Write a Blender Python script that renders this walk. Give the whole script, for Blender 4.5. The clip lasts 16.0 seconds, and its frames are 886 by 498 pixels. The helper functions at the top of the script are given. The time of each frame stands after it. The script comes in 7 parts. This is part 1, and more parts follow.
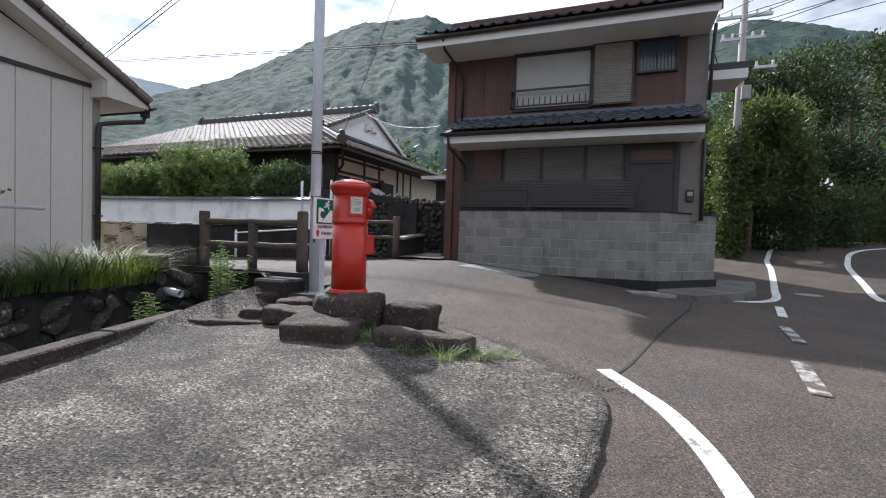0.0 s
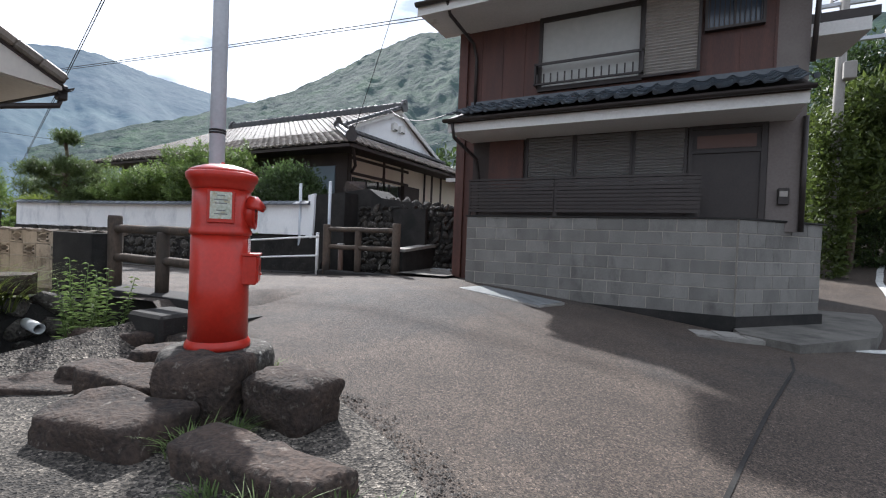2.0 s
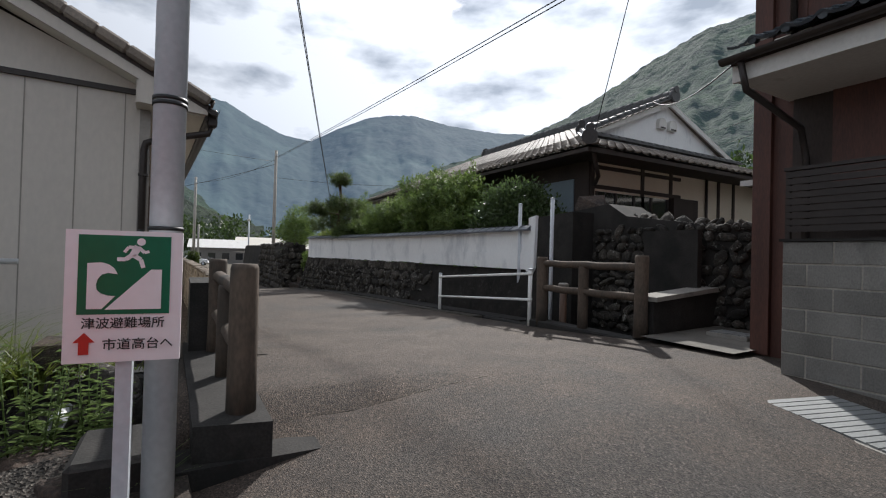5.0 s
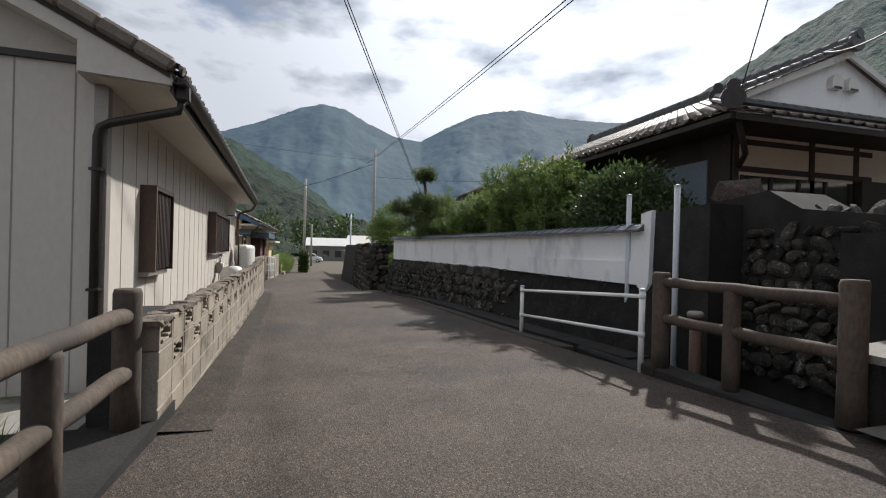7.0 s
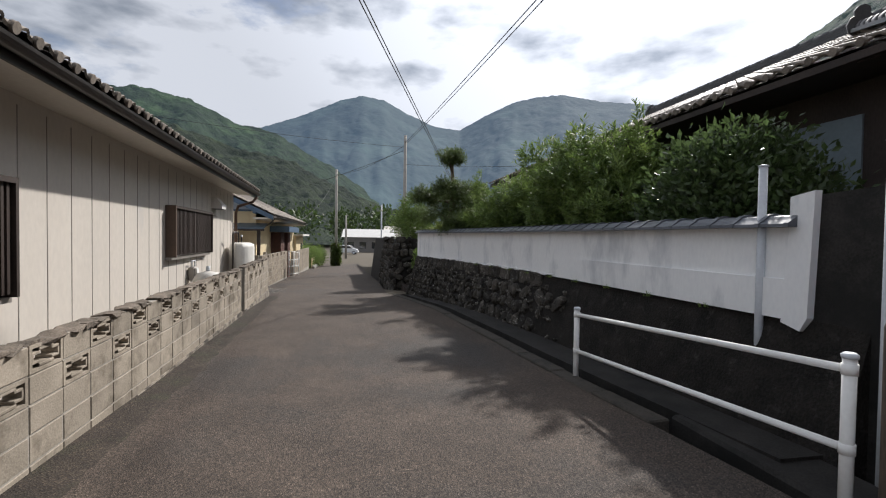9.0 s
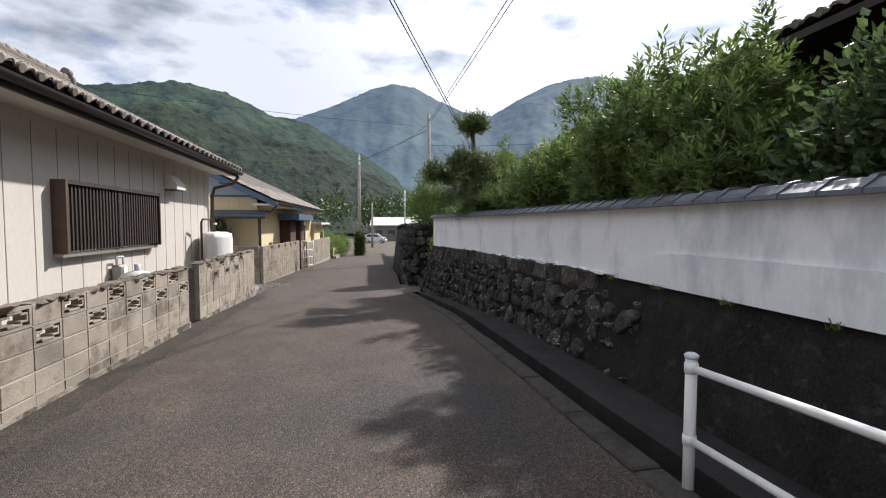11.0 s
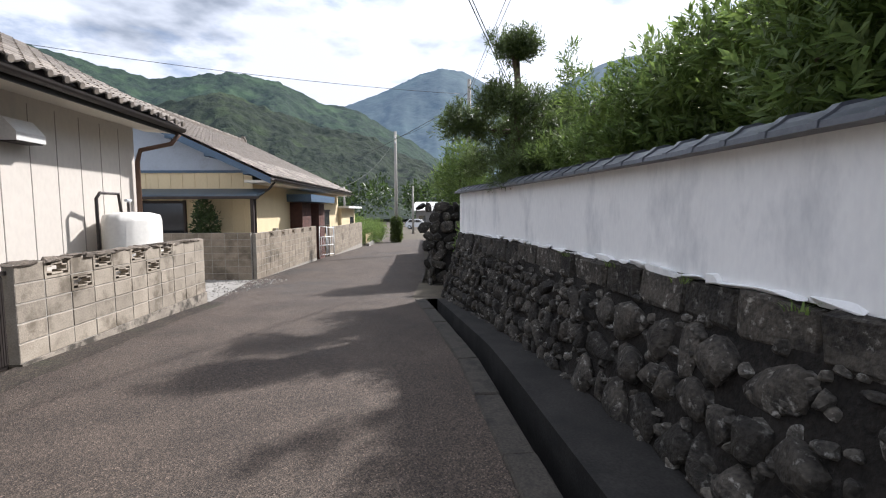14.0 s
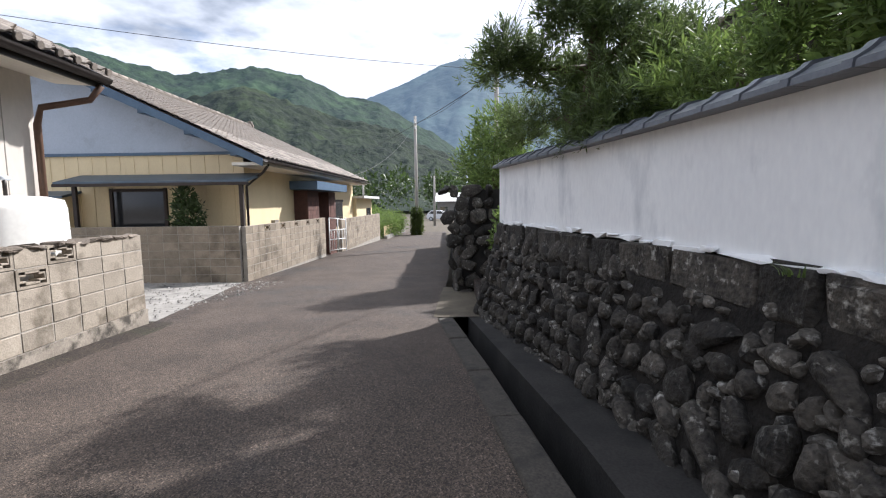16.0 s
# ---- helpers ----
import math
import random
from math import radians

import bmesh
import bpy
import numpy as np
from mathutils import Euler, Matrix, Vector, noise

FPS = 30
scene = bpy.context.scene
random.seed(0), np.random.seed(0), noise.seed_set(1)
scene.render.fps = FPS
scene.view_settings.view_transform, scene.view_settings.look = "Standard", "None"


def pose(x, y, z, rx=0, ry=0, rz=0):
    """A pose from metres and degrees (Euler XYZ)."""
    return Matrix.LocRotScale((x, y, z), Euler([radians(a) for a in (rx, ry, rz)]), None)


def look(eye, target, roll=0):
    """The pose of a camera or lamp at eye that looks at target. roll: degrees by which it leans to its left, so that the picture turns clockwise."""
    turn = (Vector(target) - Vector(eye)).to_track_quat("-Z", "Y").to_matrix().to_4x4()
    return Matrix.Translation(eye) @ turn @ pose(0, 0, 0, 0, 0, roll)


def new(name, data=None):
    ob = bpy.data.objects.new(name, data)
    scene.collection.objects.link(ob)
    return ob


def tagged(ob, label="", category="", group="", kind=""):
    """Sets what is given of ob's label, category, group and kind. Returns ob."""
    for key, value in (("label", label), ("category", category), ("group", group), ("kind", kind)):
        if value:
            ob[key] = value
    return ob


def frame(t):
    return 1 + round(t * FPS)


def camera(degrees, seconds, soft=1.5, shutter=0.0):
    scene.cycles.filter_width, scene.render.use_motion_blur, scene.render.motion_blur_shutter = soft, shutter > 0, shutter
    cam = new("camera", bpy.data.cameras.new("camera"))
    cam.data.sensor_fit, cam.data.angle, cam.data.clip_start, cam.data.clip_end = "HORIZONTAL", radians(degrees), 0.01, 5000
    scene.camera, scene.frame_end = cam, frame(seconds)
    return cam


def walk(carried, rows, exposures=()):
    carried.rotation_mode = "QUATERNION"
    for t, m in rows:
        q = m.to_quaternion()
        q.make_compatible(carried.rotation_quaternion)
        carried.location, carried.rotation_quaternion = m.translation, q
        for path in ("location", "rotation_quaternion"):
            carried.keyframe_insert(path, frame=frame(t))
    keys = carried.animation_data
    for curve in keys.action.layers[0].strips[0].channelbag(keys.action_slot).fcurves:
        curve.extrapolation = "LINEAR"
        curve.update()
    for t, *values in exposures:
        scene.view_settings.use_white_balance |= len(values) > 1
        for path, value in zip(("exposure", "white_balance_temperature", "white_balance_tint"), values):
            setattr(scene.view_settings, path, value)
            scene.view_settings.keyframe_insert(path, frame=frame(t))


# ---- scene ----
cam = camera(86.8, 16.0, 1.15)
PATH = [
    (0, (0.041, -0.005, 1.455), (-0.689, 1.857, 1.395), 1.7),
    (0.5, (0.103, 0.635, 1.496), (-0.638, 2.491, 1.44), 2.0),
    (1, (0.167, 1.254, 1.545), (-0.593, 3.103, 1.485), 2.2),
    (1.5, (0.126, 1.857, 1.561), (-0.676, 3.688, 1.504), 2.3),
    (2, (0.073, 2.479, 1.577), (-0.868, 4.244, 1.541), 2.2),
    (2.5, (-0.03, 3.038, 1.592), (-1.126, 4.711, 1.57), 1.9),
    (3, (-0.172, 3.612, 1.628), (-1.419, 5.175, 1.621), 1.8),
    (3.5, (-0.351, 4.13, 1.676), (-1.739, 5.57, 1.692), 1.5),
    (4, (-0.646, 4.62, 1.742), (-2.175, 5.91, 1.773), 1.7),
    (4.5, (-1.013, 5.124, 1.793), (-2.662, 6.255, 1.828), 1.7),
    (5, (-1.391, 5.521, 1.839), (-3.138, 6.493, 1.864), 1.5),
    (5.2, (-1.555, 5.664, 1.884), (-3.335, 6.576, 1.903), 1.7),
    (7.3, (-3.378, 7.112, 2.07), (-5.309, 7.633, 2.069), 1.2),
    (7.5, (-3.627, 7.191, 2.088), (-5.562, 7.695, 2.086), 1.1),
    (8, (-4.262, 7.442, 2.158), (-6.209, 7.9, 2.136), 1.1),
    (8.5, (-4.884, 7.707, 2.21), (-6.839, 8.13, 2.172), 0.7),
    (9, (-5.527, 7.992, 2.252), (-7.489, 8.377, 2.202), 0.8),
    (9.2, (-5.795, 8.117, 2.233), (-7.759, 8.488, 2.181), 0.8),
    (11.3, (-8.582, 8.98, 2.182), (-10.565, 9.212, 2.07), -0.1),
    (11.5, (-8.848, 9.07, 2.166), (-10.832, 9.292, 2.05), -0.2),
    (12, (-9.51, 9.243, 2.141), (-11.498, 9.429, 2.019), -0.2),
    (12.5, (-10.19, 9.448, 2.124), (-12.181, 9.593, 1.991), -0.0),
    (13, (-10.853, 9.566, 2.073), (-12.845, 9.675, 1.931), -0.1),
    (13.5, (-11.547, 9.67, 2.055), (-13.54, 9.748, 1.903), -0.1),
    (14, (-12.209, 9.728, 2.036), (-14.202, 9.771, 1.872), -0.2),
    (14.5, (-12.89, 9.734, 2.014), (-14.882, 9.743, 1.838), -0.3),
    (15, (-13.556, 9.717, 1.964), (-15.547, 9.7, 1.779), -0.5),
    (15.5, (-14.243, 9.652, 1.926), (-16.234, 9.615, 1.737), -0.5),
    (16, (-14.92, 9.619, 1.902), (-16.909, 9.569, 1.704), -0.7),
]
EXPOSURE = [(0, 0.78, 5650, 13), (2.5, 0.85, 5650, 12), (3.5, 0.65, 5700, 12), (5, 0.1, 5900, 11), (8.5, 0.1, 6000, 12), (11.5, 0.55, 5900, 14), (12.5, 0.6, 5850, 14), (16, 0.88, 5750, 14)]
walk(cam, [(t, look(eye, target, roll)) for t, eye, target, roll in PATH], EXPOSURE)

# ---- world and sun ----
SUN_EL, SUN_AZ = 40.0, 138.0   # degrees; azimuth counted from +x towards +y
world = bpy.data.worlds.new("sky")
scene.world = world
world.use_nodes = True


def make_sky():
    nt = world.node_tree
    N, L = nt.nodes, nt.links
    N.clear()
    out = N.new("ShaderNodeOutputWorld")
    bg = N.new("ShaderNodeBackground")
    sky = N.new("ShaderNodeTexSky")
    sky.sky_type, sky.sun_disc = 'NISHITA', False
    sky.sun_elevation, sky.sun_rotation = radians(SUN_EL), radians(90 - SUN_AZ)
    sky.dust_density, sky.air_density = 2.0, 1.0
    tc = N.new("ShaderNodeTexCoord")
    mp = N.new("ShaderNodeMapping")
    mp.inputs["Scale"].default_value = (1, 1, 2.6)
    nz = N.new("ShaderNodeTexNoise")
    nz.inputs["Scale"].default_value, nz.inputs["Detail"].default_value, nz.inputs["Roughness"].default_value = 3.6, 7, 0.6
    rp = N.new("ShaderNodeValToRGB")
    rp.color_ramp.elements[0].position, rp.color_ramp.elements[1].position = 0.27, 0.43
    shade = N.new("ShaderNodeTexNoise")
    shade.inputs["Scale"].default_value, shade.inputs["Detail"].default_value = 5.0, 6
    sr = N.new("ShaderNodeValToRGB")
    sr.color_ramp.elements[0].position, sr.color_ramp.elements[1].position = 0.33, 0.5
    sr.color_ramp.elements[0].color, sr.color_ramp.elements[1].color = (3.4, 3.7, 4.1, 1), (8.3, 8.4, 8.5, 1)
    mix = N.new("ShaderNodeMix")
    mix.data_type = 'RGBA'
    L.new(tc.outputs["Generated"], mp.inputs["Vector"])
    L.new(mp.outputs["Vector"], nz.inputs["Vector"])
    L.new(mp.outputs["Vector"], shade.inputs["Vector"])
    L.new(nz.outputs["Fac"], rp.inputs["Fac"])
    L.new(shade.outputs["Fac"], sr.inputs["Fac"])
    L.new(rp.outputs["Color"], mix.inputs[0])
    L.new(sky.outputs["Color"], mix.inputs[6])
    L.new(sr.outputs["Color"], mix.inputs[7])
    # the haze is brighter towards the sun
    dot = N.new("ShaderNodeVectorMath")
    dot.operation = 'DOT_PRODUCT'
    dot.inputs[1].default_value = (math.cos(radians(SUN_AZ)) * math.cos(radians(SUN_EL)), math.sin(radians(SUN_AZ)) * math.cos(radians(SUN_EL)), math.sin(radians(SUN_EL)))
    L.new(tc.outputs["Generated"], dot.inputs[0])
    glow = N.new("ShaderNodeMapRange")
    glow.interpolation_type = 'SMOOTHSTEP'
    glow.inputs["From Min"].default_value, glow.inputs["From Max"].default_value = 0.6, 0.99
    glow.inputs["To Min"].default_value, glow.inputs["To Max"].default_value = 1.0, 1.7
    L.new(dot.outputs["Value"], glow.inputs["Value"])
    sc = N.new("ShaderNodeVectorMath")
    sc.operation = 'SCALE'
    L.new(mix.outputs[2], sc.inputs[0])
    L.new(glow.outputs["Result"], sc.inputs["Scale"])
    L.new(sc.outputs["Vector"], bg.inputs["Color"])
    bg.inputs["Strength"].default_value = 0.076
    L.new(bg.outputs[0], out.inputs[0])


make_sky()
sun = new("sun", bpy.data.lights.new("sun", 'SUN'))
sun.data.energy, sun.data.angle, sun.data.color = 5.0, radians(1.2), (1.0, 0.92, 0.8)
sun.matrix_world = look((0, 0, 0), (-math.cos(radians(SUN_AZ)) * math.cos(radians(SUN_EL)), -math.sin(radians(SUN_AZ)) * math.cos(radians(SUN_EL)), -math.sin(radians(SUN_EL))))


# ---- materials ----
def rgb(h, k=1.0):
    return (*[k * v for v in h], 1.0)


def material(name, a, b=None, scale=6.0, fine=60.0, rough=0.8, bump=0.3, metal=0.0, stain=None, stain_at=0.62, stain_scale=1.1, vary=0.0, depth=0.01, spec=0.4, stretch=(1, 1, 1), leaf=False, island=0.0, grit=0.0, grit_scale=80.0):
    """Two-scale noise colour between a and b, optional stain colour, bump, and a per-object brightness spread."""
    m = bpy.data.materials.new(name)
    m.use_nodes = True
    nt = m.node_tree
    N, L = nt.nodes, nt.links
    p = N["Principled BSDF"]
    b = b or tuple(0.75 * v for v in a)
    geo = N.new("ShaderNodeNewGeometry")
    mp = N.new("ShaderNodeMapping")
    mp.inputs["Scale"].default_value = stretch
    L.new(geo.outputs["Position"], mp.inputs["Vector"])
    n1, n2 = N.new("ShaderNodeTexNoise"), N.new("ShaderNodeTexNoise")
    n1.inputs["Scale"].default_value, n1.inputs["Detail"].default_value = scale, 5
    n2.inputs["Scale"].default_value, n2.inputs["Detail"].default_value = fine, 3
    for n in (n1, n2):
        L.new(mp.outputs["Vector"], n.inputs["Vector"])
    add = N.new("ShaderNodeMath")
    add.operation = 'MULTIPLY_ADD'
    add.inputs[1].default_value = 0.5
    L.new(n2.outputs["Fac"], add.inputs[0])
    half = N.new("ShaderNodeMath")
    half.operation = 'MULTIPLY'
    half.inputs[1].default_value = 0.5
    L.new(n1.outputs["Fac"], half.inputs[0])
    L.new(half.outputs[0], add.inputs[2])
    rp = N.new("ShaderNodeValToRGB")
    rp.color_ramp.elements[0].position, rp.color_ramp.elements[1].position = 0.36, 0.64
    rp.color_ramp.elements[0].color, rp.color_ramp.elements[1].color = rgb(b), rgb(a)
    L.new(add.outputs[0], rp.inputs["Fac"])
    col = rp.outputs["Color"]
    if stain:
        n3 = N.new("ShaderNodeTexNoise")
        n3.inputs["Scale"].default_value, n3.inputs["Detail"].default_value, n3.inputs["Roughness"].default_value = stain_scale, 6, 0.65
        L.new(mp.outputs["Vector"], n3.inputs["Vector"])
        r3 = N.new("ShaderNodeValToRGB")
        r3.color_ramp.elements[0].position, r3.color_ramp.elements[1].position = stain_at - 0.07, stain_at + 0.08
        L.new(n3.outputs["Fac"], r3.inputs["Fac"])
        mx = N.new("ShaderNodeMix")
        mx.data_type = 'RGBA'
        L.new(r3.outputs["Color"], mx.inputs[0])
        L.new(col, mx.inputs[6])
        mx.inputs[7].default_value = rgb(stain)
        col = mx.outputs[2]
    if vary or island:
        src = geo.outputs["Random Per Island"] if island else N.new("ShaderNodeObjectInfo").outputs["Random"]
        mr = N.new("ShaderNodeMapRange")
        k = island or vary
        mr.inputs["To Min"].default_value, mr.inputs["To Max"].default_value = 1 - k, 1 + k
        L.new(src, mr.inputs["Value"])
        hs = N.new("ShaderNodeHueSaturation")
        L.new(mr.outputs["Result"], hs.inputs["Value"])
        L.new(col, hs.inputs["Color"])
        col = hs.outputs["Color"]
    gv = None
    if grit:
        gv = N.new("ShaderNodeTexVoronoi")
        gv.inputs["Scale"].default_value = grit_scale
        L.new(mp.outputs["Vector"], gv.inputs["Vector"])
        sp = N.new("ShaderNodeSeparateColor")
        L.new(gv.outputs["Color"], sp.inputs["Color"])
        gr = N.new("ShaderNodeValToRGB")
        e_ = gr.color_ramp.elements
        e_[0].position, e_[1].position = 0.15, 0.95
        e_[0].color, e_[1].color = (1 - grit, 1 - grit, 1 - grit, 1), (1 + grit, 1 + grit, 1 + grit * 0.95, 1)
        hi = e_.new(0.97)
        hi.color = (1 + 2.6 * grit, 1 + 2.6 * grit, 1 + 2.5 * grit, 1)
        L.new(sp.outputs[0], gr.inputs["Fac"])
        mg = N.new("ShaderNodeMix")
        mg.data_type, mg.blend_type = 'RGBA', 'MULTIPLY'
        mg.clamp_result = False
        mg.inputs[0].default_value = 1.0
        L.new(col, mg.inputs[6])
        L.new(gr.outputs["Color"], mg.inputs[7])
        col = mg.outputs[2]
    L.new(col, p.inputs["Base Color"])
    p.inputs["Roughness"].default_value, p.inputs["Metallic"].default_value = rough, metal
    p.inputs["Specular IOR Level"].default_value = spec
    if bump:
        bp = N.new("ShaderNodeBump")
        bp.inputs["Strength"].default_value, bp.inputs["Distance"].default_value = bump, depth
        L.new(gv.outputs["Distance"] if gv else add.outputs[0], bp.inputs["Height"])
        L.new(bp.outputs["Normal"], p.inputs["Normal"])
    if leaf:
        tr = N.new("ShaderNodeBsdfTranslucent")
        ms = N.new("ShaderNodeMixShader")
        ms.inputs["Fac"].default_value = 0.45
        L.new(col, tr.inputs["Color"])
        L.new(p.outputs[0], ms.inputs[1])
        L.new(tr.outputs[0], ms.inputs[2])
        L.new(ms.outputs[0], N["Material Output"].inputs["Surface"])
    return m


M_ASPHALT = material("asphalt", (0.088, 0.067, 0.052), (0.045, 0.034, 0.027), 1.5, 130, 0.85, 0.7, stain=(0.046, 0.04, 0.036), stain_at=0.58, stain_scale=0.35, depth=0.008, grit=0.6, grit_scale=115)
M_PLAZA = material("washed_concrete", (0.165, 0.145, 0.122), (0.045, 0.039, 0.033), 2.6, 40, 0.9, 0.9, stain=(0.045, 0.039, 0.033), stain_at=0.53, stain_scale=1.1, depth=0.014, grit=0.8, grit_scale=70)
M_CONC = material("concrete", (0.3, 0.285, 0.26), (0.2, 0.19, 0.17), 3, 70, 0.9, 0.35, stain=(0.09, 0.085, 0.078), stain_at=0.6, stain_scale=1.3)
# Very dark grey concrete for beds, ledges, culverts, kerbs and footings.
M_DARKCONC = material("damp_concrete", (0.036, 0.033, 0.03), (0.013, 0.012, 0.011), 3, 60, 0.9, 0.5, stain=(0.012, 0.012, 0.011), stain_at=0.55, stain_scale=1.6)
M_DIRT = material("damp_dirt", (0.052, 0.04, 0.03), (0.024, 0.018, 0.014), 3, 90, 0.92, 0.6, stain=(0.035, 0.032, 0.02), stain_at=0.56, stain_scale=2.5, grit=0.5, grit_scale=80)
M_LIP = material("mossy_concrete_lip", (0.085, 0.074, 0.06), (0.034, 0.03, 0.025), 3, 60, 0.92, 0.6, stain=(0.028, 0.026, 0.022), stain_at=0.54, stain_scale=3)
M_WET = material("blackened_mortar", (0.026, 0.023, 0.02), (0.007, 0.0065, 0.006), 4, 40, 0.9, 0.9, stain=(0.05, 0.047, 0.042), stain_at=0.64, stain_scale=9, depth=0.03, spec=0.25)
M_SOIL = material("soil", (0.12, 0.1, 0.07), (0.06, 0.05, 0.035), 3, 40, 0.95, 0.6)
M_BLOCK = material("grey_block", (0.215, 0.208, 0.19), (0.14, 0.135, 0.123), 4, 90, 0.9, 0.4, stain=(0.1, 0.096, 0.088), stain_at=0.64, stain_scale=2.2, vary=0.16, stretch=(1, 1, 0.55))
M_BLOCKW = material("buff_block", (0.34, 0.295, 0.235), (0.23, 0.198, 0.155), 4, 60, 0.9, 0.5, stain=(0.13, 0.108, 0.08), stain_at=0.57, stain_scale=2.4, vary=0.16)
M_BLOCKY = material("brown_block", (0.3, 0.25, 0.19), (0.19, 0.16, 0.12), 4, 70, 0.9, 0.4, stain=(0.12, 0.098, 0.072), stain_at=0.62, vary=0.14)
M_MORTAR = material("mortar", (0.36, 0.335, 0.29), (0.24, 0.22, 0.19), 6, 60, 0.95, 0.3)
M_STONE = material("dark_stone", (0.072, 0.064, 0.053), (0.013, 0.012, 0.011), 6, 34, 0.9, 1.0, stain=(0.3, 0.29, 0.26), stain_at=0.645, stain_scale=14, vary=0.62, depth=0.04)
M_STONED = material("shore_stone", (0.072, 0.05, 0.038), (0.017, 0.014, 0.012), 5, 34, 0.92, 1.0, stain=(0.22, 0.2, 0.17), stain_at=0.67, stain_scale=16, vary=0.25, depth=0.04)
M_PLASTER = material("white_plaster", (0.87, 0.88, 0.88), (0.8, 0.81, 0.82), 1.2, 30, 0.85, 0.15, stain=(0.6, 0.62, 0.64), stain_at=0.6, stain_scale=1.6, stretch=(1, 1, 0.4))
M_SIDING = material("white_siding", (0.58, 0.535, 0.475), (0.52, 0.48, 0.43), 0.8, 20, 0.6, 0.05, stain=(0.45, 0.44, 0.42), stain_at=0.72, stain_scale=0.9, stretch=(1, 1, 0.5))
M_SOFFIT = material("soffit", (0.7, 0.66, 0.58), (0.62, 0.58, 0.51), 1, 20, 0.7, 0.05)
M_TILE = material("grey_roof_tile", (0.25, 0.215, 0.178), (0.14, 0.122, 0.105), 4, 40, 0.62, 0.2, vary=0.3, stain=(0.22, 0.18, 0.14), stain_at=0.64, spec=0.2)
M_TILEB = material("blue_grey_roof_tile", (0.07, 0.085, 0.1), (0.04, 0.05, 0.062), 5, 40, 0.28, 0.15, vary=0.3, spec=0.6)
M_BROWN = material("red_brown_boarding", (0.112, 0.047, 0.034), (0.06, 0.028, 0.022), 2.5, 40, 0.55, 0.15, stain=(0.06, 0.025, 0.02), stain_at=0.64, stretch=(3, 3, 0.35))
M_DKWOOD = material("dark_wood", (0.05, 0.036, 0.03), (0.025, 0.019, 0.016), 3, 50, 0.7, 0.2, stretch=(1, 1, 0.3))
M_DKMETAL = material("dark_bronze_aluminium", (0.045, 0.037, 0.033), (0.032, 0.027, 0.025), 4, 30, 0.42, 0.03, metal=0.3)
M_SHUTTER = material("shutter_metal", (0.32, 0.295, 0.265), (0.26, 0.24, 0.215), 3, 30, 0.45, 0.03, metal=0.3)
M_LOG = material("log_concrete", (0.115, 0.085, 0.062), (0.055, 0.043, 0.034), 4, 45, 0.85, 0.5, stretch=(1, 1, 0.4), stain=(0.05, 0.043, 0.036), stain_at=0.58, stain_scale=2.5)
M_STEEL = material("galvanised_steel", (0.6, 0.63, 0.67), (0.5, 0.53, 0.57), 2, 30, 0.5, 0.05, metal=0.0)
M_WHITE = material("white_paint", (0.82, 0.82, 0.8), (0.74, 0.74, 0.72), 4, 40, 0.5, 0.1, stain=(0.3, 0.25, 0.2), stain_at=0.74, stain_scale=6)
M_LINE = material("road_paint", (0.72, 0.72, 0.7), (0.5, 0.5, 0.48), 5, 70, 0.8, 0.5, stain=(0.13, 0.12, 0.11), stain_at=0.6, stain_scale=7)
M_LINEW = material("worn_road_paint", (0.55, 0.55, 0.53), (0.3, 0.3, 0.29), 5, 70, 0.8, 0.5, stain=(0.075, 0.06, 0.05), stain_at=0.47, stain_scale=5)
M_RED = material("post_red", (0.47, 0.03, 0.016), (0.37, 0.024, 0.013), 3, 40, 0.3, 0.08, stain=(0.3, 0.03, 0.02), stain_at=0.7, stain_scale=3)
M_GREEN = material("sign_green", (0.0, 0.13, 0.06), (0.0, 0.11, 0.05), 3, 20, 0.4, 0.0)
M_BLACK = material("black_plastic", (0.02, 0.02, 0.02), (0.015, 0.015, 0.015), 4, 30, 0.5, 0.05)
M_INK = material("sign_ink", (0.03, 0.03, 0.03), (0.025, 0.025, 0.025), 4, 30, 0.6, 0.0)
M_ARROW = material("sign_red", (0.5, 0.03, 0.02), (0.45, 0.03, 0.02), 4, 30, 0.5, 0.0)
M_SIGNW = material("sign_white", (0.83, 0.78, 0.8), (0.78, 0.73, 0.75), 2, 20, 0.4, 0.0)
M_PAPER = material("weathered_notice", (0.62, 0.63, 0.55), (0.3, 0.33, 0.25), 14, 60, 0.6, 0.05, stain=(0.35, 0.27, 0.13), stain_at=0.6, stain_scale=12)
M_YELLOW = material("cream_siding", (0.72, 0.6, 0.38), (0.64, 0.53, 0.33), 1.2, 25, 0.7, 0.08, stain=(0.45, 0.34, 0.17), stain_at=0.7, stretch=(2, 2, 0.4))
M_BLUEW = material("pale_blue_plaster", (0.42, 0.47, 0.55), (0.36, 0.41, 0.48), 1.0, 25, 0.8, 0.08, stain=(0.3, 0.33, 0.38), stain_at=0.66)
M_BLUE = material("blue_trim", (0.085, 0.14, 0.21), (0.06, 0.1, 0.16), 3, 30, 0.5, 0.05)
M_GLASS = material("dark_window_glass", (0.03, 0.033, 0.036), (0.025, 0.027, 0.03), 2, 10, 0.08, 0.0, spec=0.8)
M_CURTAIN = material("pale_blind", (0.42, 0.42, 0.39), (0.37, 0.37, 0.345), 1, 10, 0.6, 0.0)
M_LEAF = material("hedge_leaf", (0.2, 0.27, 0.07), (0.085, 0.14, 0.038), 2, 30, 0.5, 0.0, leaf=True, island=0.4, spec=0.35)
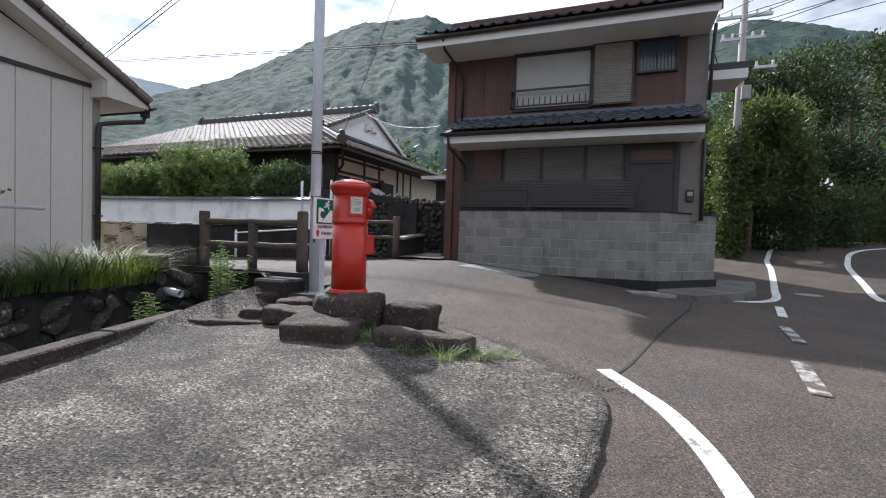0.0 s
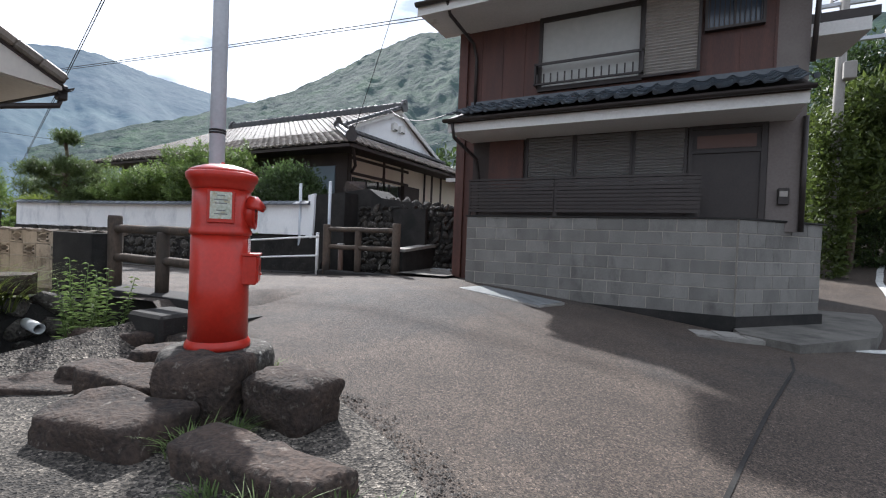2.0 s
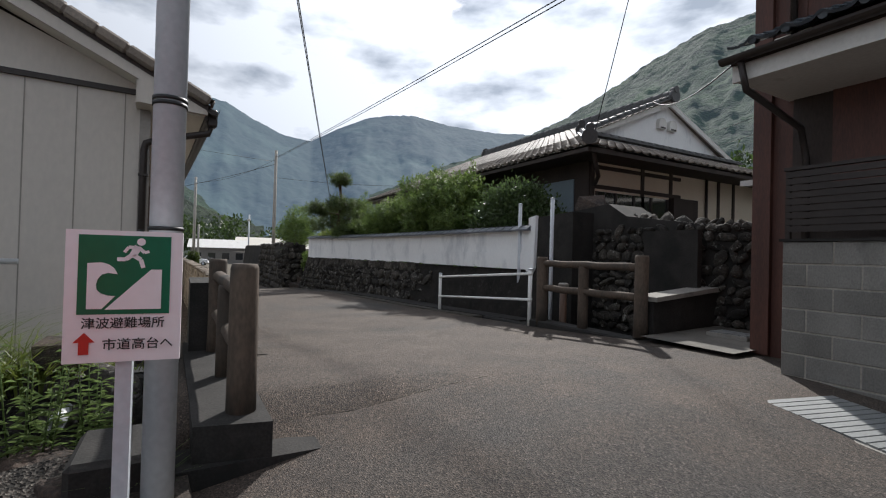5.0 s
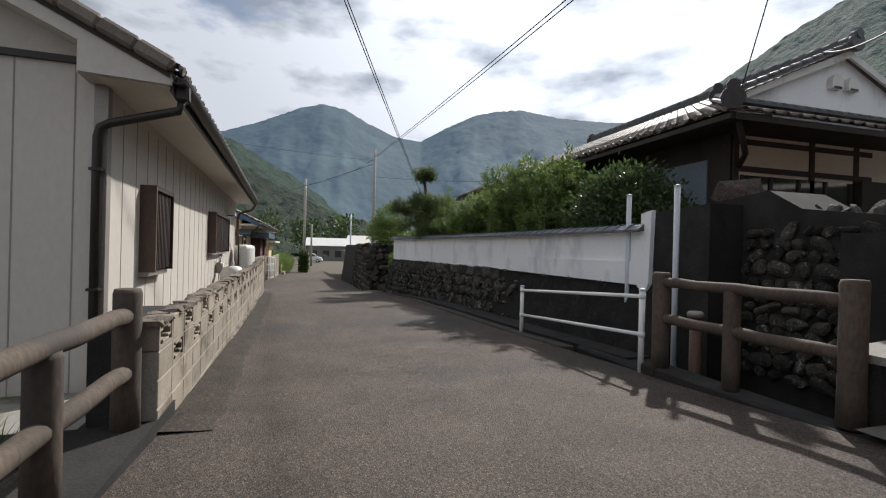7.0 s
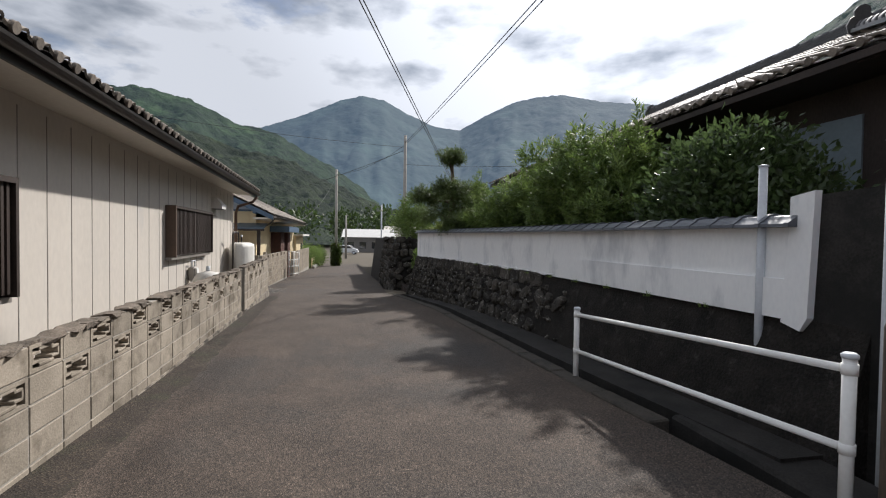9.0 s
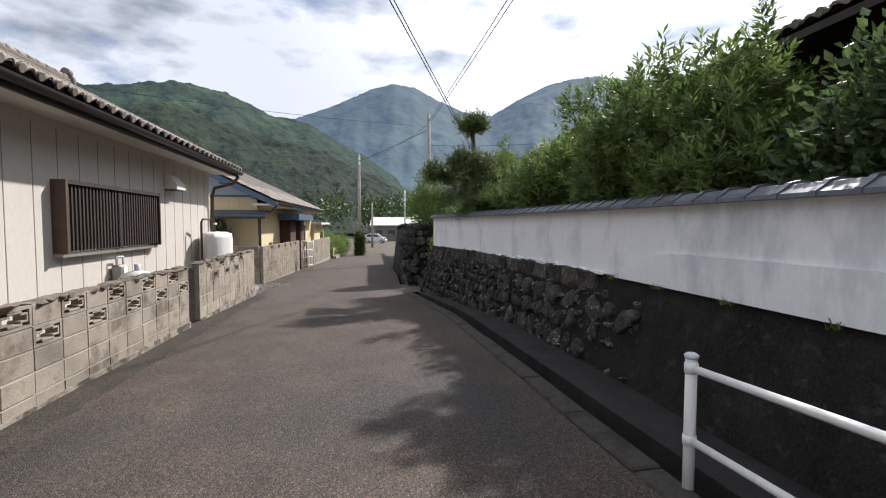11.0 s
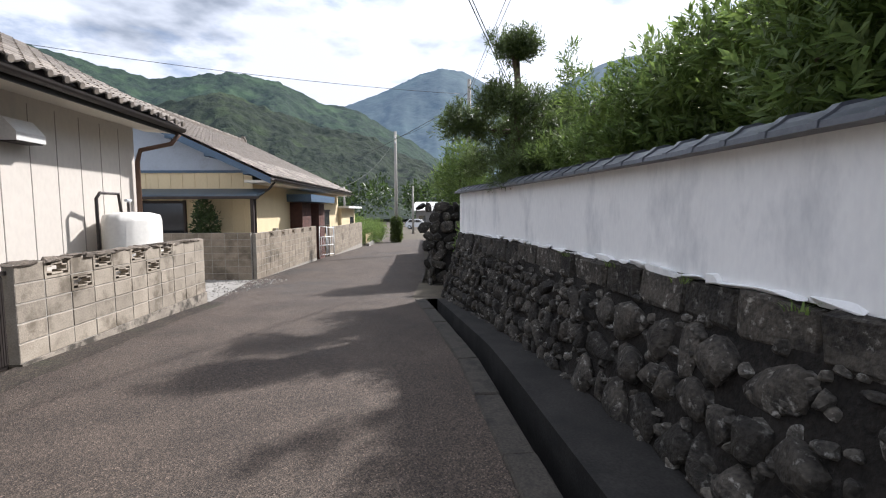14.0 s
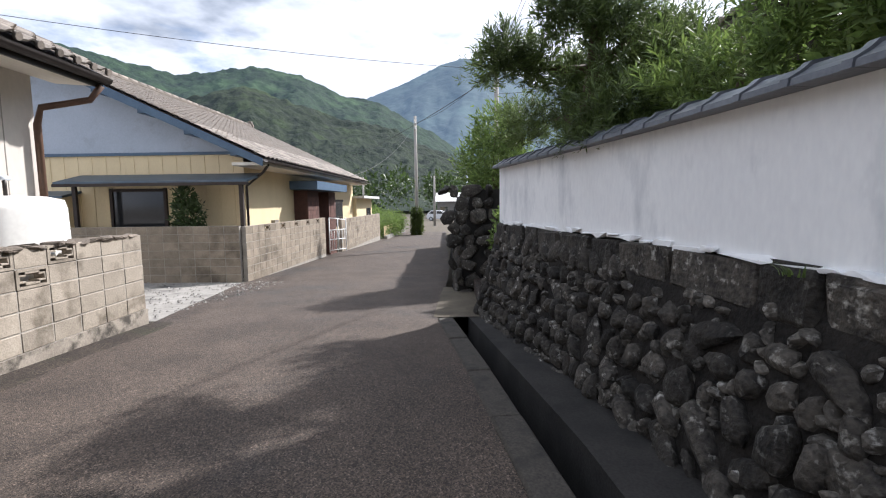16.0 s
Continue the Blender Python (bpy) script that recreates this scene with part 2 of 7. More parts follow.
M_LEAFD = material("camellia_leaf", (0.085, 0.125, 0.045), (0.045, 0.075, 0.025), 2, 30, 0.35, 0.0, leaf=True, island=0.4, spec=0.5)
M_LEAFY = material("yellow_green_leaf", (0.2, 0.24, 0.045), (0.11, 0.15, 0.03), 2, 30, 0.5, 0.0, leaf=True, island=0.35)
M_GRASS = material("grass_blade", (0.13, 0.19, 0.05), (0.07, 0.11, 0.03), 2, 20, 0.55, 0.0, leaf=True, island=0.4)
M_BARK = material("bark", (0.13, 0.095, 0.065), (0.06, 0.045, 0.032), 8, 50, 0.9, 0.7, stretch=(1, 1, 0.3))
M_CABLE = material("cable", (0.03, 0.03, 0.032), (0.025, 0.025, 0.027), 4, 30, 0.6, 0.0)
M_POLE = material("utility_pole_concrete", (0.36, 0.34, 0.31), (0.28, 0.265, 0.24), 3, 40, 0.85, 0.2)
M_CAR = material("white_car_paint", (0.75, 0.76, 0.78), (0.73, 0.74, 0.76), 1, 10, 0.25, 0.0, spec=0.6)
M_BRICKR = material("dark_brick", (0.13, 0.06, 0.045), (0.08, 0.04, 0.032), 6, 50, 0.8, 0.3, vary=0.25)
M_PVC = material("white_cover_sheet", (0.66, 0.645, 0.6), (0.58, 0.565, 0.525), 3, 20, 0.55, 0.1)


# ---- helpers for building ----
def V(*a):
    return Vector(a)


def thing(name, label, category, at=(0, 0, 0), rz=0.0, group="", kind=""):
    e = new(name)
    e.matrix_world = pose(*at, 0, 0, rz)
    return tagged(e, label, category, group, kind)


def part(name, bm, mat, parent=None, label="", smooth=False):
    me = bpy.data.meshes.new(name)
    if smooth:
        for f_ in bm.faces:
            f_.smooth = True
    bm.to_mesh(me)
    bm.free()
    for m_ in (mat if isinstance(mat, (list, tuple)) else [mat]):
        me.materials.append(m_)
    ob = new(name, me)
    if parent:
        ob.parent = parent
    return tagged(ob, label)


def solo(name, bm, mat, label, category, group="", kind="", smooth=False):
    return tagged(part(name, bm, mat, None, "", smooth), label, category, group, kind)


def box(bm, x0, x1, y0, y1, z0, z1, bevel=0.0):
    vs = [bm.verts.new((x, y, z)) for z in (z0, z1) for y in (y0, y1) for x in (x0, x1)]
    fs = [bm.faces.new([vs[i] for i in q]) for q in ((0, 2, 3, 1), (4, 5, 7, 6), (0, 1, 5, 4), (1, 3, 7, 5), (3, 2, 6, 7), (2, 0, 4, 6))]
    if bevel:
        es = list({e for f_ in fs for e in f_.edges})
        bmesh.ops.bevel(bm, geom=es, offset=bevel, segments=1, affect='EDGES')
    return bm


def B(*a, bevel=0.0):
    return box(bmesh.new(), *a, bevel=bevel)


def rod(bm, p, q, r, seg=10, r2=None, cap=True):
    p, q = Vector(p), Vector(q)
    r2 = r if r2 is None else r2
    d = (q - p).normalized()
    u = d.orthogonal().normalized()
    w = d.cross(u)
    a = [bm.verts.new(p + (u * math.cos(2 * math.pi * i / seg) + w * math.sin(2 * math.pi * i / seg)) * r) for i in range(seg)]
    b = [bm.verts.new(q + (u * math.cos(2 * math.pi * i / seg) + w * math.sin(2 * math.pi * i / seg)) * r2) for i in range(seg)]
    for i in range(seg):
        f_ = bm.faces.new((a[i], a[(i + 1) % seg], b[(i + 1) % seg], b[i]))
        f_.smooth = True
    if cap:
        bm.faces.new(a[::-1])
        bm.faces.new(b)
    return bm


def R(p, q, r, seg=10, r2=None):
    return rod(bmesh.new(), p, q, r, seg, r2)


def tube(bm, pts, r, seg=6):
    """A round tube along a line of points."""
    pts = [Vector(p) for p in pts]
    rings = []
    u = None
    for i, p in enumerate(pts):
        d = (pts[min(i + 1, len(pts) - 1)] - pts[max(i - 1, 0)]).normalized()
        u = d.orthogonal().normalized() if u is None else (u - d * u.dot(d)).normalized()
        w = d.cross(u)
        rr = r[i] if isinstance(r, (list, tuple)) else r
        rings.append([bm.verts.new(p + (u * math.cos(2 * math.pi * k / seg) + w * math.sin(2 * math.pi * k / seg)) * rr) for k in range(seg)])
    for a, b in zip(rings, rings[1:]):
        for k in range(seg):
            f_ = bm.faces.new((a[k], a[(k + 1) % seg], b[(k + 1) % seg], b[k]))
            f_.smooth = True
    bm.faces.new(rings[0][::-1])
    bm.faces.new(rings[-1])
    return bm


def lathe(bm, prof, seg=32, at=(0, 0, 0)):
    rings = [[bm.verts.new((at[0] + r * math.cos(2 * math.pi * k / seg), at[1] + r * math.sin(2 * math.pi * k / seg), at[2] + z)) for k in range(seg)] for r, z in prof]
    for a, b in zip(rings, rings[1:]):
        for k in range(seg):
            f_ = bm.faces.new((a[k], a[(k + 1) % seg], b[(k + 1) % seg], b[k]))
            f_.smooth = True
    bm.faces.new(rings[0][::-1])
    bm.faces.new(rings[-1])
    return bm


def prism(bm, poly, axis, a, b):
    """A polygon of 2D points pushed along an axis from a to b."""
    def p3(u, v, w):
        return (w, u, v) if axis == 'x' else (u, w, v) if axis == 'y' else (u, v, w)
    lo = [bm.verts.new(p3(u, v, a)) for u, v in poly]
    hi = [bm.verts.new(p3(u, v, b)) for u, v in poly]
    n = len(poly)
    bm.faces.new(lo)
    bm.faces.new(hi[::-1])
    for i in range(n):
        bm.faces.new((lo[i], hi[i], hi[(i + 1) % n], lo[(i + 1) % n]))
    bmesh.ops.recalc_face_normals(bm, faces=bm.faces)
    return bm


def P(poly, axis, a, b):
    return prism(bmesh.new(), poly, axis, a, b)


def rock(rng, sx, sy, sz, n=14):
    """A convex angular stone."""
    bm = bmesh.new()
    for i in range(n):
        v = Vector((rng.uniform(-1, 1), rng.uniform(-1, 1), rng.uniform(-1, 1)))
        v = v.normalized() * rng.uniform(0.85, 1.0)
        v = Vector([math.copysign(abs(c) ** 0.6, c) for c in v])
        bm.verts.new((v.x * sx / 2, v.y * sy / 2, v.z * sz / 2))
    r = bmesh.ops.convex_hull(bm, input=bm.verts)
    bmesh.ops.delete(bm, geom=list({g for g in r["geom_interior"] + r["geom_unused"] if isinstance(g, bmesh.types.BMVert)}), context='VERTS')
    return bm


def lerp_table(t, x):
    for (a, va), (b, vb) in zip(t, t[1:]):
        if x <= b:
            k = min(1, max(0, (x - a) / (b - a)))
            return va + (vb - va) * k
    return t[-1][1]


def ss(x):
    x = min(1, max(0, x))
    return x * x * (3 - 2 * x)


# ---- ground, lane and channels ----
LANE = [(-60, -0.9), (-45, -0.6), (-34, -0.25), (-27, -0.1), (-21, 0.3), (-16.8, 0.48), (-12, 0.55), (-8, 0.66), (-5, 0.82), (-3.4, 0.84), (-1.5, 0.66), (0.6, 0.42), (4, 0.3)]
PLAZA = [(-6, 0.1), (0, 0.18), (2.3, 0.28), (3.6, 0.34), (5.5, 0.37)]


def wall_line(x):
    """y of the white garden wall's road face."""
    return lerp_table([(-22.0, 10.27), (-21.2, 10.42), (-19.5, 10.8), (-17.7, 11.1), (-15.5, 11.4), (-13, 11.6), (-8.4, 11.75)], x)


def kerb_line(y):
    """x of the plaza's edge along the near channel."""
    return lerp_table([(-6, -3.2), (1.9, -4.15), (4.0, -4.55), (5.4, -4.7)], y)


def lane_right(x):
    return lerp_table([(-60, 8.8), (-40, 9.2), (-30, 9.45), (-24.5, 9.4), (-21.5, 9.35), (-17.7, 9.93), (-13, 10.33), (-10.5, 10.5), (-8, 10.7), (-4.7, 10.7)], x)


def level(x, y):
    """Height of the open ground."""
    lane, plaza = lerp_table(LANE, x), lerp_table(PLAZA, y)
    w = max(ss((y - 4.2) / 4.0), ss((-4.2 - x) / 0.8))
    z = plaza + (lane - plaza) * w
    if x > 1:
        z = 0.3 + (z - 0.3) * (1 - ss((x - 1) / 2.5))
    return z + 0.1 * max(0, min(y, 60) - 14) * ss((x - 0.5) / 2)


def strip(name, us, vs, f, mat, label, category, kind="structure"):
    bm = bmesh.new()
    g = [[bm.verts.new(f(u, v)) for u in us] for v in vs]
    for j in range(len(vs) - 1):
        for i in range(len(us) - 1):
            q = bm.faces.new((g[j][i], g[j][i + 1], g[j + 1][i + 1], g[j + 1][i]))
            q.smooth = True
    bmesh.ops.recalc_face_normals(bm, faces=bm.faces)
    if bm.faces[:][0].normal.z < 0:
        bmesh.ops.reverse_faces(bm, faces=bm.faces)
    return solo(name, bm, mat, label, category, kind=kind)


def span(a, b, n):
    return [a + (b - a) * i / n for i in range(n + 1)]


def lane_point(x, k):
    y0 = lerp_table([(-60, 3.5), (-48, 4.0), (-27, 4.1), (-21, 5.45), (-8, 5.5), (-4.7, 5.4)], x)
    y = y0 + (lane_right(x) - y0) * k
    return (x, y, level(x, y) + 0.012 * noise.noise(Vector((x * 0.5, y * 0.5, 3))))


strip("road_lane", span(-60, -28, 40) + span(-27.6, -4.7, 92), span(0, 1, 20), lane_point, M_ASPHALT, "worn grey-brown asphalt lane surface", "road")


def edge_dirt(x, k):
    y0 = lerp_table([(-21.2, 5.35), (-16.2, 5.62), (-6.6, 5.96)], x)
    w = 0.42 + 0.1 * noise.noise(Vector((x * 0.9, 0, 7))) + 0.06 * noise.noise(Vector((x * 4, 0, 2)))
    y = y0 + w * k
    return (x, y, level(x, y) + 0.02 * (1 - k) + 0.012 * noise.noise(Vector((x * 0.5, y * 0.5, 3))) + (0.004 if k < 1 else -0.012))


strip("ground_edge_dirt", span(-21.2, -6.65, 90), [0, 0.3, 0.6, 0.9, 1.0], edge_dirt, M_DIRT, "damp dark dirt along the foot of the block wall", "dirt")


def main_point(k, y):
    x0 = kerb_line(y) if y < 5.4 else -4.7
    x = x0 + k if k <= 12 else x0 + 12 + (k - 12) * (48 / 8)
    return (x, y, level(x, y) + 0.008 * noise.noise(Vector((x * 0.5, y * 0.5, 3))))


strip("road_main", span(0, 12, 60) + span(13, 20, 7), [-40, -20, -12, -9] + span(-7, 5.4, 50) + span(5.65, 20, 58) + [24, 28, 34, 45, 60], main_point, M_ASPHALT, "grey-brown asphalt road with a cracked joint", "road")


def plaza_right(y):
    e = lerp_table([(-8, -0.1), (2.2, -0.1), (3.1, -0.02), (3.5, -0.08), (3.75, -0.4), (4.25, -0.82), (4.7, -1.35), (5.1, -2.2)], y)
    return e + 0.05 * noise.noise(Vector((y * 2.2, 0, 0))) + 0.03 * noise.noise(Vector((y * 7, 1, 0)))


def plaza_point(k, y):
    x = kerb_line(y) + (plaza_right(y) - kerb_line(y)) * min(k, 1)
    return (x, y, level(x, y) + (0.035 + 0.012 * noise.noise(Vector((x, y, 5))) if k <= 1 else -0.03))


strip("pavement_plaza", span(0, 1, 40) + [1.01], span(-8, 5.1, 100), plaza_point, M_PLAZA, "rough exposed-aggregate concrete apron with stains", "pavement")


def far_ground(x, y):
    near = max(abs(x + 18) / 45, abs(y - 8) / 40)
    return (x, y, -1.1 + (0.35 * ss((near - 0.9) * 3)))


strip("ground", [-1500, -700, -300, -150] + span(-90, 60, 60) + [100, 200, 500, 1500], [-1500, -600, -200, -90] + span(-45, 70, 46) + [120, 300, 800, 1500], far_ground, M_SOIL, "dark earth and grass reaching to the hills", "ground")
strip("ground_channel", span(-8, -3, 10), span(-30, 11, 60), lambda x, y: (x, y, -0.38 + 0.04 * noise.noise(Vector((x * 2, y * 2, 0)))), M_DARKCONC, "dark bed of the open channel", "channel bed")
strip("ground_stream", span(-9.0, -4.6, 10), span(10.7, 30, 30), lambda x, y: (x, y, -0.3 + 0.04 * noise.noise(Vector((x * 2, y * 2, 0)))), M_DARKCONC, "dark bed of the narrow stream", "stream bed")
strip("ground_plot", span(-60, -26.9, 20) + span(-26.5, -6.3, 40), span(-30, 5.45, 60), lambda x, y: (x, y, lerp_table(LANE, x) - 0.015), M_CONC, "pale concrete yard beside the houses", "yard")
strip("ground_garden", span(-60, -24.6, 20) + span(-24.4, -8.5, 30), span(0, 1, 24), lambda x, k: (x, wall_line(x) + 0.2 + k * 40, 1.3 if x > -24.5 else 1.6), M_SOIL, "raised dark garden soil behind the wall", "garden soil")
M_ALLEY = material("path_concrete", (0.17, 0.16, 0.14), (0.1, 0.095, 0.085), 3, 70, 0.92, 0.35, stain=(0.06, 0.056, 0.05), stain_at=0.58)
strip("path_alley", span(-5.35, -4.2, 6), span(10.6, 22, 20), lambda x, y: (x, y, 0.88 + 0.05 * ss((y - 10.6) / 2)), M_ALLEY, "grey concrete path beside the brown house", "path")


def follow(name, pts, width, z, thick, mat, label, category, kind="structure", dash=None, parent=None):
    """A flat band along a line of plan points, laid z above the ground."""
    bm = bmesh.new()
    P2 = [Vector((*p, 0)) for p in pts]
    fine = []
    for a, b in zip(P2, P2[1:]):
        n = max(1, int((b - a).length / 0.25))
        fine += [a.lerp(b, i / n) for i in range(n)]
    fine.append(P2[-1])
    rows = []
    for i, p in enumerate(fine):
        d = (fine[min(i + 1, len(fine) - 1)] - fine[max(i - 1, 0)]).normalized()
        s = Vector((-d.y, d.x, 0)) * width / 2
        row = []
        for o in (s, -s):
            q = p + o
            zz = level(q.x, q.y) + z
            row += [bm.verts.new((q.x, q.y, zz)), bm.verts.new((q.x, q.y, zz - thick))]
        rows.append(row)
    for a, b in zip(rows, rows[1:]):
        bm.faces.new((a[0], b[0], b[2], a[2]))
        bm.faces.new((a[0], a[1], b[1], b[0]))
        bm.faces.new((a[2], b[2], b[3], a[3]))
    bm.faces.new((rows[0][0], rows[0][2], rows[0][3], rows[0][1]))
    bm.faces.new((rows[-1][0], rows[-1][1], rows[-1][3], rows[-1][2]))
    bmesh.ops.recalc_face_normals(bm, faces=bm.faces)
    return solo(name, bm, mat, label, category, kind=kind)


def smooth_path(pts, n=6):
    out = []
    for i in range(len(pts) - 1):
        p0, p1, p2, p3 = [Vector((*pts[min(max(i + k, 0), len(pts) - 1)], 0)) for k in (-1, 0, 1, 2)]
        for j in range(n):
            t = j / n
            q = 0.5 * ((2 * p1) + (p2 - p0) * t + (2 * p0 - 5 * p1 + 4 * p2 - p3) * t * t + (3 * p1 - p0 - 3 * p2 + p3) * t ** 3)
            out.append((q.x, q.y))
    out.append(pts[-1])
    return out


follow("road_line_edge", smooth_path([(1.45, 10.25), (2.3, 10.6), (2.95, 11.6), (3.5, 13.8), (4.3, 17.5), (4.9, 20.5), (6.6, 25), (11, 28), (18, 30)]), 0.16, 0.012, 0.01, M_LINE, "white painted edge line of the road", "road marking")
follow("road_line_inner", smooth_path([(5.2, 12.8), (5.9, 15.5), (7.1, 20), (9.3, 24.5), (14, 27)]), 0.16, 0.012, 0.01, M_LINE, "white painted inner line of the road", "road marking")
follow("road_line_apron", smooth_path([(-0.1, 4.16), (0.11, 3.78), (0.37, 3.27), (0.56, 2.5), (0.66, 1.2), (0.7, -2)]), 0.125, 0.014, 0.01, M_LINE, "worn white painted line beside the apron", "road marking")
for (ax, ay), (bx, by) in (((2.67, 10.2), (2.36, 8.75)), ((2.06, 7.54), (1.9, 6.35)), ((1.58, 5.26), (1.42, 4.2))):
    follow("road_dash", [(ax, ay), (bx, by)], 0.13, 0.013, 0.01, M_LINEW if ay < 8 else M_LINE, "short worn white road dash", "road marking")
follow("road_joint", [(1.1, 9.0), (1.02, 8.3), (0.6, 6.6), (0.1, 4.4), (-0.05, 3.9)], 0.025, 0.006, 0.004, M_DARKCONC, "dark cracked joint across the asphalt", "joint")


# ---- kerbs, ditch and retaining walls ----
def kerb_row(name, pts, width, top, deep, mat, label, length=0.9):
    """A row of kerb stones along plan points; top gives the height at (x, y)."""
    k = thing(name, label, "kerb", kind="structure")
    for a, b in zip(pts, pts[1:]):
        a, b = Vector((*a, 0)), Vector((*b, 0))
        n = max(1, round((b - a).length / length))
        ang = math.degrees(math.atan2(b.y - a.y, b.x - a.x))
        for i in range(n):
            p = a.lerp(b, i / n)
            q = a.lerp(b, (i + 1) / n)
            m = (p + q) / 2
            bm = B(-(q - p).length / 2 + 0.004, (q - p).length / 2 - 0.004, -width / 2, width / 2, -deep, 0, bevel=0.015)
            o = part("kerb_stone", bm, mat, k)
            o.matrix_local = pose(m.x, m.y, top(m.x, m.y) + random.uniform(-0.01, 0.01), 0, math.degrees(math.atan2(top(p.x, p.y) - top(q.x, q.y), (q - p).length)), ang)
    return k


kerb_row("kerb_plaza", [(kerb_line(y) - 0.1, y) for y in (-6, -3, 0, 1.9, 3.9)], 0.2, lambda x, y: level(-3, y) + 0.16, 0.75, M_STONED, "weathered concrete kerb along the channel")
kerb_row("kerb_ditch", [(x, lane_right(x) + 0.1) for x in (-21.3, -19, -17, -15, -13, -11, -9.2)], 0.22, lambda x, y: lerp_table(LANE, x) + 0.02, 0.5, M_LIP, "dark chipped concrete lip of the roadside ditch", 1.2)


def ditch_inner(x):
    return lane_right(x) + 0.45


strip("ground_verge", span(-25.2, -21.45, 12), span(0, 1, 6), lambda x, k: (x, lane_right(x) - 0.05 + k * 1.7, lerp_table(LANE, x) + 0.012 + 0.03 * noise.noise(Vector((x * 2, k * 3, 0)))), M_SOIL, "trodden earth verge at the end of the ditch", "verge")
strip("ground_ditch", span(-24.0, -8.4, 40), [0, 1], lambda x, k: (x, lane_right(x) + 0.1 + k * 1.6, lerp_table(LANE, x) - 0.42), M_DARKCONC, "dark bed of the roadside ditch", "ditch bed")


def strip_wall(name, x0, x1, yf, zb, zt, thick, mat, label, category, lean=0.0, step=0.4, kind="structure", parent=None):
    """A wall that follows the curve yf(x)."""
    bm = bmesh.new()
    n = max(1, int(abs(x1 - x0) / step))
    rows = []
    for i in range(n + 1):
        x = x0 + (x1 - x0) * i / n
        b, t = (zb(x) if callable(zb) else zb), (zt(x) if callable(zt) else zt)
        y = yf(x)
        rows.append([bm.verts.new(c) for c in ((x, y - lean, b), (x, y, t), (x, y + thick, t), (x, y + thick, b))])
    for a, b in zip(rows, rows[1:]):
        for k in range(4):
            bm.faces.new((a[k], b[k], b[(k + 1) % 4], a[(k + 1) % 4]))
    bm.faces.new(rows[0])
    bm.faces.new(rows[-1][::-1])
    bmesh.ops.recalc_face_normals(bm, faces=bm.faces)
    if parent:
        return part(name, bm, mat, parent)
    return solo(name, bm, mat, label, category, kind=kind)


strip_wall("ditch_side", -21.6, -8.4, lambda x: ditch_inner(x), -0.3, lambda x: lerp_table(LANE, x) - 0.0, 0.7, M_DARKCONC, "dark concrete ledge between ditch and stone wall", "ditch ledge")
CAP_Z = 2.38
GW = strip_wall("wall_garden", -21.9, -8.85, wall_line, 1.6, CAP_Z, 0.24, M_PLASTER, "white plastered garden wall with grey stains", "garden wall", step=0.3)
strip_wall("plaster_ledge", -13.4, -8.86, lambda x: wall_line(x) - 0.03, 1.58, lambda x: 1.93 - 0.25 * ss((-12.4 - x) / 1.0), 0.03, M_PLASTER, "", "", parent=GW)
part("end_pier", P([(-8.92, 2.4), (-8.92, 2.64), (-8.7, 2.68), (-8.74, 1.62), (-8.8, 1.5), (-8.98, 1.55)], 'y', 11.7, 11.77), M_PLASTER, GW)
def plaster_lip():
    """Crumbled pale mortar along the foot of the white wall."""
    rng = random.Random(31)
    x = -21.8
    while x < -13.5:
        w = rng.uniform(0.12, 0.4)
        bm = rock(rng, w * 1.3, rng.uniform(0.05, 0.1), rng.uniform(0.035, 0.075), 12)
        o = part("mortar_crumb", bm, M_PLASTER, GW)
        o.matrix_local = pose(x + w / 2, wall_line(x + w / 2) - 0.005, 1.6 + rng.uniform(-0.012, 0.018), 0, rng.uniform(-5, 5), math.degrees(math.atan2(wall_line(x + w) - wall_line(x), w)))
        x += w


plaster_lip()
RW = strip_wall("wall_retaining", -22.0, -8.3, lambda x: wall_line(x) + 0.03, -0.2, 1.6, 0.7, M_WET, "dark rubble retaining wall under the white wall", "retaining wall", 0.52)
strip_wall("wall_retaining_far", -40, -24.5, lambda x: lane_right(x) + 0.55, -1.6, lambda x: 2.15 + 0.08 * noise.noise(Vector((x * 2, 0, 0))), 0.8, M_DARKCONC, "dark leaning rubble wall beside the lane", "retaining wall", 0.45)
WALL_FAR_FACE = lambda x: lane_right(x) + 0.55


def stone_shapes(n, seed, mat):
    """Rounded, chipped field stones of unit size."""
    rng = random.Random(seed)
    out = []
    for i in range(n):
        bm = bmesh.new()
        bmesh.ops.create_icosphere(bm, subdivisions=2, radius=0.5)
        o = Vector((rng.uniform(-50, 50), rng.uniform(-50, 50), rng.uniform(-50, 50)))
        k = rng.uniform(0.55, 0.8)
        cuts = [(Vector((rng.uniform(-1, 1), rng.uniform(-1, 1), rng.uniform(-1, 1))).normalized(), rng.uniform(0.3, 0.42)) for _ in range(5)]
        for v_ in bm.verts:
            c = Vector([math.copysign(abs(2 * a) ** k / 2, a) for a in v_.co])
            c *= 1 + 0.2 * noise.noise(c * 2.4 + o) + 0.1 * noise.noise(c * 6 + o)
            for d, h in cuts:
                e = c.dot(d) - h
                if e > 0:
                    c -= d * e * 0.85
            v_.co = c
        for f_ in bm.faces:
            f_.smooth = rng.random() < 0.6
        me = bpy.data.meshes.new("stone")
        bm.to_mesh(me)
        bm.free()
        me.materials.append(mat)
        out.append(me)
    return out


S_DARK = stone_shapes(16, 5, M_STONE)


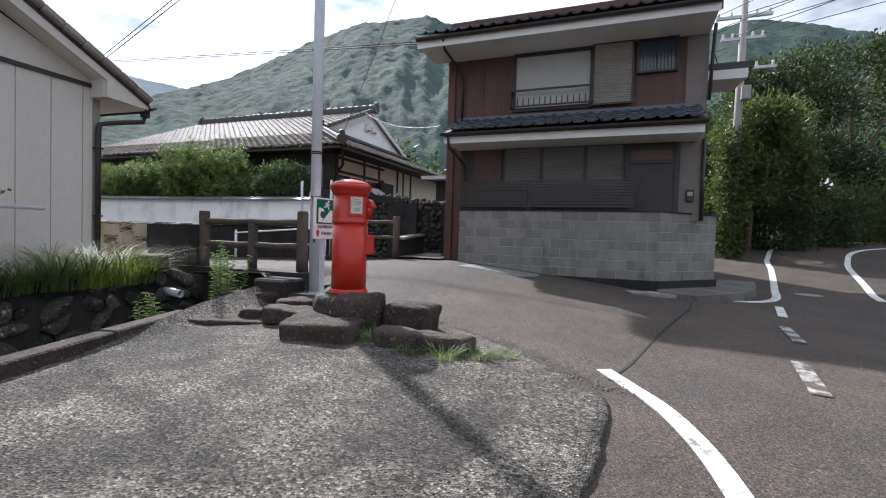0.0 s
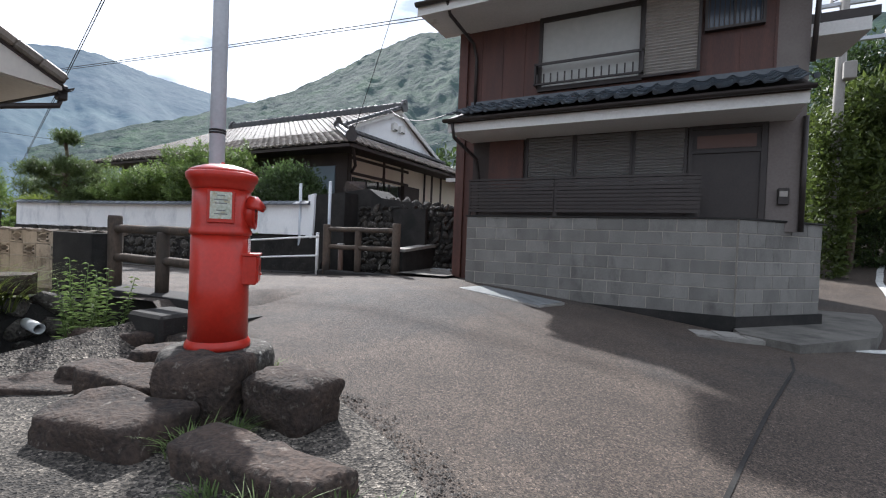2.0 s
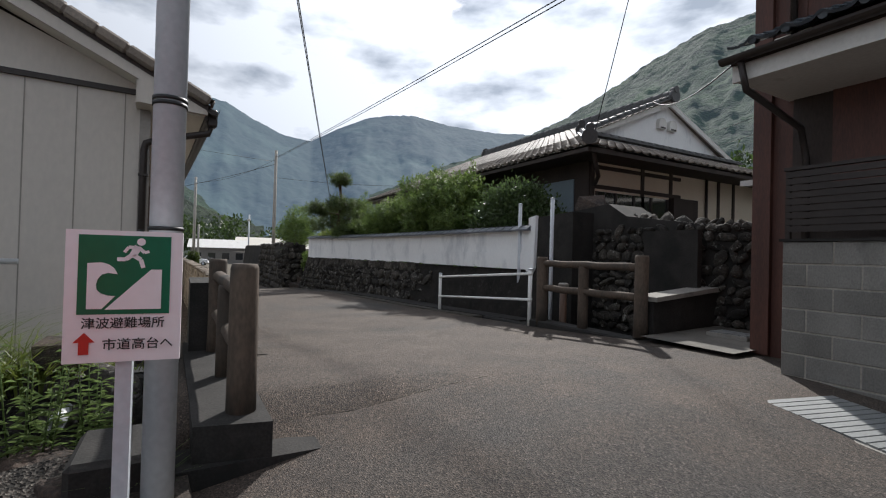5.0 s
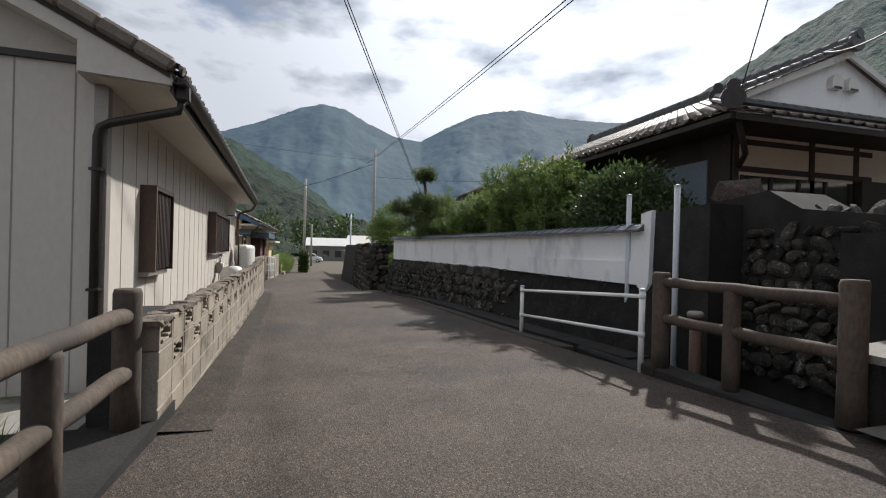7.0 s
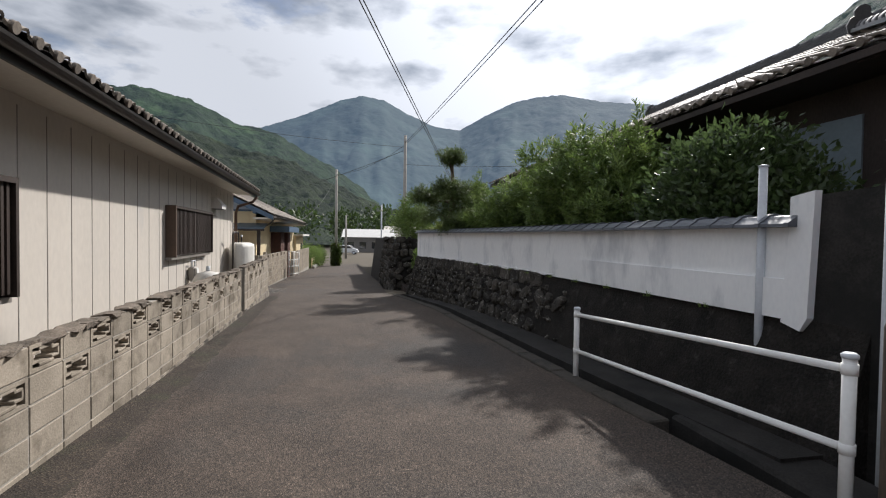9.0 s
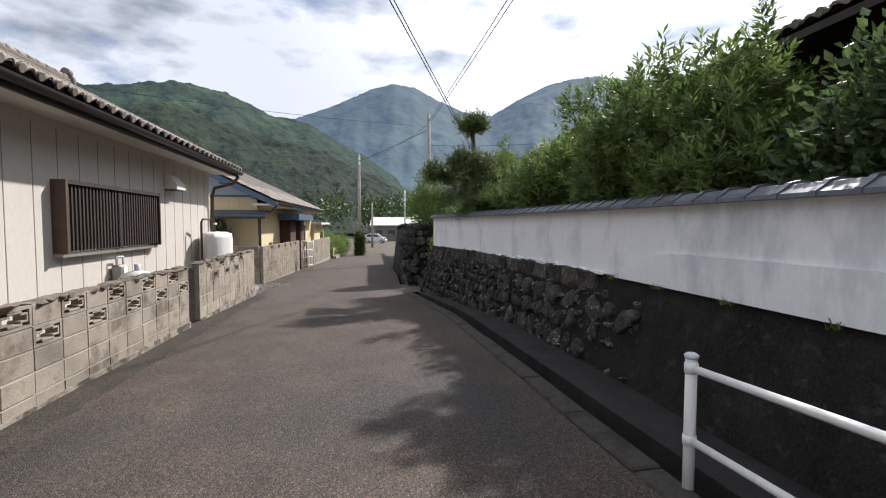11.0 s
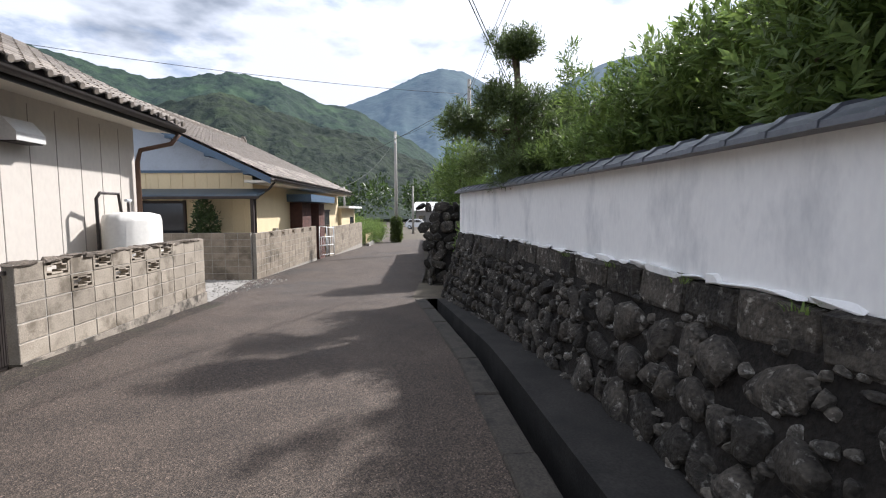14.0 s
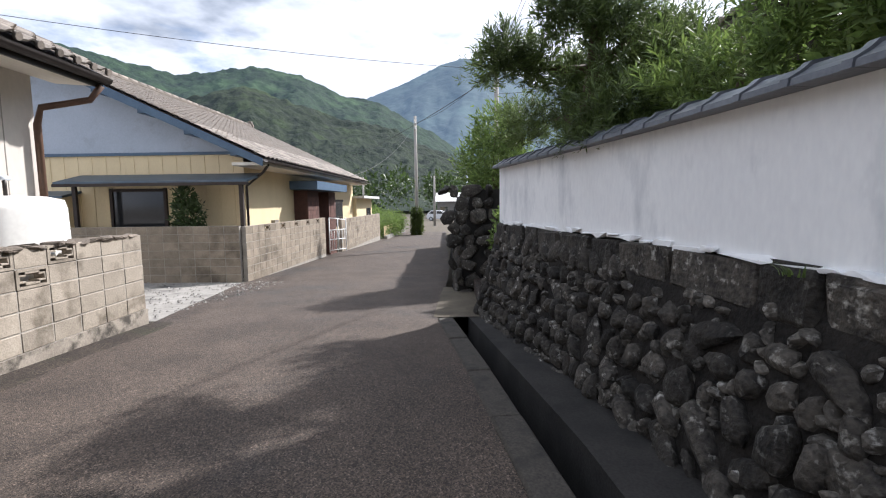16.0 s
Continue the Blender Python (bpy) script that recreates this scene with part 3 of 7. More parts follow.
def face_stones(wall, point, u0, u1, v0, v1, su, sv, seed, shapes, deep=0.16, limit=300, fade=None):
    """Stones set into a wall face. point(u, v) gives place and outward normal."""
    rng = random.Random(seed)
    cells = []
    v = v0
    row = 0
    while v < v1 - 0.02:
        h = sv * rng.uniform(0.75, 1.35)
        u = u0 + rng.uniform(0, su) * (row % 2)
        while u < u1:
            w = su * rng.choice((0.5, 0.75, 0.9, 1.1, 1.6)) * rng.uniform(0.9, 1.15)
            cells.append((u + w / 2, v + h / 2, w, h))
            u += w
        v += h
        row += 1
    count = 0
    for u, v, w, h in cells:
        if u > u1 or v > v1 + 0.05:
            continue
        if fade and rng.random() < (u - fade[0]) / (fade[1] - fade[0]):
            continue
        if count >= limit:
            break
        p, nrm = point(u, v)
        o = new("stone", shapes[rng.randrange(len(shapes))])
        o.parent = wall
        q = nrm.to_track_quat('Y', 'Z').to_matrix().to_4x4()
        o.matrix_basis = Matrix.Translation(p) @ q @ pose(0, 0, 0, rng.uniform(-12, 12), rng.uniform(-50, 50), rng.uniform(-12, 12)) @ Matrix.Diagonal((w * rng.uniform(0.85, 1.1), deep * rng.uniform(0.5, 1.25), h * rng.uniform(0.85, 1.2), 1))
        count += 1


def retaining_point(u, v):
    k = (v + 0.2) / 1.8
    return V(u, wall_line(u) + 0.03 - 0.52 * (1 - k), v), V(0, -1, 0.2).normalized()


def far_wall_point(u, v):
    k = (v + 1.0) / 3.15
    return V(u, lane_right(u) + 0.55 - 0.45 * (1 - k), v), V(0, -1, 0.15).normalized()


def coping_stones():
    rng = random.Random(3)
    x = -21.9
    while x < -13.8:
        w = rng.uniform(0.35, 0.75)
        bm = B(-w / 2 + 0.01, w / 2 - 0.01, -0.1, 0.1, -0.13, 0.12, bevel=0.025)
        for v_ in bm.verts:
            v_.co += Vector((rng.uniform(-0.015, 0.015), rng.uniform(-0.02, 0.02), rng.uniform(-0.02, 0.02)))
        o = part("coping_stone", bm, M_STONE, RW)
        o.matrix_local = pose(x + w / 2, wall_line(x + w / 2) + 0.045, 1.47, rng.uniform(-4, 4), 0, math.degrees(math.atan2(wall_line(x + w) - wall_line(x), w)))
        x += w


coping_stones()
face_stones(RW, retaining_point, -21.9, -16.6, 0.2, 1.36, 0.22, 0.18, 11, S_DARK, 0.16, 165)
face_stones(RW, retaining_point, -16.7, -12.0, 0.2, 1.36, 0.31, 0.24, 12, S_DARK, 0.2, 130, fade=(-14.6, -12.2))


def wall_chinking():
    """Small pinning stones and chips packed between the large ones."""
    rng = np.random.default_rng(19)
    me0 = [(np.array([tuple(v_.co) for v_ in m_.vertices]), [tuple(p_.vertices) for p_ in m_.polygons]) for m_ in stone_shapes(4, 27, M_CHIP)]
    vs, fs = [], []
    for i in range(620):
        u = -21.9 + 9.2 * rng.random()
        if u > -14.4 and rng.random() < (u + 14.4) / 2.4:
            continue
        v = 0.12 + 1.26 * rng.random()
        p, nrm = retaining_point(u, v)
        base, polys = me0[rng.integers(4)]
        q = nrm.to_track_quat('Y', 'Z').to_matrix() @ Matrix.Rotation(rng.uniform(0, 6.28), 3, 'Y')
        size = np.array((rng.uniform(0.05, 0.12), rng.uniform(0.07, 0.15), rng.uniform(0.04, 0.1)))
        k = len(vs)
        vs += ((base * size) @ np.array(q).T + np.array(p)).tolist()
        fs += [tuple(k + a for a in f_) for f_ in polys]
    me = bpy.data.meshes.new("chinking")
    me.from_pydata(vs, [], fs)
    me.materials.append(M_CHIP)
    o = new("chinking", me)
    o.parent = RW
    tagged(o, kind="stuff")


M_CHIP = material("stone_chips", (0.13, 0.118, 0.1), (0.02, 0.019, 0.017), 9, 40, 0.9, 0.8, stain=(0.4, 0.39, 0.36), stain_at=0.63, stain_scale=17, island=0.5, depth=0.03)
wall_chinking()


def wall_cap():
    """Rounded tile coping on the garden wall."""
    n = 46
    for i in range(n):
        x = -21.85 + 13.0 * (i + 0.5) / n
        w = 13.0 / n
        bm = bmesh.new()
        prof = [(-0.13, -0.02), (-0.125, 0.01), (-0.06, 0.045), (-0.02, 0.075), (0.06, 0.09), (0.15, 0.08), (0.2, 0.05), (0.27, 0.01), (0.275, -0.02)]
        prism(bm, prof, 'x', -w / 2 + 0.002, w / 2 - 0.03)
        prism(bm, [(a * 1.04 - 0.002, b * 1.18 + 0.004) for a, b in prof], 'x', w / 2 - 0.045, w / 2)
        o = part("coping_tile", bm, M_CAPTILE, GW)
        o.location = (x, wall_line(x), CAP_Z + 0.02)
        o.rotation_euler = (0, 0, math.atan2(wall_line(x + 0.2) - wall_line(x - 0.2), 0.4))


M_CAPTILE = material("grey_blue_coping_tile", (0.13, 0.14, 0.16), (0.08, 0.088, 0.105), 4, 40, 0.35, 0.12, vary=0.15)
wall_cap()
# ---- distance ----
def ridge(name, prof, r0, r1, z0, mat, label, amp, seed, na=160, nr=34, tree=0.0):
    """A hillside that climbs from radius r0 to a crest at r1 whose elevation follows prof (degrees)."""
    bm = bmesh.new()
    a0, a1 = prof[0][0], prof[-1][0]
    rows = []
    for j in range(nr + 1):
        k = j / nr
        row = []
        for i in range(na + 1):
            a = a0 + (a1 - a0) * i / na
            el = lerp_table(prof, a)
            r = r0 + (r1 - r0) * k
            top = r1 * math.tan(radians(el))
            q = Vector((a * 0.22, k * 3.0, seed))
            n = noise.fractal(q, 1.0, 2.0, 5) * amp * top * math.sin(math.pi * min(1, k * 0.98))
            gully = 0.012 * top * math.sin(math.pi * k) * noise.noise(Vector((a * 0.5, k * 0.7, seed + 9)))
            wx, wy = r * math.cos(radians(a)), r * math.sin(radians(a))
            t = tree * (noise.noise(Vector((wx / 13, wy / 13, seed))) + 0.8 * noise.noise(Vector((wx / 6, wy / 6, seed))) + 0.6 * noise.noise(Vector((wx / 45, wy / 45, seed)))) * min(1, k * 6)
            z = z0 + (top - z0) * (0.35 * k + 0.65 * k ** 1.35) + n + gully + t
            row.append(bm.verts.new((-6 + r * math.cos(radians(a)), 7 + r * math.sin(radians(a)), z + 1.8 * k)))
        rows.append(row)
    for a, b in zip(rows, rows[1:]):
        for i in range(na):
            f_ = bm.faces.new((a[i], a[i + 1], b[i + 1], b[i]))
            f_.smooth = True
    return solo(name, bm, mat, label, "mountain", kind="structure")


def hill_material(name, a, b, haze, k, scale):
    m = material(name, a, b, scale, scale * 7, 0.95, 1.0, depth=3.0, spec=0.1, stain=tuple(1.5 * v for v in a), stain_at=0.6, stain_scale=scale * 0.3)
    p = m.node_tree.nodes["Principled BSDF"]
    # Hills glow faintly in the haze colour; air haze is put in as emission.
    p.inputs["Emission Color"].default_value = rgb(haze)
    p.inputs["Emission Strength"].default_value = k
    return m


# The painted haze glow is strongest on the far peaks.
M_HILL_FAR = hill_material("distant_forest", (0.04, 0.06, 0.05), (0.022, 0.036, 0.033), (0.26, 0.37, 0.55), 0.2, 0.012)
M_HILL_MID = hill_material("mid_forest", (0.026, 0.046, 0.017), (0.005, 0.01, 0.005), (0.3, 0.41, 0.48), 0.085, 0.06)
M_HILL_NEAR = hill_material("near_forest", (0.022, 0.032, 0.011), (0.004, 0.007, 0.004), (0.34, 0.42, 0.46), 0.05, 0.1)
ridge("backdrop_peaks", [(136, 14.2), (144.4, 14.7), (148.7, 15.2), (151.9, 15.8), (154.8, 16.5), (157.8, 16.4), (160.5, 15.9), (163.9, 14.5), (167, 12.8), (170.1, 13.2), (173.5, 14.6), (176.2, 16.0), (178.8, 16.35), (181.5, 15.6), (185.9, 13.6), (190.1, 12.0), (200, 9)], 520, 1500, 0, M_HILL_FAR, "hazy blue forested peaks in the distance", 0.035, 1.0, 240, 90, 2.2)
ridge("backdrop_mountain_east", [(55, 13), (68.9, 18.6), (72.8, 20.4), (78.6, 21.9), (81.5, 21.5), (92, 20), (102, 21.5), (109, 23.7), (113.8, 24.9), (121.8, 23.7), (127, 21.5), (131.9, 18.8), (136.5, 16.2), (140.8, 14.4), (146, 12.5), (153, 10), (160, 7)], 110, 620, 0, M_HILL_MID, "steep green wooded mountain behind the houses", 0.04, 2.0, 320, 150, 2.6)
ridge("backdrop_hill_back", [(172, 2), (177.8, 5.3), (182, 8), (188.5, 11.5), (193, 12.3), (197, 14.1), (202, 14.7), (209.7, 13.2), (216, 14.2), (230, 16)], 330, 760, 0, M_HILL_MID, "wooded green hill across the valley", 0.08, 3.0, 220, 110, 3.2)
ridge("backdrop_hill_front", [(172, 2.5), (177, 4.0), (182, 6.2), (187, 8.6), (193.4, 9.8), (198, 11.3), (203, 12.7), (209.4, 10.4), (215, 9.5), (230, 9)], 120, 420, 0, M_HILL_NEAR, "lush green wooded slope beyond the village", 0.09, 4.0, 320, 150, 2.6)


# ---- block walls ----
def block_wall(name, p, q, z_of, courses, label, mat, length=0.4, height=0.2, thick=0.12, screens=(), bond=False):
    """A wall of concrete blocks from p to q, each block a piece on a mortar core. screens: (column, course) of pierced blocks."""
    p, q = Vector((*p, 0)), Vector((*q, 0))
    n = max(1, round((q - p).length / length))
    step = (q - p).length / n
    ang = math.degrees(math.atan2(q.y - p.y, q.x - p.x))
    z0 = z_of(0)
    w = thing(name, label, "block wall", (p.x, p.y, 0), ang, kind="structure")
    top = z0 + courses * height
    bm = bmesh.new()
    solid = [[not ((i, j) in screens) for i in range(n)] for j in range(courses)]
    for j in range(courses):
        i = 0
        while i < n:
            if solid[j][i]:
                k = i
                while k < n and solid[j][k]:
                    k += 1
                box(bm, i * step + 0.004, k * step - 0.004, 0.006, thick - 0.006, z0 + j * height - (0.5 if j == 0 else 0.004), z0 + (j + 1) * height - 0.004)
                i = k
            else:
                i += 1
    part("mortar_core", bm, M_MORTAR, w)
    base = B(0.006, step - 0.006, 0, thick, 0.006, height - 0.006, bevel=0.005)
    me = bpy.data.meshes.new("block")
    base.to_mesh(me)
    base.free()
    me.materials.append(mat)
    sb = bmesh.new()
    e = 0.03
    box(sb, 0.005, step - 0.005, 0, thick, 0.005, e)
    box(sb, 0.005, step - 0.005, 0, thick, height - e, height - 0.005)
    box(sb, 0.005, e + 0.005, 0, thick, e, height - e)
    box(sb, step - e - 0.005, step - 0.005, 0, thick, e, height - e)
    m = step / 2
    c = height / 2
    for sx in (-1, 1):
        box(sb, m + sx * 0.115 - 0.045, m + sx * 0.115 + 0.045, 0.006, thick - 0.006, c - 0.042, c - 0.022, bevel=0.004)
        box(sb, m + sx * 0.115 - 0.045, m + sx * 0.115 + 0.045, 0.006, thick - 0.006, c + 0.022, c + 0.042, bevel=0.004)
        box(sb, m + sx * 0.15 - 0.01, m + sx * 0.15 + 0.01, 0.006, thick - 0.006, c - 0.022, c + 0.022)
        box(sb, m + sx * 0.075 - 0.01, m + sx * 0.075 + 0.01, 0.006, thick - 0.006, c + 0.042, c + 0.062)
        box(sb, m + sx * 0.075 - 0.01, m + sx * 0.075 + 0.01, 0.006, thick - 0.006, c - 0.062, c - 0.042)
        box(sb, m - 0.085, m + 0.085, 0.002, thick - 0.002, c + sx * 0.055 - 0.011, c + sx * 0.055 + 0.011, bevel=0.004)
    sm = bpy.data.meshes.new("screen_block")
    sb.to_mesh(sm)
    sb.free()
    sm.materials.append(mat)
    hb = B(0.006, step / 2 - 0.006, 0, thick, 0.006, height - 0.006, bevel=0.005)
    half = bpy.data.meshes.new("block")
    hb.to_mesh(half)
    hb.free()
    half.materials.append(mat)
    for j in range(courses):
        if bond and j % 2:
            row = [(0, half)] + [((i + 0.5) * step, me) for i in range(n - 1)] + [((n - 0.5) * step, half)]
        else:
            row = [(i * step, sm if (i, j) in screens else me) for i in range(n)]
        for x, data in row:
            o = new(data.name.split(".")[0], data)
            o.parent = w
            o.location = (x, random.uniform(-0.003, 0.003), z0 + j * height)
    return w, top, n, step


# ---- roof tiles ----
def pantile(du, dv, mat, rise=0.04, name="tile", lip=0.02):
    bm = bmesh.new()
    prof = [(0, 0.3), (0.12, 0.0), (0.35, -0.25), (0.6, 0.0), (0.75, 0.75), (0.87, 1.0), (1.0, 0.45)]
    lo = [bm.verts.new((u * du, 0, h * rise + lip)) for u, h in prof]
    hi = [bm.verts.new((u * du, dv * 1.12, h * rise)) for u, h in prof]
    fr = [bm.verts.new((u * du, 0.004, h * rise - 0.005)) for u, h in prof]
    for i in range(len(prof) - 1):
        f_ = bm.faces.new((lo[i], lo[i + 1], hi[i + 1], hi[i]))
        f_.smooth = True
        bm.faces.new((fr[i], fr[i + 1], lo[i + 1], lo[i]))
    me = bpy.data.meshes.new(name)
    bm.to_mesh(me)
    bm.free()
    me.materials.append(mat)
    return me


def tile_roof(parent, origin, u, v, width, length, mat, du=0.27, dv=0.24, limit=300, keep=lambda a, b: True, knobs=False):
    """Courses of pantiles on a slope: origin at the eave, u along the eave, v up the slope. The nearest are pieces, the rest one mesh."""
    u, v = Vector(u).normalized(), Vector(v).normalized()
    n = u.cross(v)
    if n.z < 0:
        n = -n
    nu, nv = round(width / du), round(length / dv)
    du, dv = width / nu, length / nv
    me = pantile(du, dv, mat)
    rot = Matrix((u, v, n)).transposed().to_4x4()
    vs, fs = [], []
    base = [tuple(q.co) for q in me.vertices]
    bf = [tuple(p.vertices) for p in me.polygons]
    c = 0
    for j in range(nv):
        for i in range(nu):
            if not keep((i + 0.5) * du, (j + 0.5) * dv):
                continue
            p = Vector(origin) + u * (i * du) + v * (j * dv) + n * (0.03 + random.uniform(-0.004, 0.004))
            if c < limit:
                o = new("tile", me)
                o.parent = parent
                o.matrix_basis = Matrix.Translation(p) @ rot
                c += 1
            else:
                k = len(vs)
                vs += [tuple(p + rot.to_3x3() @ Vector(q)) for q in base]
                fs += [tuple(k + a for a in q) for q in bf]
    if vs:
        m2 = bpy.data.meshes.new("tiles")
        m2.from_pydata(vs, [], fs)
        m2.materials.append(mat)
        for p in m2.polygons:
            p.use_smooth = False
        o = new("tiles", m2)
        o.parent = parent
        tagged(o, kind="stuff")


def ridge_row(parent, a, b, mat, r=0.09, layers=2, step=0.3, end=True):
    """A stacked ridge with rounded top tiles and end ornaments."""
    a, b = Vector(a), Vector(b)
    bm = bmesh.new()
    d = (b - a).normalized()
    s = d.cross(Vector((0, 0, 1))).normalized()
    for k in range(layers):
        w = r * (1.5 - 0.15 * k)
        for sg in (1,):
            c = [a - s * w + V(0, 0, 0.07 * k), a + s * w + V(0, 0, 0.07 * k), a + s * w + V(0, 0, 0.07 * k + 0.055), a - s * w + V(0, 0, 0.07 * k + 0.055)]
            lo = [bm.verts.new(q) for q in c]
            hi = [bm.verts.new(q + (b - a)) for q in c]
            for i in range(4):
                bm.faces.new((lo[i], lo[(i + 1) % 4], hi[(i + 1) % 4], hi[i]))
            bm.faces.new(lo[::-1])
            bm.faces.new(hi)
    part("ridge_base", bm, mat, parent)
    n = max(1, int((b - a).length / step))
    for i in range(n):
        p, q = a.lerp(b, i / n), a.lerp(b, (i + 1) / n - 0.004 / max(1, n))
        z = V(0, 0, 0.07 * layers + 0.01)
        part("ridge_tile", R(p + z, q + z, r, 8, r * 0.93), mat, parent)
    if end:
        for p in (a, b):
            bm = bmesh.new()
            rod(bm, p - d * 0.06 + V(0, 0, 0.1), p + d * 0.06 + V(0, 0, 0.1), r * 2.0, 10)
            rod(bm, p - d * 0.09 + V(0, 0, 0.3), p + d * 0.09 + V(0, 0, 0.3), r * 1.1, 8)
            part("ridge_end", bm, mat, parent)


def louvres(parent, x0, x1, y, z0, z1, mat, n, name="shutter", frame_mat=None, depth=0.03, part_name="slat"):
    """A framed panel of horizontal slats facing -y, as a part with slats under it."""
    f_ = part(name, B(x0, x1, y - 0.012, y + 0.01, z0, z1), mat, parent)
    h = (z1 - z0) / n
    bm = bmesh.new()
    for i in range(n):
        z = z0 + i * h
        vs = [bm.verts.new(c) for c in ((x0 + 0.02, y - 0.014, z + 0.1 * h), (x1 - 0.02, y - 0.014, z + 0.1 * h), (x1 - 0.02, y - depth, z + 0.55 * h), (x0 + 0.02, y - depth, z + 0.55 * h), (x1 - 0.02, y - 0.014, z + 0.95 * h), (x0 + 0.02, y - 0.014, z + 0.95 * h))]
        bm.faces.new((vs[0], vs[1], vs[2], vs[3]))
        bm.faces.new((vs[3], vs[2], vs[4], vs[5]))
    part(part_name + "s", bm, mat, f_)
    fr = bmesh.new()
    fm = frame_mat or mat
    for a in ((x0 - 0.025, x0 + 0.02, z0 - 0.025, z1 + 0.025), (x1 - 0.02, x1 + 0.025, z0 - 0.025, z1 + 0.025)):
        box(fr, a[0], a[1], y - depth - 0.012, y + 0.01, a[2], a[3])
    box(fr, x0 + 0.02, x1 - 0.02, y - depth - 0.01, y + 0.01, z1 - 0.01, z1 + 0.025)
    box(fr, x0 + 0.02, x1 - 0.02, y - depth - 0.01, y + 0.01, z0 - 0.025, z0 + 0.01)
    part("frame", fr, fm, f_)
    return f_


def gutter(parent, a, b, r=0.06, mat=None):
    a, b = Vector(a), Vector(b)
    bm = bmesh.new()
    s = (b - a).normalized().cross(Vector((0, 0, 1)))
    rows = [[bm.verts.new(p + s * r * math.cos(t) + V(0, 0, r * math.sin(t))) for t in span(math.pi, 2 * math.pi, 8)] for p in (a, b)]
    for i in range(8):
        bm.faces.new((rows[0][i], rows[0][i + 1], rows[1][i + 1], rows[1][i]))
    o = part("gutter", bm, mat or M_DKMETAL, parent)
    sol = o.modifiers.new("thick", 'SOLIDIFY')
    sol.thickness = 0.006
    return o


# ---- brown house ----
def brown_house():
    h = thing("house", "two-storey house with red-brown boarding and blue-grey tile roofs", "house")
    X0, X1, Y, YB = -4.25, 1.05, 11.1, 17.6
    part("wall", B(X0, X1, Y, YB, 0.7, 6.75), M_BROWN, h)
    n = 12
    for i in range(n + 1):
        x = X0 + (X1 - X0) * i / n
        part("batten", B(x - 0.018, x + 0.018, Y - 0.012, Y, 4.32, 5.85), M_BROWN, h)
    part("side_wall", B(X1, X1 + 0.42, Y + 0.0, YB, 1.96, 6.0), M_SIDEP, h, "grey plaster side wall")
    part("lower_wall", B(X0 + 0.35, X1 + 0.0, Y - 0.02, Y, 0.9, 3.62), M_DKWOOD, h)
    part("corner_post", B(X0 - 0.02, X0 + 0.16, Y - 0.06, Y + 0.14, 0.85, 5.9), M_BROWN, h)
    part("boarding_panel", B(X0 + 0.7, -2.85, Y - 0.04, Y - 0.02, 2.6, 3.6), M_BROWN, h)
    # upper roof
    ye, ze, yr, zr = 10.0, 6.02, 14.4, 7.9
    xa, xb = X0 - 0.42, X1 + 0.45
    poly = [(ye, ze), (yr, zr), (2 * yr - ye, ze), (2 * yr - ye, ze - 0.1), (yr, zr - 0.16), (ye, ze - 0.1)]
    part("roof_deck", P(poly, 'x', xa, xb), M_DKWOOD, h)
    tile_roof(h, (xa, ye - 0.05, ze + 0.0), (1, 0, 0), (0, yr - ye, zr - ze), xb - xa, 4.75, M_TILEB, limit=160)
    ridge_row(h, (xa, yr, zr + 0.04), (xb, yr, zr + 0.04), M_TILEB)
    part("soffit", B(xa + 0.03, xb - 0.03, ye + 0.04, Y, ze - 0.24, ze - 0.12), M_SOFFITG, h)
    part("fascia", B(xa, xb, ye - 0.0, ye + 0.03, ze - 0.26, ze - 0.02), M_SOFFITG, h)
    part("verge_board", P([(ye, ze - 0.25), (ye, ze), (yr, zr), (yr, zr - 0.3)], 'x', xb, xb + 0.03), M_DKMETAL, h)
    gutter(h, (xa, ye - 0.06, ze - 0.06), (xb, ye - 0.06, ze - 0.06))
    part("downpipe", tube(bmesh.new(), [(X0 + 0.22, ye - 0.02, ze - 0.1), (X0 + 0.22, ye + 0.1, ze - 0.3), (X0 + 0.3, Y - 0.1, ze - 0.5), (X0 + 0.36, Y - 0.06, ze - 0.8), (X0 + 0.36, Y - 0.06, 4.25)], 0.032), M_DKMETAL, h)
    # side wing roof
    part("wing_roof", P([(11.7, 5.35), (13.4, 5.6), (13.4, 5.5), (11.7, 5.2)], 'x', X1 + 0.42, X1 + 1.35), M_DKMETAL, h)
    part("wing_soffit", P([(11.7, 5.0), (13.4, 5.2), (13.4, 5.5), (11.7, 5.2)], 'x', X1 + 0.42, X1 + 1.25), M_SOFFITG, h)
    part("wing_pipe", tube(bmesh.new(), [(X1 + 0.5, 10.9, 5.9), (X1 + 0.48, 11.0, 5.3), (X1 + 0.45, 11.05, 4.4)], 0.035), M_DKMETAL, h)
    # lower pent roof
    la, lb = X0 + 0.28, X1 + 0.28
    part("lower_roof_deck", P([(10.05, 3.8), (Y, 4.25), (Y, 4.15), (10.05, 3.7)], 'x', la, lb), M_DKWOOD, h)
    tile_roof(h, (la, 10.0, 3.82), (1, 0, 0), (0, 1.06, 0.45), lb - la, 1.13, M_TILEB, dv=0.23)
    part("lower_fascia", B(la, lb, 10.08, 10.11, 3.55, 3.72), M_SOFFITG, h)
    part("lower_soffit", B(la + 0.02, lb - 0.02, 10.11, Y, 3.56, 3.66), M_SOFFITG, h)
    part("flashing", B(la, lb, Y - 0.08, Y, 4.28, 4.36), M_TILEB, h)
    gutter(h, (la - 0.05, 9.98, 3.76), (lb + 0.05, 9.98, 3.76), 0.05)
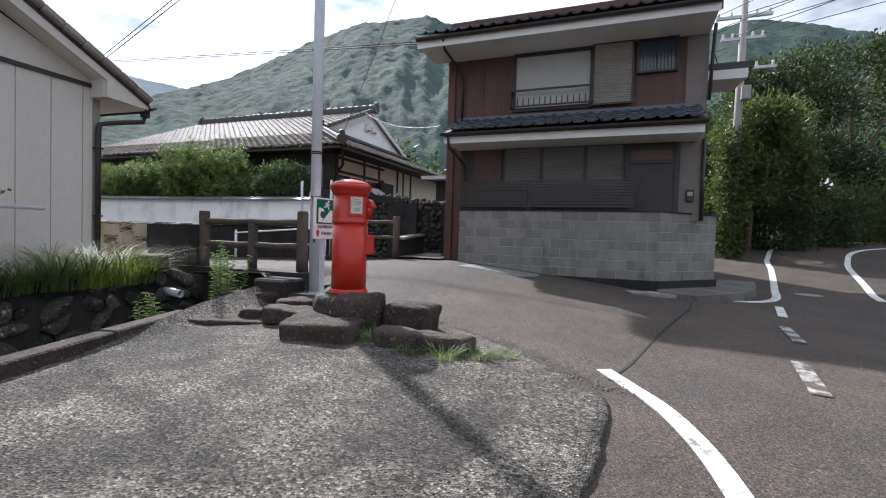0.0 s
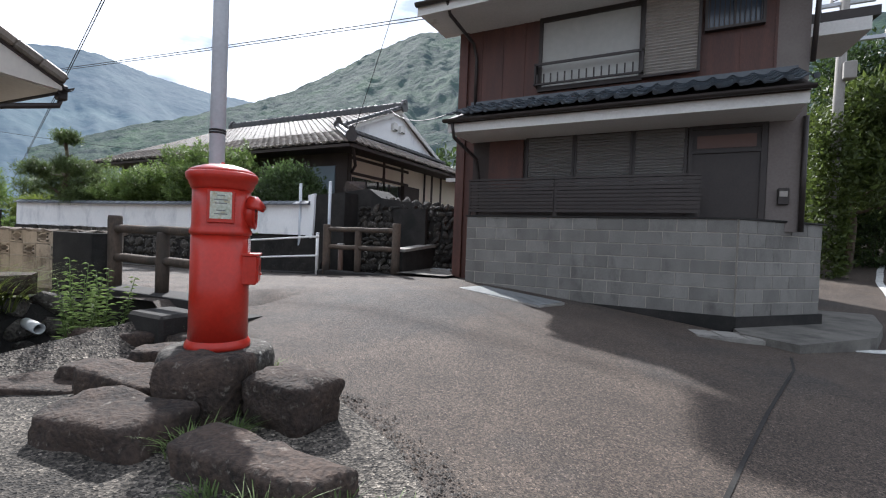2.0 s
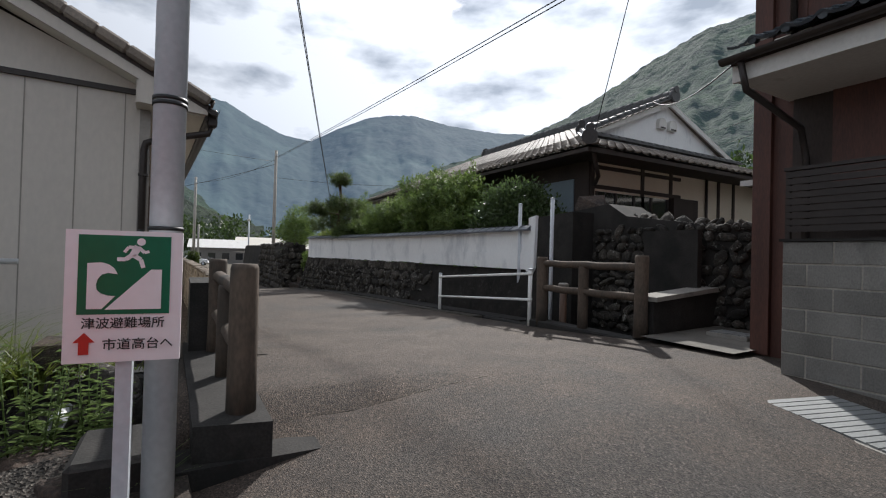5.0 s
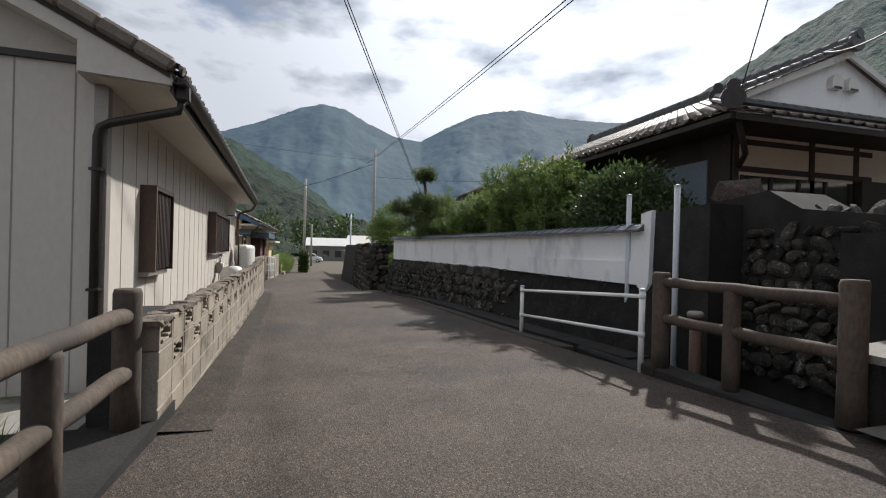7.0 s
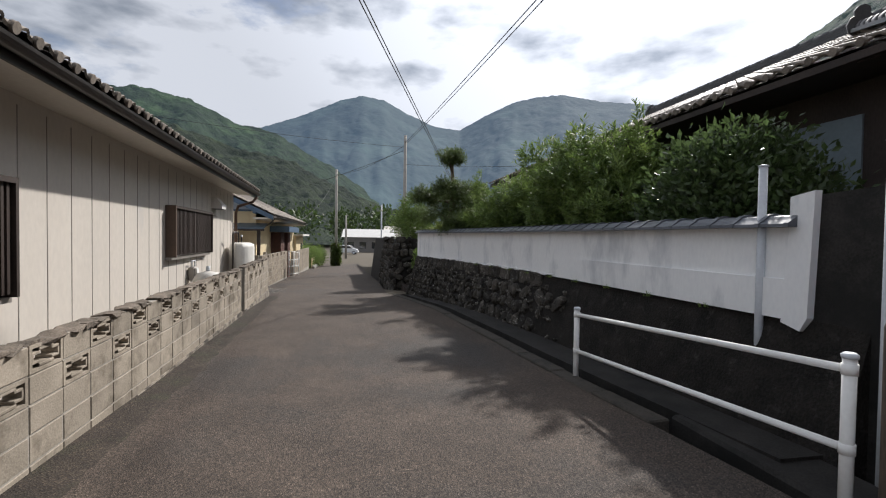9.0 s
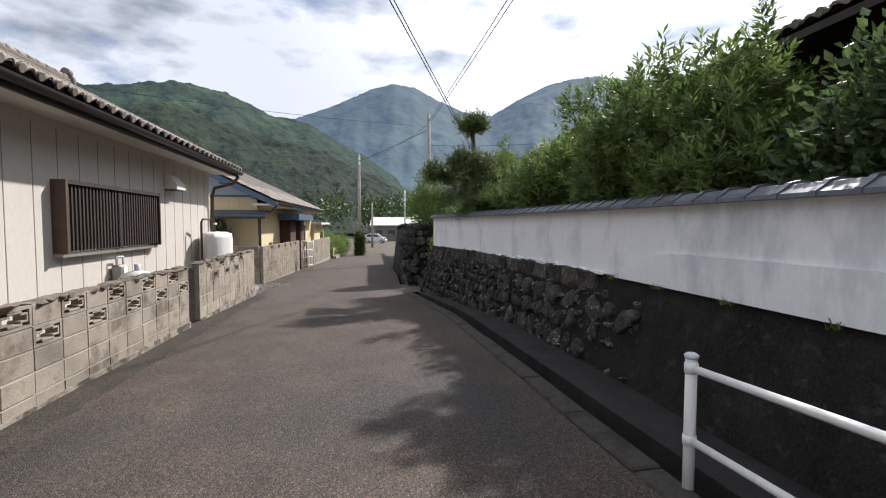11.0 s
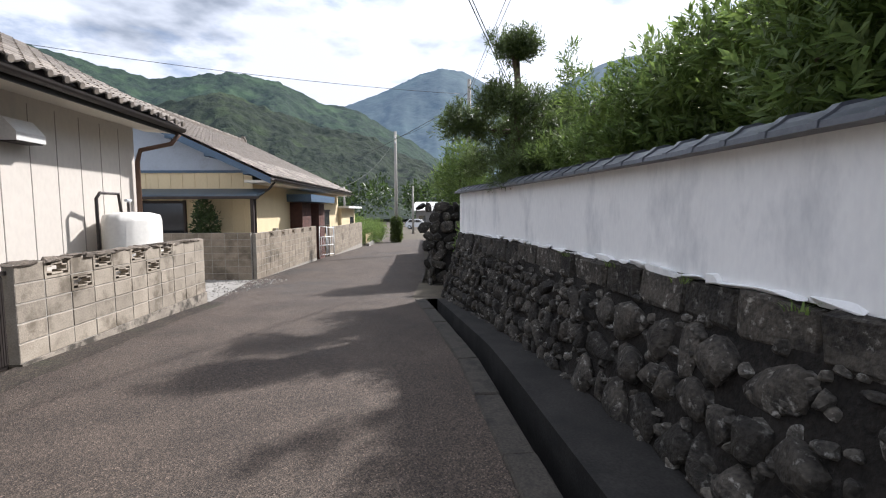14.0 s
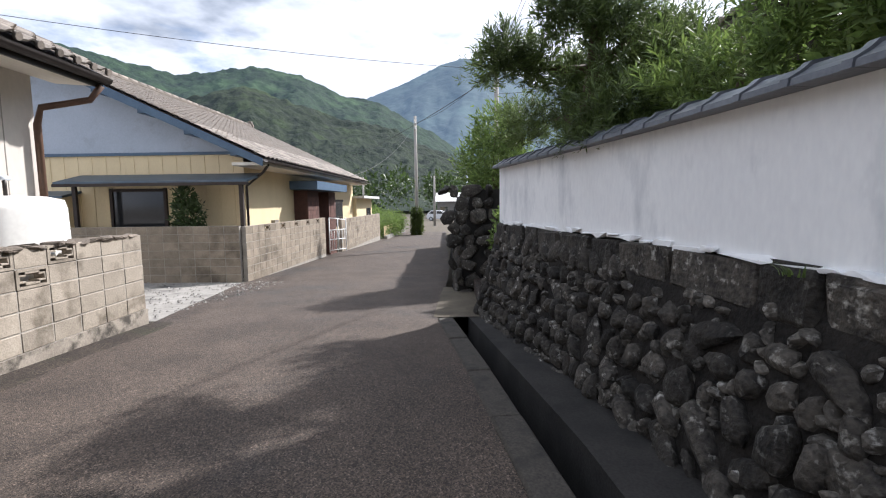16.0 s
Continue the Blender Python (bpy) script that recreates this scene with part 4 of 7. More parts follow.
    for i in range(round((lb - la) / 0.27)):
        x = la + 0.27 * (i + 0.8)
        part("tile_knob", R((x, 9.99, 3.87), (x, 10.07, 3.89), 0.038, 8), M_TILEB, h)
    part("downpipe", tube(bmesh.new(), [(X0 + 0.4, 10.0, 3.7), (X0 + 0.42, 10.06, 3.45), (X0 + 0.5, 10.9, 3.2), (X0 + 0.5, 11.02, 2.9), (X0 + 0.5, 11.02, 0.95)], 0.032), M_DKMETAL, h)
    part("white_patch", B(X0 + 0.1, X0 + 0.5, Y - 0.03, Y, 4.12, 4.27), M_SOFFIT, h)
    # upper window with rail and sliding shutter
    w = part("window", B(-2.58, -0.84, Y - 0.02, Y + 0.02, 4.5, 5.72), M_CURTAIN, h, "wide upper window with pale blind")
    fr = bmesh.new()
    for a in ((-2.62, -2.56, 4.42, 5.78), (-0.87, -0.81, 4.42, 5.78), (-2.56, -0.87, 5.7, 5.78), (-2.56, -0.87, 4.42, 4.5)):
        box(fr, a[0], a[1], Y - 0.07, Y + 0.0, a[2], a[3])
    part("frame", fr, M_DKMETAL, w)
    part("hand_rail", B(-2.66, -0.78, Y - 0.2, Y - 0.16, 4.86, 4.9), M_DKMETAL, w)
    part("bottom_rail", B(-2.66, -0.78, Y - 0.2, Y - 0.16, 4.5, 4.53), M_DKMETAL, w)
    for i in range(15):
        x = -2.6 + i * 1.78 / 14
        part("baluster", B(x - 0.012, x + 0.012, Y - 0.19, Y - 0.17, 4.53, 4.7), M_DKMETAL, w)
    for x in (-2.64, -0.8):
        part("rail_bracket", B(x - 0.015, x + 0.015, Y - 0.2, Y, 4.5, 4.9), M_DKMETAL, w)
    louvres(h, -0.8, 0.02, Y - 0.1, 4.46, 5.77, M_SHUTTER, 26, frame_mat=M_DKMETAL)
    s = part("small_window", B(0.13, 0.86, Y - 0.03, Y, 5.1, 5.76), M_GLASSB, h, "small barred upper window")
    for i in range(11):
        x = 0.15 + i * 0.069
        part("bar", B(x - 0.008, x + 0.008, Y - 0.1, Y - 0.085, 5.08, 5.78), M_DKMETAL, s)
    fr = bmesh.new()
    for a in ((0.09, 0.13, 5.06, 5.8), (0.86, 0.9, 5.06, 5.8), (0.13, 0.86, 5.06, 5.1), (0.13, 0.86, 5.76, 5.8), (0.48, 0.51, 5.1, 5.76)):
        box(fr, a[0], a[1], Y - 0.11, Y, a[2], a[3])
    part("frame", fr, M_DKMETAL, s)
    # ground floor
    for a, b in ((-2.76, -1.9), (-1.86, -0.92), (-0.88, -0.1)):
        louvres(h, a, b, Y - 0.05, 2.62, 3.56, M_SHUTTERD, 20, frame_mat=M_DKMETAL)
    for x, z in ((-2.3, 3.66), (-0.75, 3.68)):
        part("hook", R((x, Y - 0.1, z), (x + 0.02, Y - 0.02, z + 0.02), 0.018, 6), M_SOFFITG, h)
    d = part("door", B(0.0, 0.92, Y - 0.06, Y - 0.02, 1.95, 3.5), M_DKMETAL, h, "dark brown entrance sliding door")
    part("transom", B(0.06, 0.86, Y - 0.075, Y - 0.06, 3.2, 3.4), M_TRANSOM, d)
    fr = bmesh.new()
    for a in ((-0.06, 0.0, 1.9, 3.58), (0.92, 1.0, 1.9, 3.58), (0.0, 0.92, 3.5, 3.58), (0.0, 0.92, 3.12, 3.17)):
        box(fr, a[0], a[1], Y - 0.1, Y - 0.02, a[2], a[3])
    part("frame", fr, M_DKMETAL, d)
    part("pillar", B(X1 - 0.04, X1 + 0.42, Y - 0.06, Y, 1.9, 3.6), M_SIDEP, h)
    part("drain", R((X1 + 0.4, Y - 0.1, 1.9), (X1 + 0.4, Y - 0.1, 3.6), 0.04), M_DKMETAL, h)
    mb = part("meter_box", B(X1 + 0.1, X1 + 0.24, Y - 0.13, Y - 0.06, 2.3, 2.55, bevel=0.01), M_DKMETAL, h)
    part("cover", B(X1 + 0.12, X1 + 0.22, Y - 0.145, Y - 0.13, 2.42, 2.5), M_SHUTTER, mb)
    return h


M_SIDEP = material("grey_plaster", (0.19, 0.165, 0.15), (0.15, 0.13, 0.118), 1.5, 30, 0.8, 0.1, stain=(0.2, 0.18, 0.16), stain_at=0.66)
M_SOFFITG = material("grey_white_boarding", (0.7, 0.69, 0.66), (0.6, 0.59, 0.56), 1.2, 30, 0.75, 0.06, stain=(0.3, 0.28, 0.25), stain_at=0.68)
M_GLASSB = material("blue_pane", (0.06, 0.085, 0.12), (0.05, 0.07, 0.1), 2, 10, 0.15, 0.0, spec=0.7)
M_SHUTTERD = material("dark_shutter_metal", (0.2, 0.19, 0.178), (0.16, 0.152, 0.143), 3, 30, 0.5, 0.03, metal=0.2)
M_TRANSOM = material("brown_transom", (0.12, 0.06, 0.04), (0.1, 0.05, 0.035), 2, 20, 0.4, 0.0)
brown_house()


def terrace_fence():
    t = thing("louvred_fence", "dark brown slatted metal fence on the block wall", "fence")
    for a, b in ((-3.62, -2.05), (-2.01, 0.12)):
        for i in range(9):
            z = 2.13 + i * 0.062
            part("slat", B(a, b, 10.36, 10.385, z, z + 0.05), M_DKMETAL, t)
        for x in (a, b):
            part("post", B(x - 0.02, x + 0.02, 10.385, 10.42, 2.03, 2.7), M_DKMETAL, t)
        part("top_rail", B(a - 0.02, b + 0.02, 10.35, 10.41, 2.69, 2.72), M_DKMETAL, t)
    return t


terrace_fence()
block_wall("wall_block_front", (-3.62, 10.3), (0.62, 10.3), lambda i: 0.64, 7, "grey concrete block retaining wall with dark stains", M_BLOCK, bond=True)
block_wall("wall_block_side", (0.64, 10.3), (1.85, 11.75), lambda i: 0.64, 7, "grey concrete block retaining wall turning the corner", M_BLOCK, length=0.38, bond=True)
solo("wall_block_footing", P([(-3.63, 10.27), (0.65, 10.27), (1.9, 11.75), (1.7, 11.9), (0.5, 10.5), (-3.63, 10.5)], 'z', 0.0, 0.655), M_DARKCONC, "dark stained concrete footing under the blocks", "footing", kind="structure")
solo("wall_block_cap", P([(-3.64, 10.28), (0.645, 10.28), (1.9, 11.75), (1.75, 11.9), (0.55, 10.46), (-3.64, 10.46)], 'z', 2.04, 2.065), M_DARKCONC, "thin dark mortar capping on the blocks", "coping", kind="structure")
solo("floor_terrace", P([(-3.6, 10.4), (0.6, 10.4), (1.7, 11.8), (1.7, 12.6), (-3.6, 12.6)], 'z', 1.8, 1.95), M_CONC, "concrete terrace behind the block wall", "terrace", kind="structure")


# ---- white house on the lane ----
def white_house():
    h = thing("house", "single-storey white panelled house with grey tile roof", "house", (-8.12, 5.13, 0), 2.9)
    L_ = 12.55
    # openings of the lane side are cut out by building the wall in pieces
    part("wall", B(-L_, 0, -6.6, 0, 0.4, 3.45), M_SIDING, h)
    for i in range(27):
        x = -0.02 - i * 0.465
        part("panel_joint", B(x - 0.006, x + 0.006, 0, 0.004, 0.6, 3.4), M_JOINT, h)
    for i in range(14):
        y = -0.25 - i * 0.455
        part("panel_joint", B(0, 0.004, y - 0.006, y + 0.006, 0.6, 3.66), M_JOINT, h)
    part("corner_trim", B(-0.1, 0.012, -0.1, 0.012, 0.5, 3.5), M_SHUTTER, h)
    part("gable", P([(-6.6, 3.45), (0, 3.45), (0, 3.75), (-3.3, 5.15), (-6.6, 3.75)], 'x', -L_, -0.0), M_SIDING, h)
    part("gable_band", B(0, 0.04, -6.6, -0.12, 3.66, 3.72), M_DKMETAL, h)
    ye, ze, yr, zr = 0.6, 3.6, -3.3, 5.58
    poly = [(ye, ze), (yr, zr), (2 * yr - ye, ze), (2 * yr - ye, ze - 0.08), (yr, zr - 0.1), (ye, ze - 0.08)]
    part("roof_deck", P(poly, 'x', -L_ - 0.4, 0.38), M_DKWOOD, h)
    s = math.hypot(yr - ye, zr - ze)
    tile_roof(h, (0.38, ye + 0.04, ze), (-1, 0, 0), (0, yr - ye, zr - ze), L_ + 0.78, s, M_TILE, limit=300)
    ridge_row(h, (0.4, yr, zr + 0.02), (-L_ - 0.4, yr, zr + 0.02), M_TILE)
    for i in range(50):
        x = 0.25 - i * 0.27
        part("eave_disc", R((x, ye + 0.04, ze + 0.045), (x, ye + 0.075, ze + 0.035), 0.045, 10), M_TILE, h)
    # verge: white board, capping tiles
    part("verge_board", P([(ye, ze - 0.13), (ye, ze - 0.03), (yr, zr - 0.05), (yr, zr - 0.3), (-0.12, 3.76), (-0.12, 3.5), (0.02, 3.49)], 'x', 0.31, 0.36), M_SIDING, h)
    part("verge_soffit", P([(-0.14, 3.78), (-0.14, 3.86), (yr, zr - 0.2), (yr, zr - 0.3)], 'x', 0.0, 0.31), M_SOFFIT, h)
    n = 14
    for i in range(n):
        k = (i + 0.5) / n
        y, z = ye + (yr - ye) * k, ze + (zr - ze) * k
        o = part("verge_tile", B(-0.1, 0.07, -s / n / 2 - 0.015, s / n / 2, -0.07, 0.065, bevel=0.03), M_TILE, h)
        o.matrix_local = pose(0.38, y, z + 0.03, math.degrees(math.atan2(zr - ze, yr - ye)), 0, 0)
    part("eave_box", B(0.0, 0.305, -0.14, 0.03, 3.5, 3.78), M_SIDING, h)
    part("purlin_end", B(0.0, 0.305, -1.98, -1.8, 4.3, 4.56), M_SIDING, h)
    part("soffit", P([(0, 3.53), (0, 3.49), (ye - 0.03, ze - 0.15), (ye - 0.03, ze - 0.11)], 'x', -L_ - 0.38, 0.3), M_SOFFIT, h)
    part("fascia", B(-L_ - 0.38, 0.305, ye - 0.025, ye + 0.005, ze - 0.18, ze - 0.03), M_DKMETAL, h)
    gutter(h, (0.4, ye + 0.06, ze - 0.06), (-L_ - 0.4, ye + 0.06, ze - 0.06), 0.065)
    part("gutter_head", B(0.14, 0.27, ye + 0.0, ye + 0.12, ze - 0.24, ze - 0.02, bevel=0.02), M_DKMETAL, h)
    part("downpipe", tube(bmesh.new(), [(0.2, ye + 0.06, ze - 0.2), (0.2, ye + 0.03, ze - 0.32), (0.1, 0.06, ze - 0.47), (0.07, -0.03, ze - 0.51), (0.07, -0.05, ze - 0.6), (0.07, -0.05, 0.5)], 0.04, 10), M_DKMETAL, h)
    for z in (2.7, 1.6):
        part("clip", B(0.0, 0.12, -0.1, 0.0, z - 0.012, z + 0.012), M_DKMETAL, h)
    part("downpipe", tube(bmesh.new(), [(-L_ - 0.3, ye + 0.04, ze - 0.16), (-L_ - 0.28, ye - 0.1, ze - 0.34), (-L_ + 0.06, 0.14, ze - 0.5), (-L_ + 0.06, 0.08, ze - 0.7), (-L_ + 0.06, 0.08, 0.5)], 0.042, 8), M_COPPER, h)
    # latticed windows
    for x0, x1, z0, z1, nb in ((-2.01, -1.17, 1.74, 2.66, 11), (-9.1, -6.42, 1.88, 2.7, 32)):
        w = part("window", B(x0, x1, 0, 0.03, z0, z1), M_GLASS, h, "window behind a dark wooden lattice")
        for i in range(nb):
            x = x0 + 0.05 + (x1 - x0 - 0.1) * i / (nb - 1)
            part("lattice_bar", B(x - 0.018, x + 0.018, 0.1, 0.14, z0 - 0.02, z1 + 0.02), M_LATTICE, w)
        part("curtain", B(x0 + 0.02, x1 - 0.02, 0.031, 0.036, z0 + 0.02, z1 - 0.05), M_CURTAIN, w)
        part("jamb", B(x1, x1 + 0.05, 0, 0.17, z0 - 0.05, z1 + 0.05), M_JAMB, w, "brown wooden side board")
        fr = bmesh.new()
        box(fr, x0 - 0.04, x0, 0, 0.17, z0 - 0.05, z1 + 0.05)
        box(fr, x0, x1, 0.03, 0.17, z1, z1 + 0.05)
        part("lattice_frame", fr, M_LATTICE, w)
        part("sill", B(x0 - 0.06, x1 + 0.06, 0, 0.1, z0 - 0.1, z0 - 0.05), M_SHUTTER, w)
        if x1 - x0 > 2:
            part("mullion", B(-7.8, -7.7, 0, 0.14, z0 - 0.03, z1), M_LATTICE, w)
    v = part("vent_hood", P([(0, 2.88), (0, 3.15), (0.1, 3.15), (0.24, 2.98), (0.24, 2.88)], 'x', -10.2, -9.75), M_SOFFITG, h)
    part("louvre", B(-10.18, -9.77, 0.02, 0.22, 2.865, 2.878), M_DKMETAL, v)
    return h


M_JOINT = material("panel_joint", (0.33, 0.305, 0.27), (0.26, 0.24, 0.21), 3, 30, 0.8, 0.0)
M_JAMB = material("brown_side_board", (0.11, 0.07, 0.05), (0.075, 0.05, 0.036), 4, 40, 0.55, 0.1)
M_LATTICE = material("dark_lattice_wood", (0.045, 0.03, 0.024), (0.028, 0.02, 0.016), 4, 50, 0.6, 0.1)
M_COPPER = material("brown_pipe", (0.13, 0.075, 0.05), (0.1, 0.06, 0.04), 3, 30, 0.45, 0.05)
white_house()


def cap_rubble(wall, p, q, z, mat, seed, n):
    """Broken mortar lumps along the top of a block wall."""
    rng = random.Random(seed)
    p, q = Vector((*p, 0)), Vector((*q, 0))
    for i in range(n):
        k = (i + rng.random()) / n
        w = (q - p).length / n * rng.uniform(1.3, 2.1)
        bm = rock(rng, w, 0.2, rng.uniform(0.05, 0.08), 14)
        o = part("coping_lump", bm, mat, wall)
        o.matrix_local = pose(k * (q - p).length, 0.06, z + 0.0, rng.uniform(-6, 6), rng.uniform(-6, 6), rng.uniform(-8, 8))


M_CAPSTONE = material("weathered_cap_mortar", (0.2, 0.165, 0.13), (0.09, 0.075, 0.06), 9, 60, 0.92, 0.8, vary=0.25, depth=0.02)
M_BASE = material("stained_mortar_plinth", (0.34, 0.3, 0.245), (0.22, 0.19, 0.155), 3, 60, 0.92, 0.6, stain=(0.06, 0.052, 0.042), stain_at=0.52, stain_scale=4)


def screen_walls():
    a, b = (-16.25, 5.68), (-6.65, 6.0)
    w, top, n, st = block_wall("wall_screen", b, a, lambda i: 0.5, 5, "pale block wall with pierced decorative blocks", M_BLOCKW, screens=[(i, 4) for i in range(0, 24, 2)] + [(i, 3) for i in range(1, 24, 2)])
    cap_rubble(w, b, a, top, M_CAPSTONE, 4, 60)
    part("plinth", B(0, (Vector(a) - Vector(b)).length, -0.02, 0.14, 0.1, 0.6), M_BASE, w, "stained mortar plinth")
    a, b = (-16.85, 5.62), (-21.05, 5.44)
    w, top, n, st = block_wall("wall_screen", a, b, lambda i: 0.32, 6, "pale block wall with pierced decorative blocks", M_BLOCKW, screens=[(i, 5) for i in range(1, 9, 2)] + [(i, 4) for i in range(2, 8, 2)])
    cap_rubble(w, a, b, top, M_CAPSTONE, 5, 26)
    part("plinth", B(0, (Vector(a) - Vector(b)).length, -0.02, 0.14, -0.1, 0.52), M_BASE, w, "stained mortar plinth")
    solo("wall_end", B(-7.6, -6.6, 5.6, 5.84, 0.0, 1.5), M_DARKCONC, "dark rendered wall end beside the bridge", "wall", kind="structure")


screen_walls()


def yard_gate():
    g = thing("gate", "dark grey slatted metal yard gate between block walls", "gate")
    part("panel", B(-16.8, -16.3, 5.52, 5.55, 0.5, 1.42), M_DKMETAL, g)
    for i in range(18):
        x = -16.79 + i * 0.027
        part("slat", B(x, x + 0.02, 5.55, 5.565, 0.54, 1.4), M_DKMETAL, g)
    part("frame", B(-16.83, -16.28, 5.5, 5.57, 1.42, 1.46), M_DKMETAL, g)
    part("handle", B(-16.36, -16.33, 5.565, 5.6, 0.95, 1.1), M_STEEL, g)
    return g


yard_gate()


def water_tank():
    t = thing("covered_tank", "tank wrapped in a pale sheet by the wall", "tank", (-19.85, 4.92, 0.38), 0)
    prof = [(0.5, 0), (0.51, 0.3), (0.5, 1.5), (0.47, 1.6), (0.3, 1.64), (0.02, 1.65)]
    bm = lathe(bmesh.new(), prof, 40)
    for v_ in bm.verts:
        a = math.atan2(v_.co.y, v_.co.x)
        k = 1 + 0.025 * math.sin(13 * a + 2 * v_.co.z)
        v_.co.x *= k * 1.15
        v_.co.y *= k * 0.62
    part("cover", bm, M_PVC, t)
    part("pipe", tube(bmesh.new(), [(0.66, -0.1, 0.2), (0.66, -0.1, 1.85), (0.58, -0.1, 1.93), (0.25, -0.05, 1.93), (0.2, -0.05, 1.65)], 0.025), M_DKMETAL, t)
    v = part("valve", R((0.1, 0, 1.64), (0.1, 0, 1.85), 0.02), M_DKMETAL, t)
    part("wheel", R((0.04, 0, 1.83), (0.16, 0, 1.83), 0.025), M_STEEL, v)
    return t


water_tank()


def gas_meter():
    m = thing("water_heater_meter", "grey utility meter with pipes under the window", "meter", (-15.9, 4.76, 1.3))
    part("body", B(-0.13, 0.13, 0, 0.14, 0, 0.28, bevel=0.03), M_SHUTTER, m)
    part("dial", R((0, 0.14, 0.2), (0, 0.155, 0.2), 0.06, 14), M_WHITE, m)
    part("pipe", tube(bmesh.new(), [(-0.09, 0.07, 0.28), (-0.09, 0.07, 0.4), (0.09, 0.07, 0.4), (0.09, 0.07, 0.28)], 0.015), M_STEEL, m)
    part("pipe", R((0.09, 0.07, 0), (0.09, 0.07, -0.9), 0.015), M_STEEL, m)
    t = thing("gas_tank", "round white tank in the yard by the wall", "tank", (-15.75, 5.15, 0.48))
    part("drum", lathe(bmesh.new(), [(0.26, 0), (0.28, 0.1), (0.28, 0.85), (0.2, 0.98), (0.05, 1.02)], 20), M_PVC, t)
    part("valve", R((0, 0, 1.0), (0, 0, 1.12), 0.04), M_STEEL, t)


gas_meter()
# ---- old house in the raised garden ----
def old_house():
    h = thing("house", "old plastered house with hipped grey tile roof", "house")
    X1, X0, Y0, Y1 = -9.9, -23.0, 14.4, 25.2
    part("wall", B(X0, X1, Y0, Y1, 1.0, 4.35), M_DKWOOD, h, "dark timber front wall")
    part("plaster", B(X1, X1 + 0.03, Y0 + 0.12, Y1, 1.2, 4.35), M_CREAM, h, "cream plaster end wall")
    ye, ze, yr, zr = 13.5, 4.42, 19.8, 7.25
    xe, xg = -9.05, -11.5
    zg = 5.42
    yg = ye + (zg - ze) / (zr - ze) * (yr - ye)
    xl = -22.5
    bm = bmesh.new()
    v = [bm.verts.new(c) for c in [(xe, ye, ze), (xl - 1.5, ye, ze), (xl, yr, zr), (xg, yr, zr), (xg, yg, zg), (xe, 2 * yr - ye, ze), (xg, 2 * yr - yg, zg)]]
    bm.faces.new((v[0], v[4], v[3], v[2], v[1]))
    bm.faces.new((v[0], v[5], v[6], v[4]))
    bm.faces.new((v[5], v[1], v[2], v[3], v[6]))
    part("roof_deck", bm, M_TILE, h)
    part("eave_board", P([(ye + 0.02, ze - 0.03), (Y0, ze + 0.02), (Y0, ze - 0.1), (ye + 0.02, ze - 0.12)], 'x', xl - 1.4, xe - 0.05), M_DKWOOD, h)
    part("eave_board", B(X1, xe - 0.03, ye + 0.1, 2 * yr - ye - 0.1, ze - 0.13, ze - 0.03), M_DKWOOD, h)
    s = math.hypot(yr - ye, zr - ze)
    def keep(a, b):
        k = b / s
        x = xe - a
        hip = xe + (xg - xe) * min(1, k * (zr - ze) / (zg - ze)) if k * (zr - ze) < (zg - ze) else xg
        return x < hip + 0.1 and x > xl - 1.5 + 1.5 * k
    tile_roof(h, (xe, ye, ze), (-1, 0, 0), (0, yr - ye, zr - ze), 15.0, s, M_TILE, 0.3, 0.3, 300, keep)
    for i in range(48):
        x = xe - 0.12 - i * 0.3
        part("eave_disc", R((x, ye - 0.03, ze + 0.05), (x, ye + 0.02, ze + 0.06), 0.05, 10), M_TILE, h)
    hs = math.hypot(xg - xe, zg - ze)
    def keep2(a, b):
        k = b / hs
        y = ye + a
        return ye + (yg - ye) * k < y < 2 * yr - ye - (yg - ye) * k
    tile_roof(h, (xe, ye, ze), (0, 1, 0), (xg - xe, 0, zg - ze), 12.6, hs, M_TILE, 0.3, 0.3, 300, keep2)
    part("gable", P([(yg + 0.1, zg), (2 * yr - yg - 0.1, zg), (yr, zr - 0.05)], 'x', xg - 0.35, xg - 0.2), M_PLASTER, h, "white plaster gable triangle")
    for sgn in (-1, 1):
        part("barge_board", P([(yr, zr - 0.02), (yr, zr - 0.2), (yr + sgn * (yr - yg), zg - 0.08), (yr + sgn * (yr - yg), zg + 0.1)], 'x', xg - 0.04, xg + 0.02), M_SOFFITG, h)
    for y in (yr - 0.28, yr + 0.28):
        arch = [(y + 0.19 * math.cos(a), 6.45 + 0.19 * math.sin(a)) for a in span(0, math.pi, 8)] + [(y - 0.19, 6.28), (y + 0.19, 6.28)]
        vent = part("gable_vent", P(arch, 'x', xg - 0.2, xg - 0.06), M_SOFFITG, h)
        part("louvre", B(xg - 0.06, xg - 0.05, y - 0.13, y + 0.13, 6.28, 6.33), M_DKMETAL, vent)
    ridge_row(h, (xg + 0.15, yr, zr + 0.02), (xl - 0.1, yr, zr + 0.02), M_TILEK, 0.11, 3, 0.4)
    ridge_row(h, (xe + 0.05, ye - 0.05, ze + 0.08), (xg, yg, zg + 0.12), M_TILEK, 0.09, 1, 0.35)
    ridge_row(h, (xg + 0.06, yg, zg + 0.1), (xg + 0.06, 2 * yr - yg, zg + 0.1), M_TILEK, 0.07, 1, 0.35, False)
    ridge_row(h, (xg + 0.05, yg, zg + 0.12), (xg + 0.05, yr, zr + 0.06), M_TILEK, 0.07, 1, 0.35, False)
    # timber frame of the end wall
    for y in (14.42, 16.3, 17.5, 19.8, 20.6):
        part("timber_post", B(X1 + 0.03, X1 + 0.06, y, y + 0.12, 1.3, 4.35), M_DKWOOD, h)
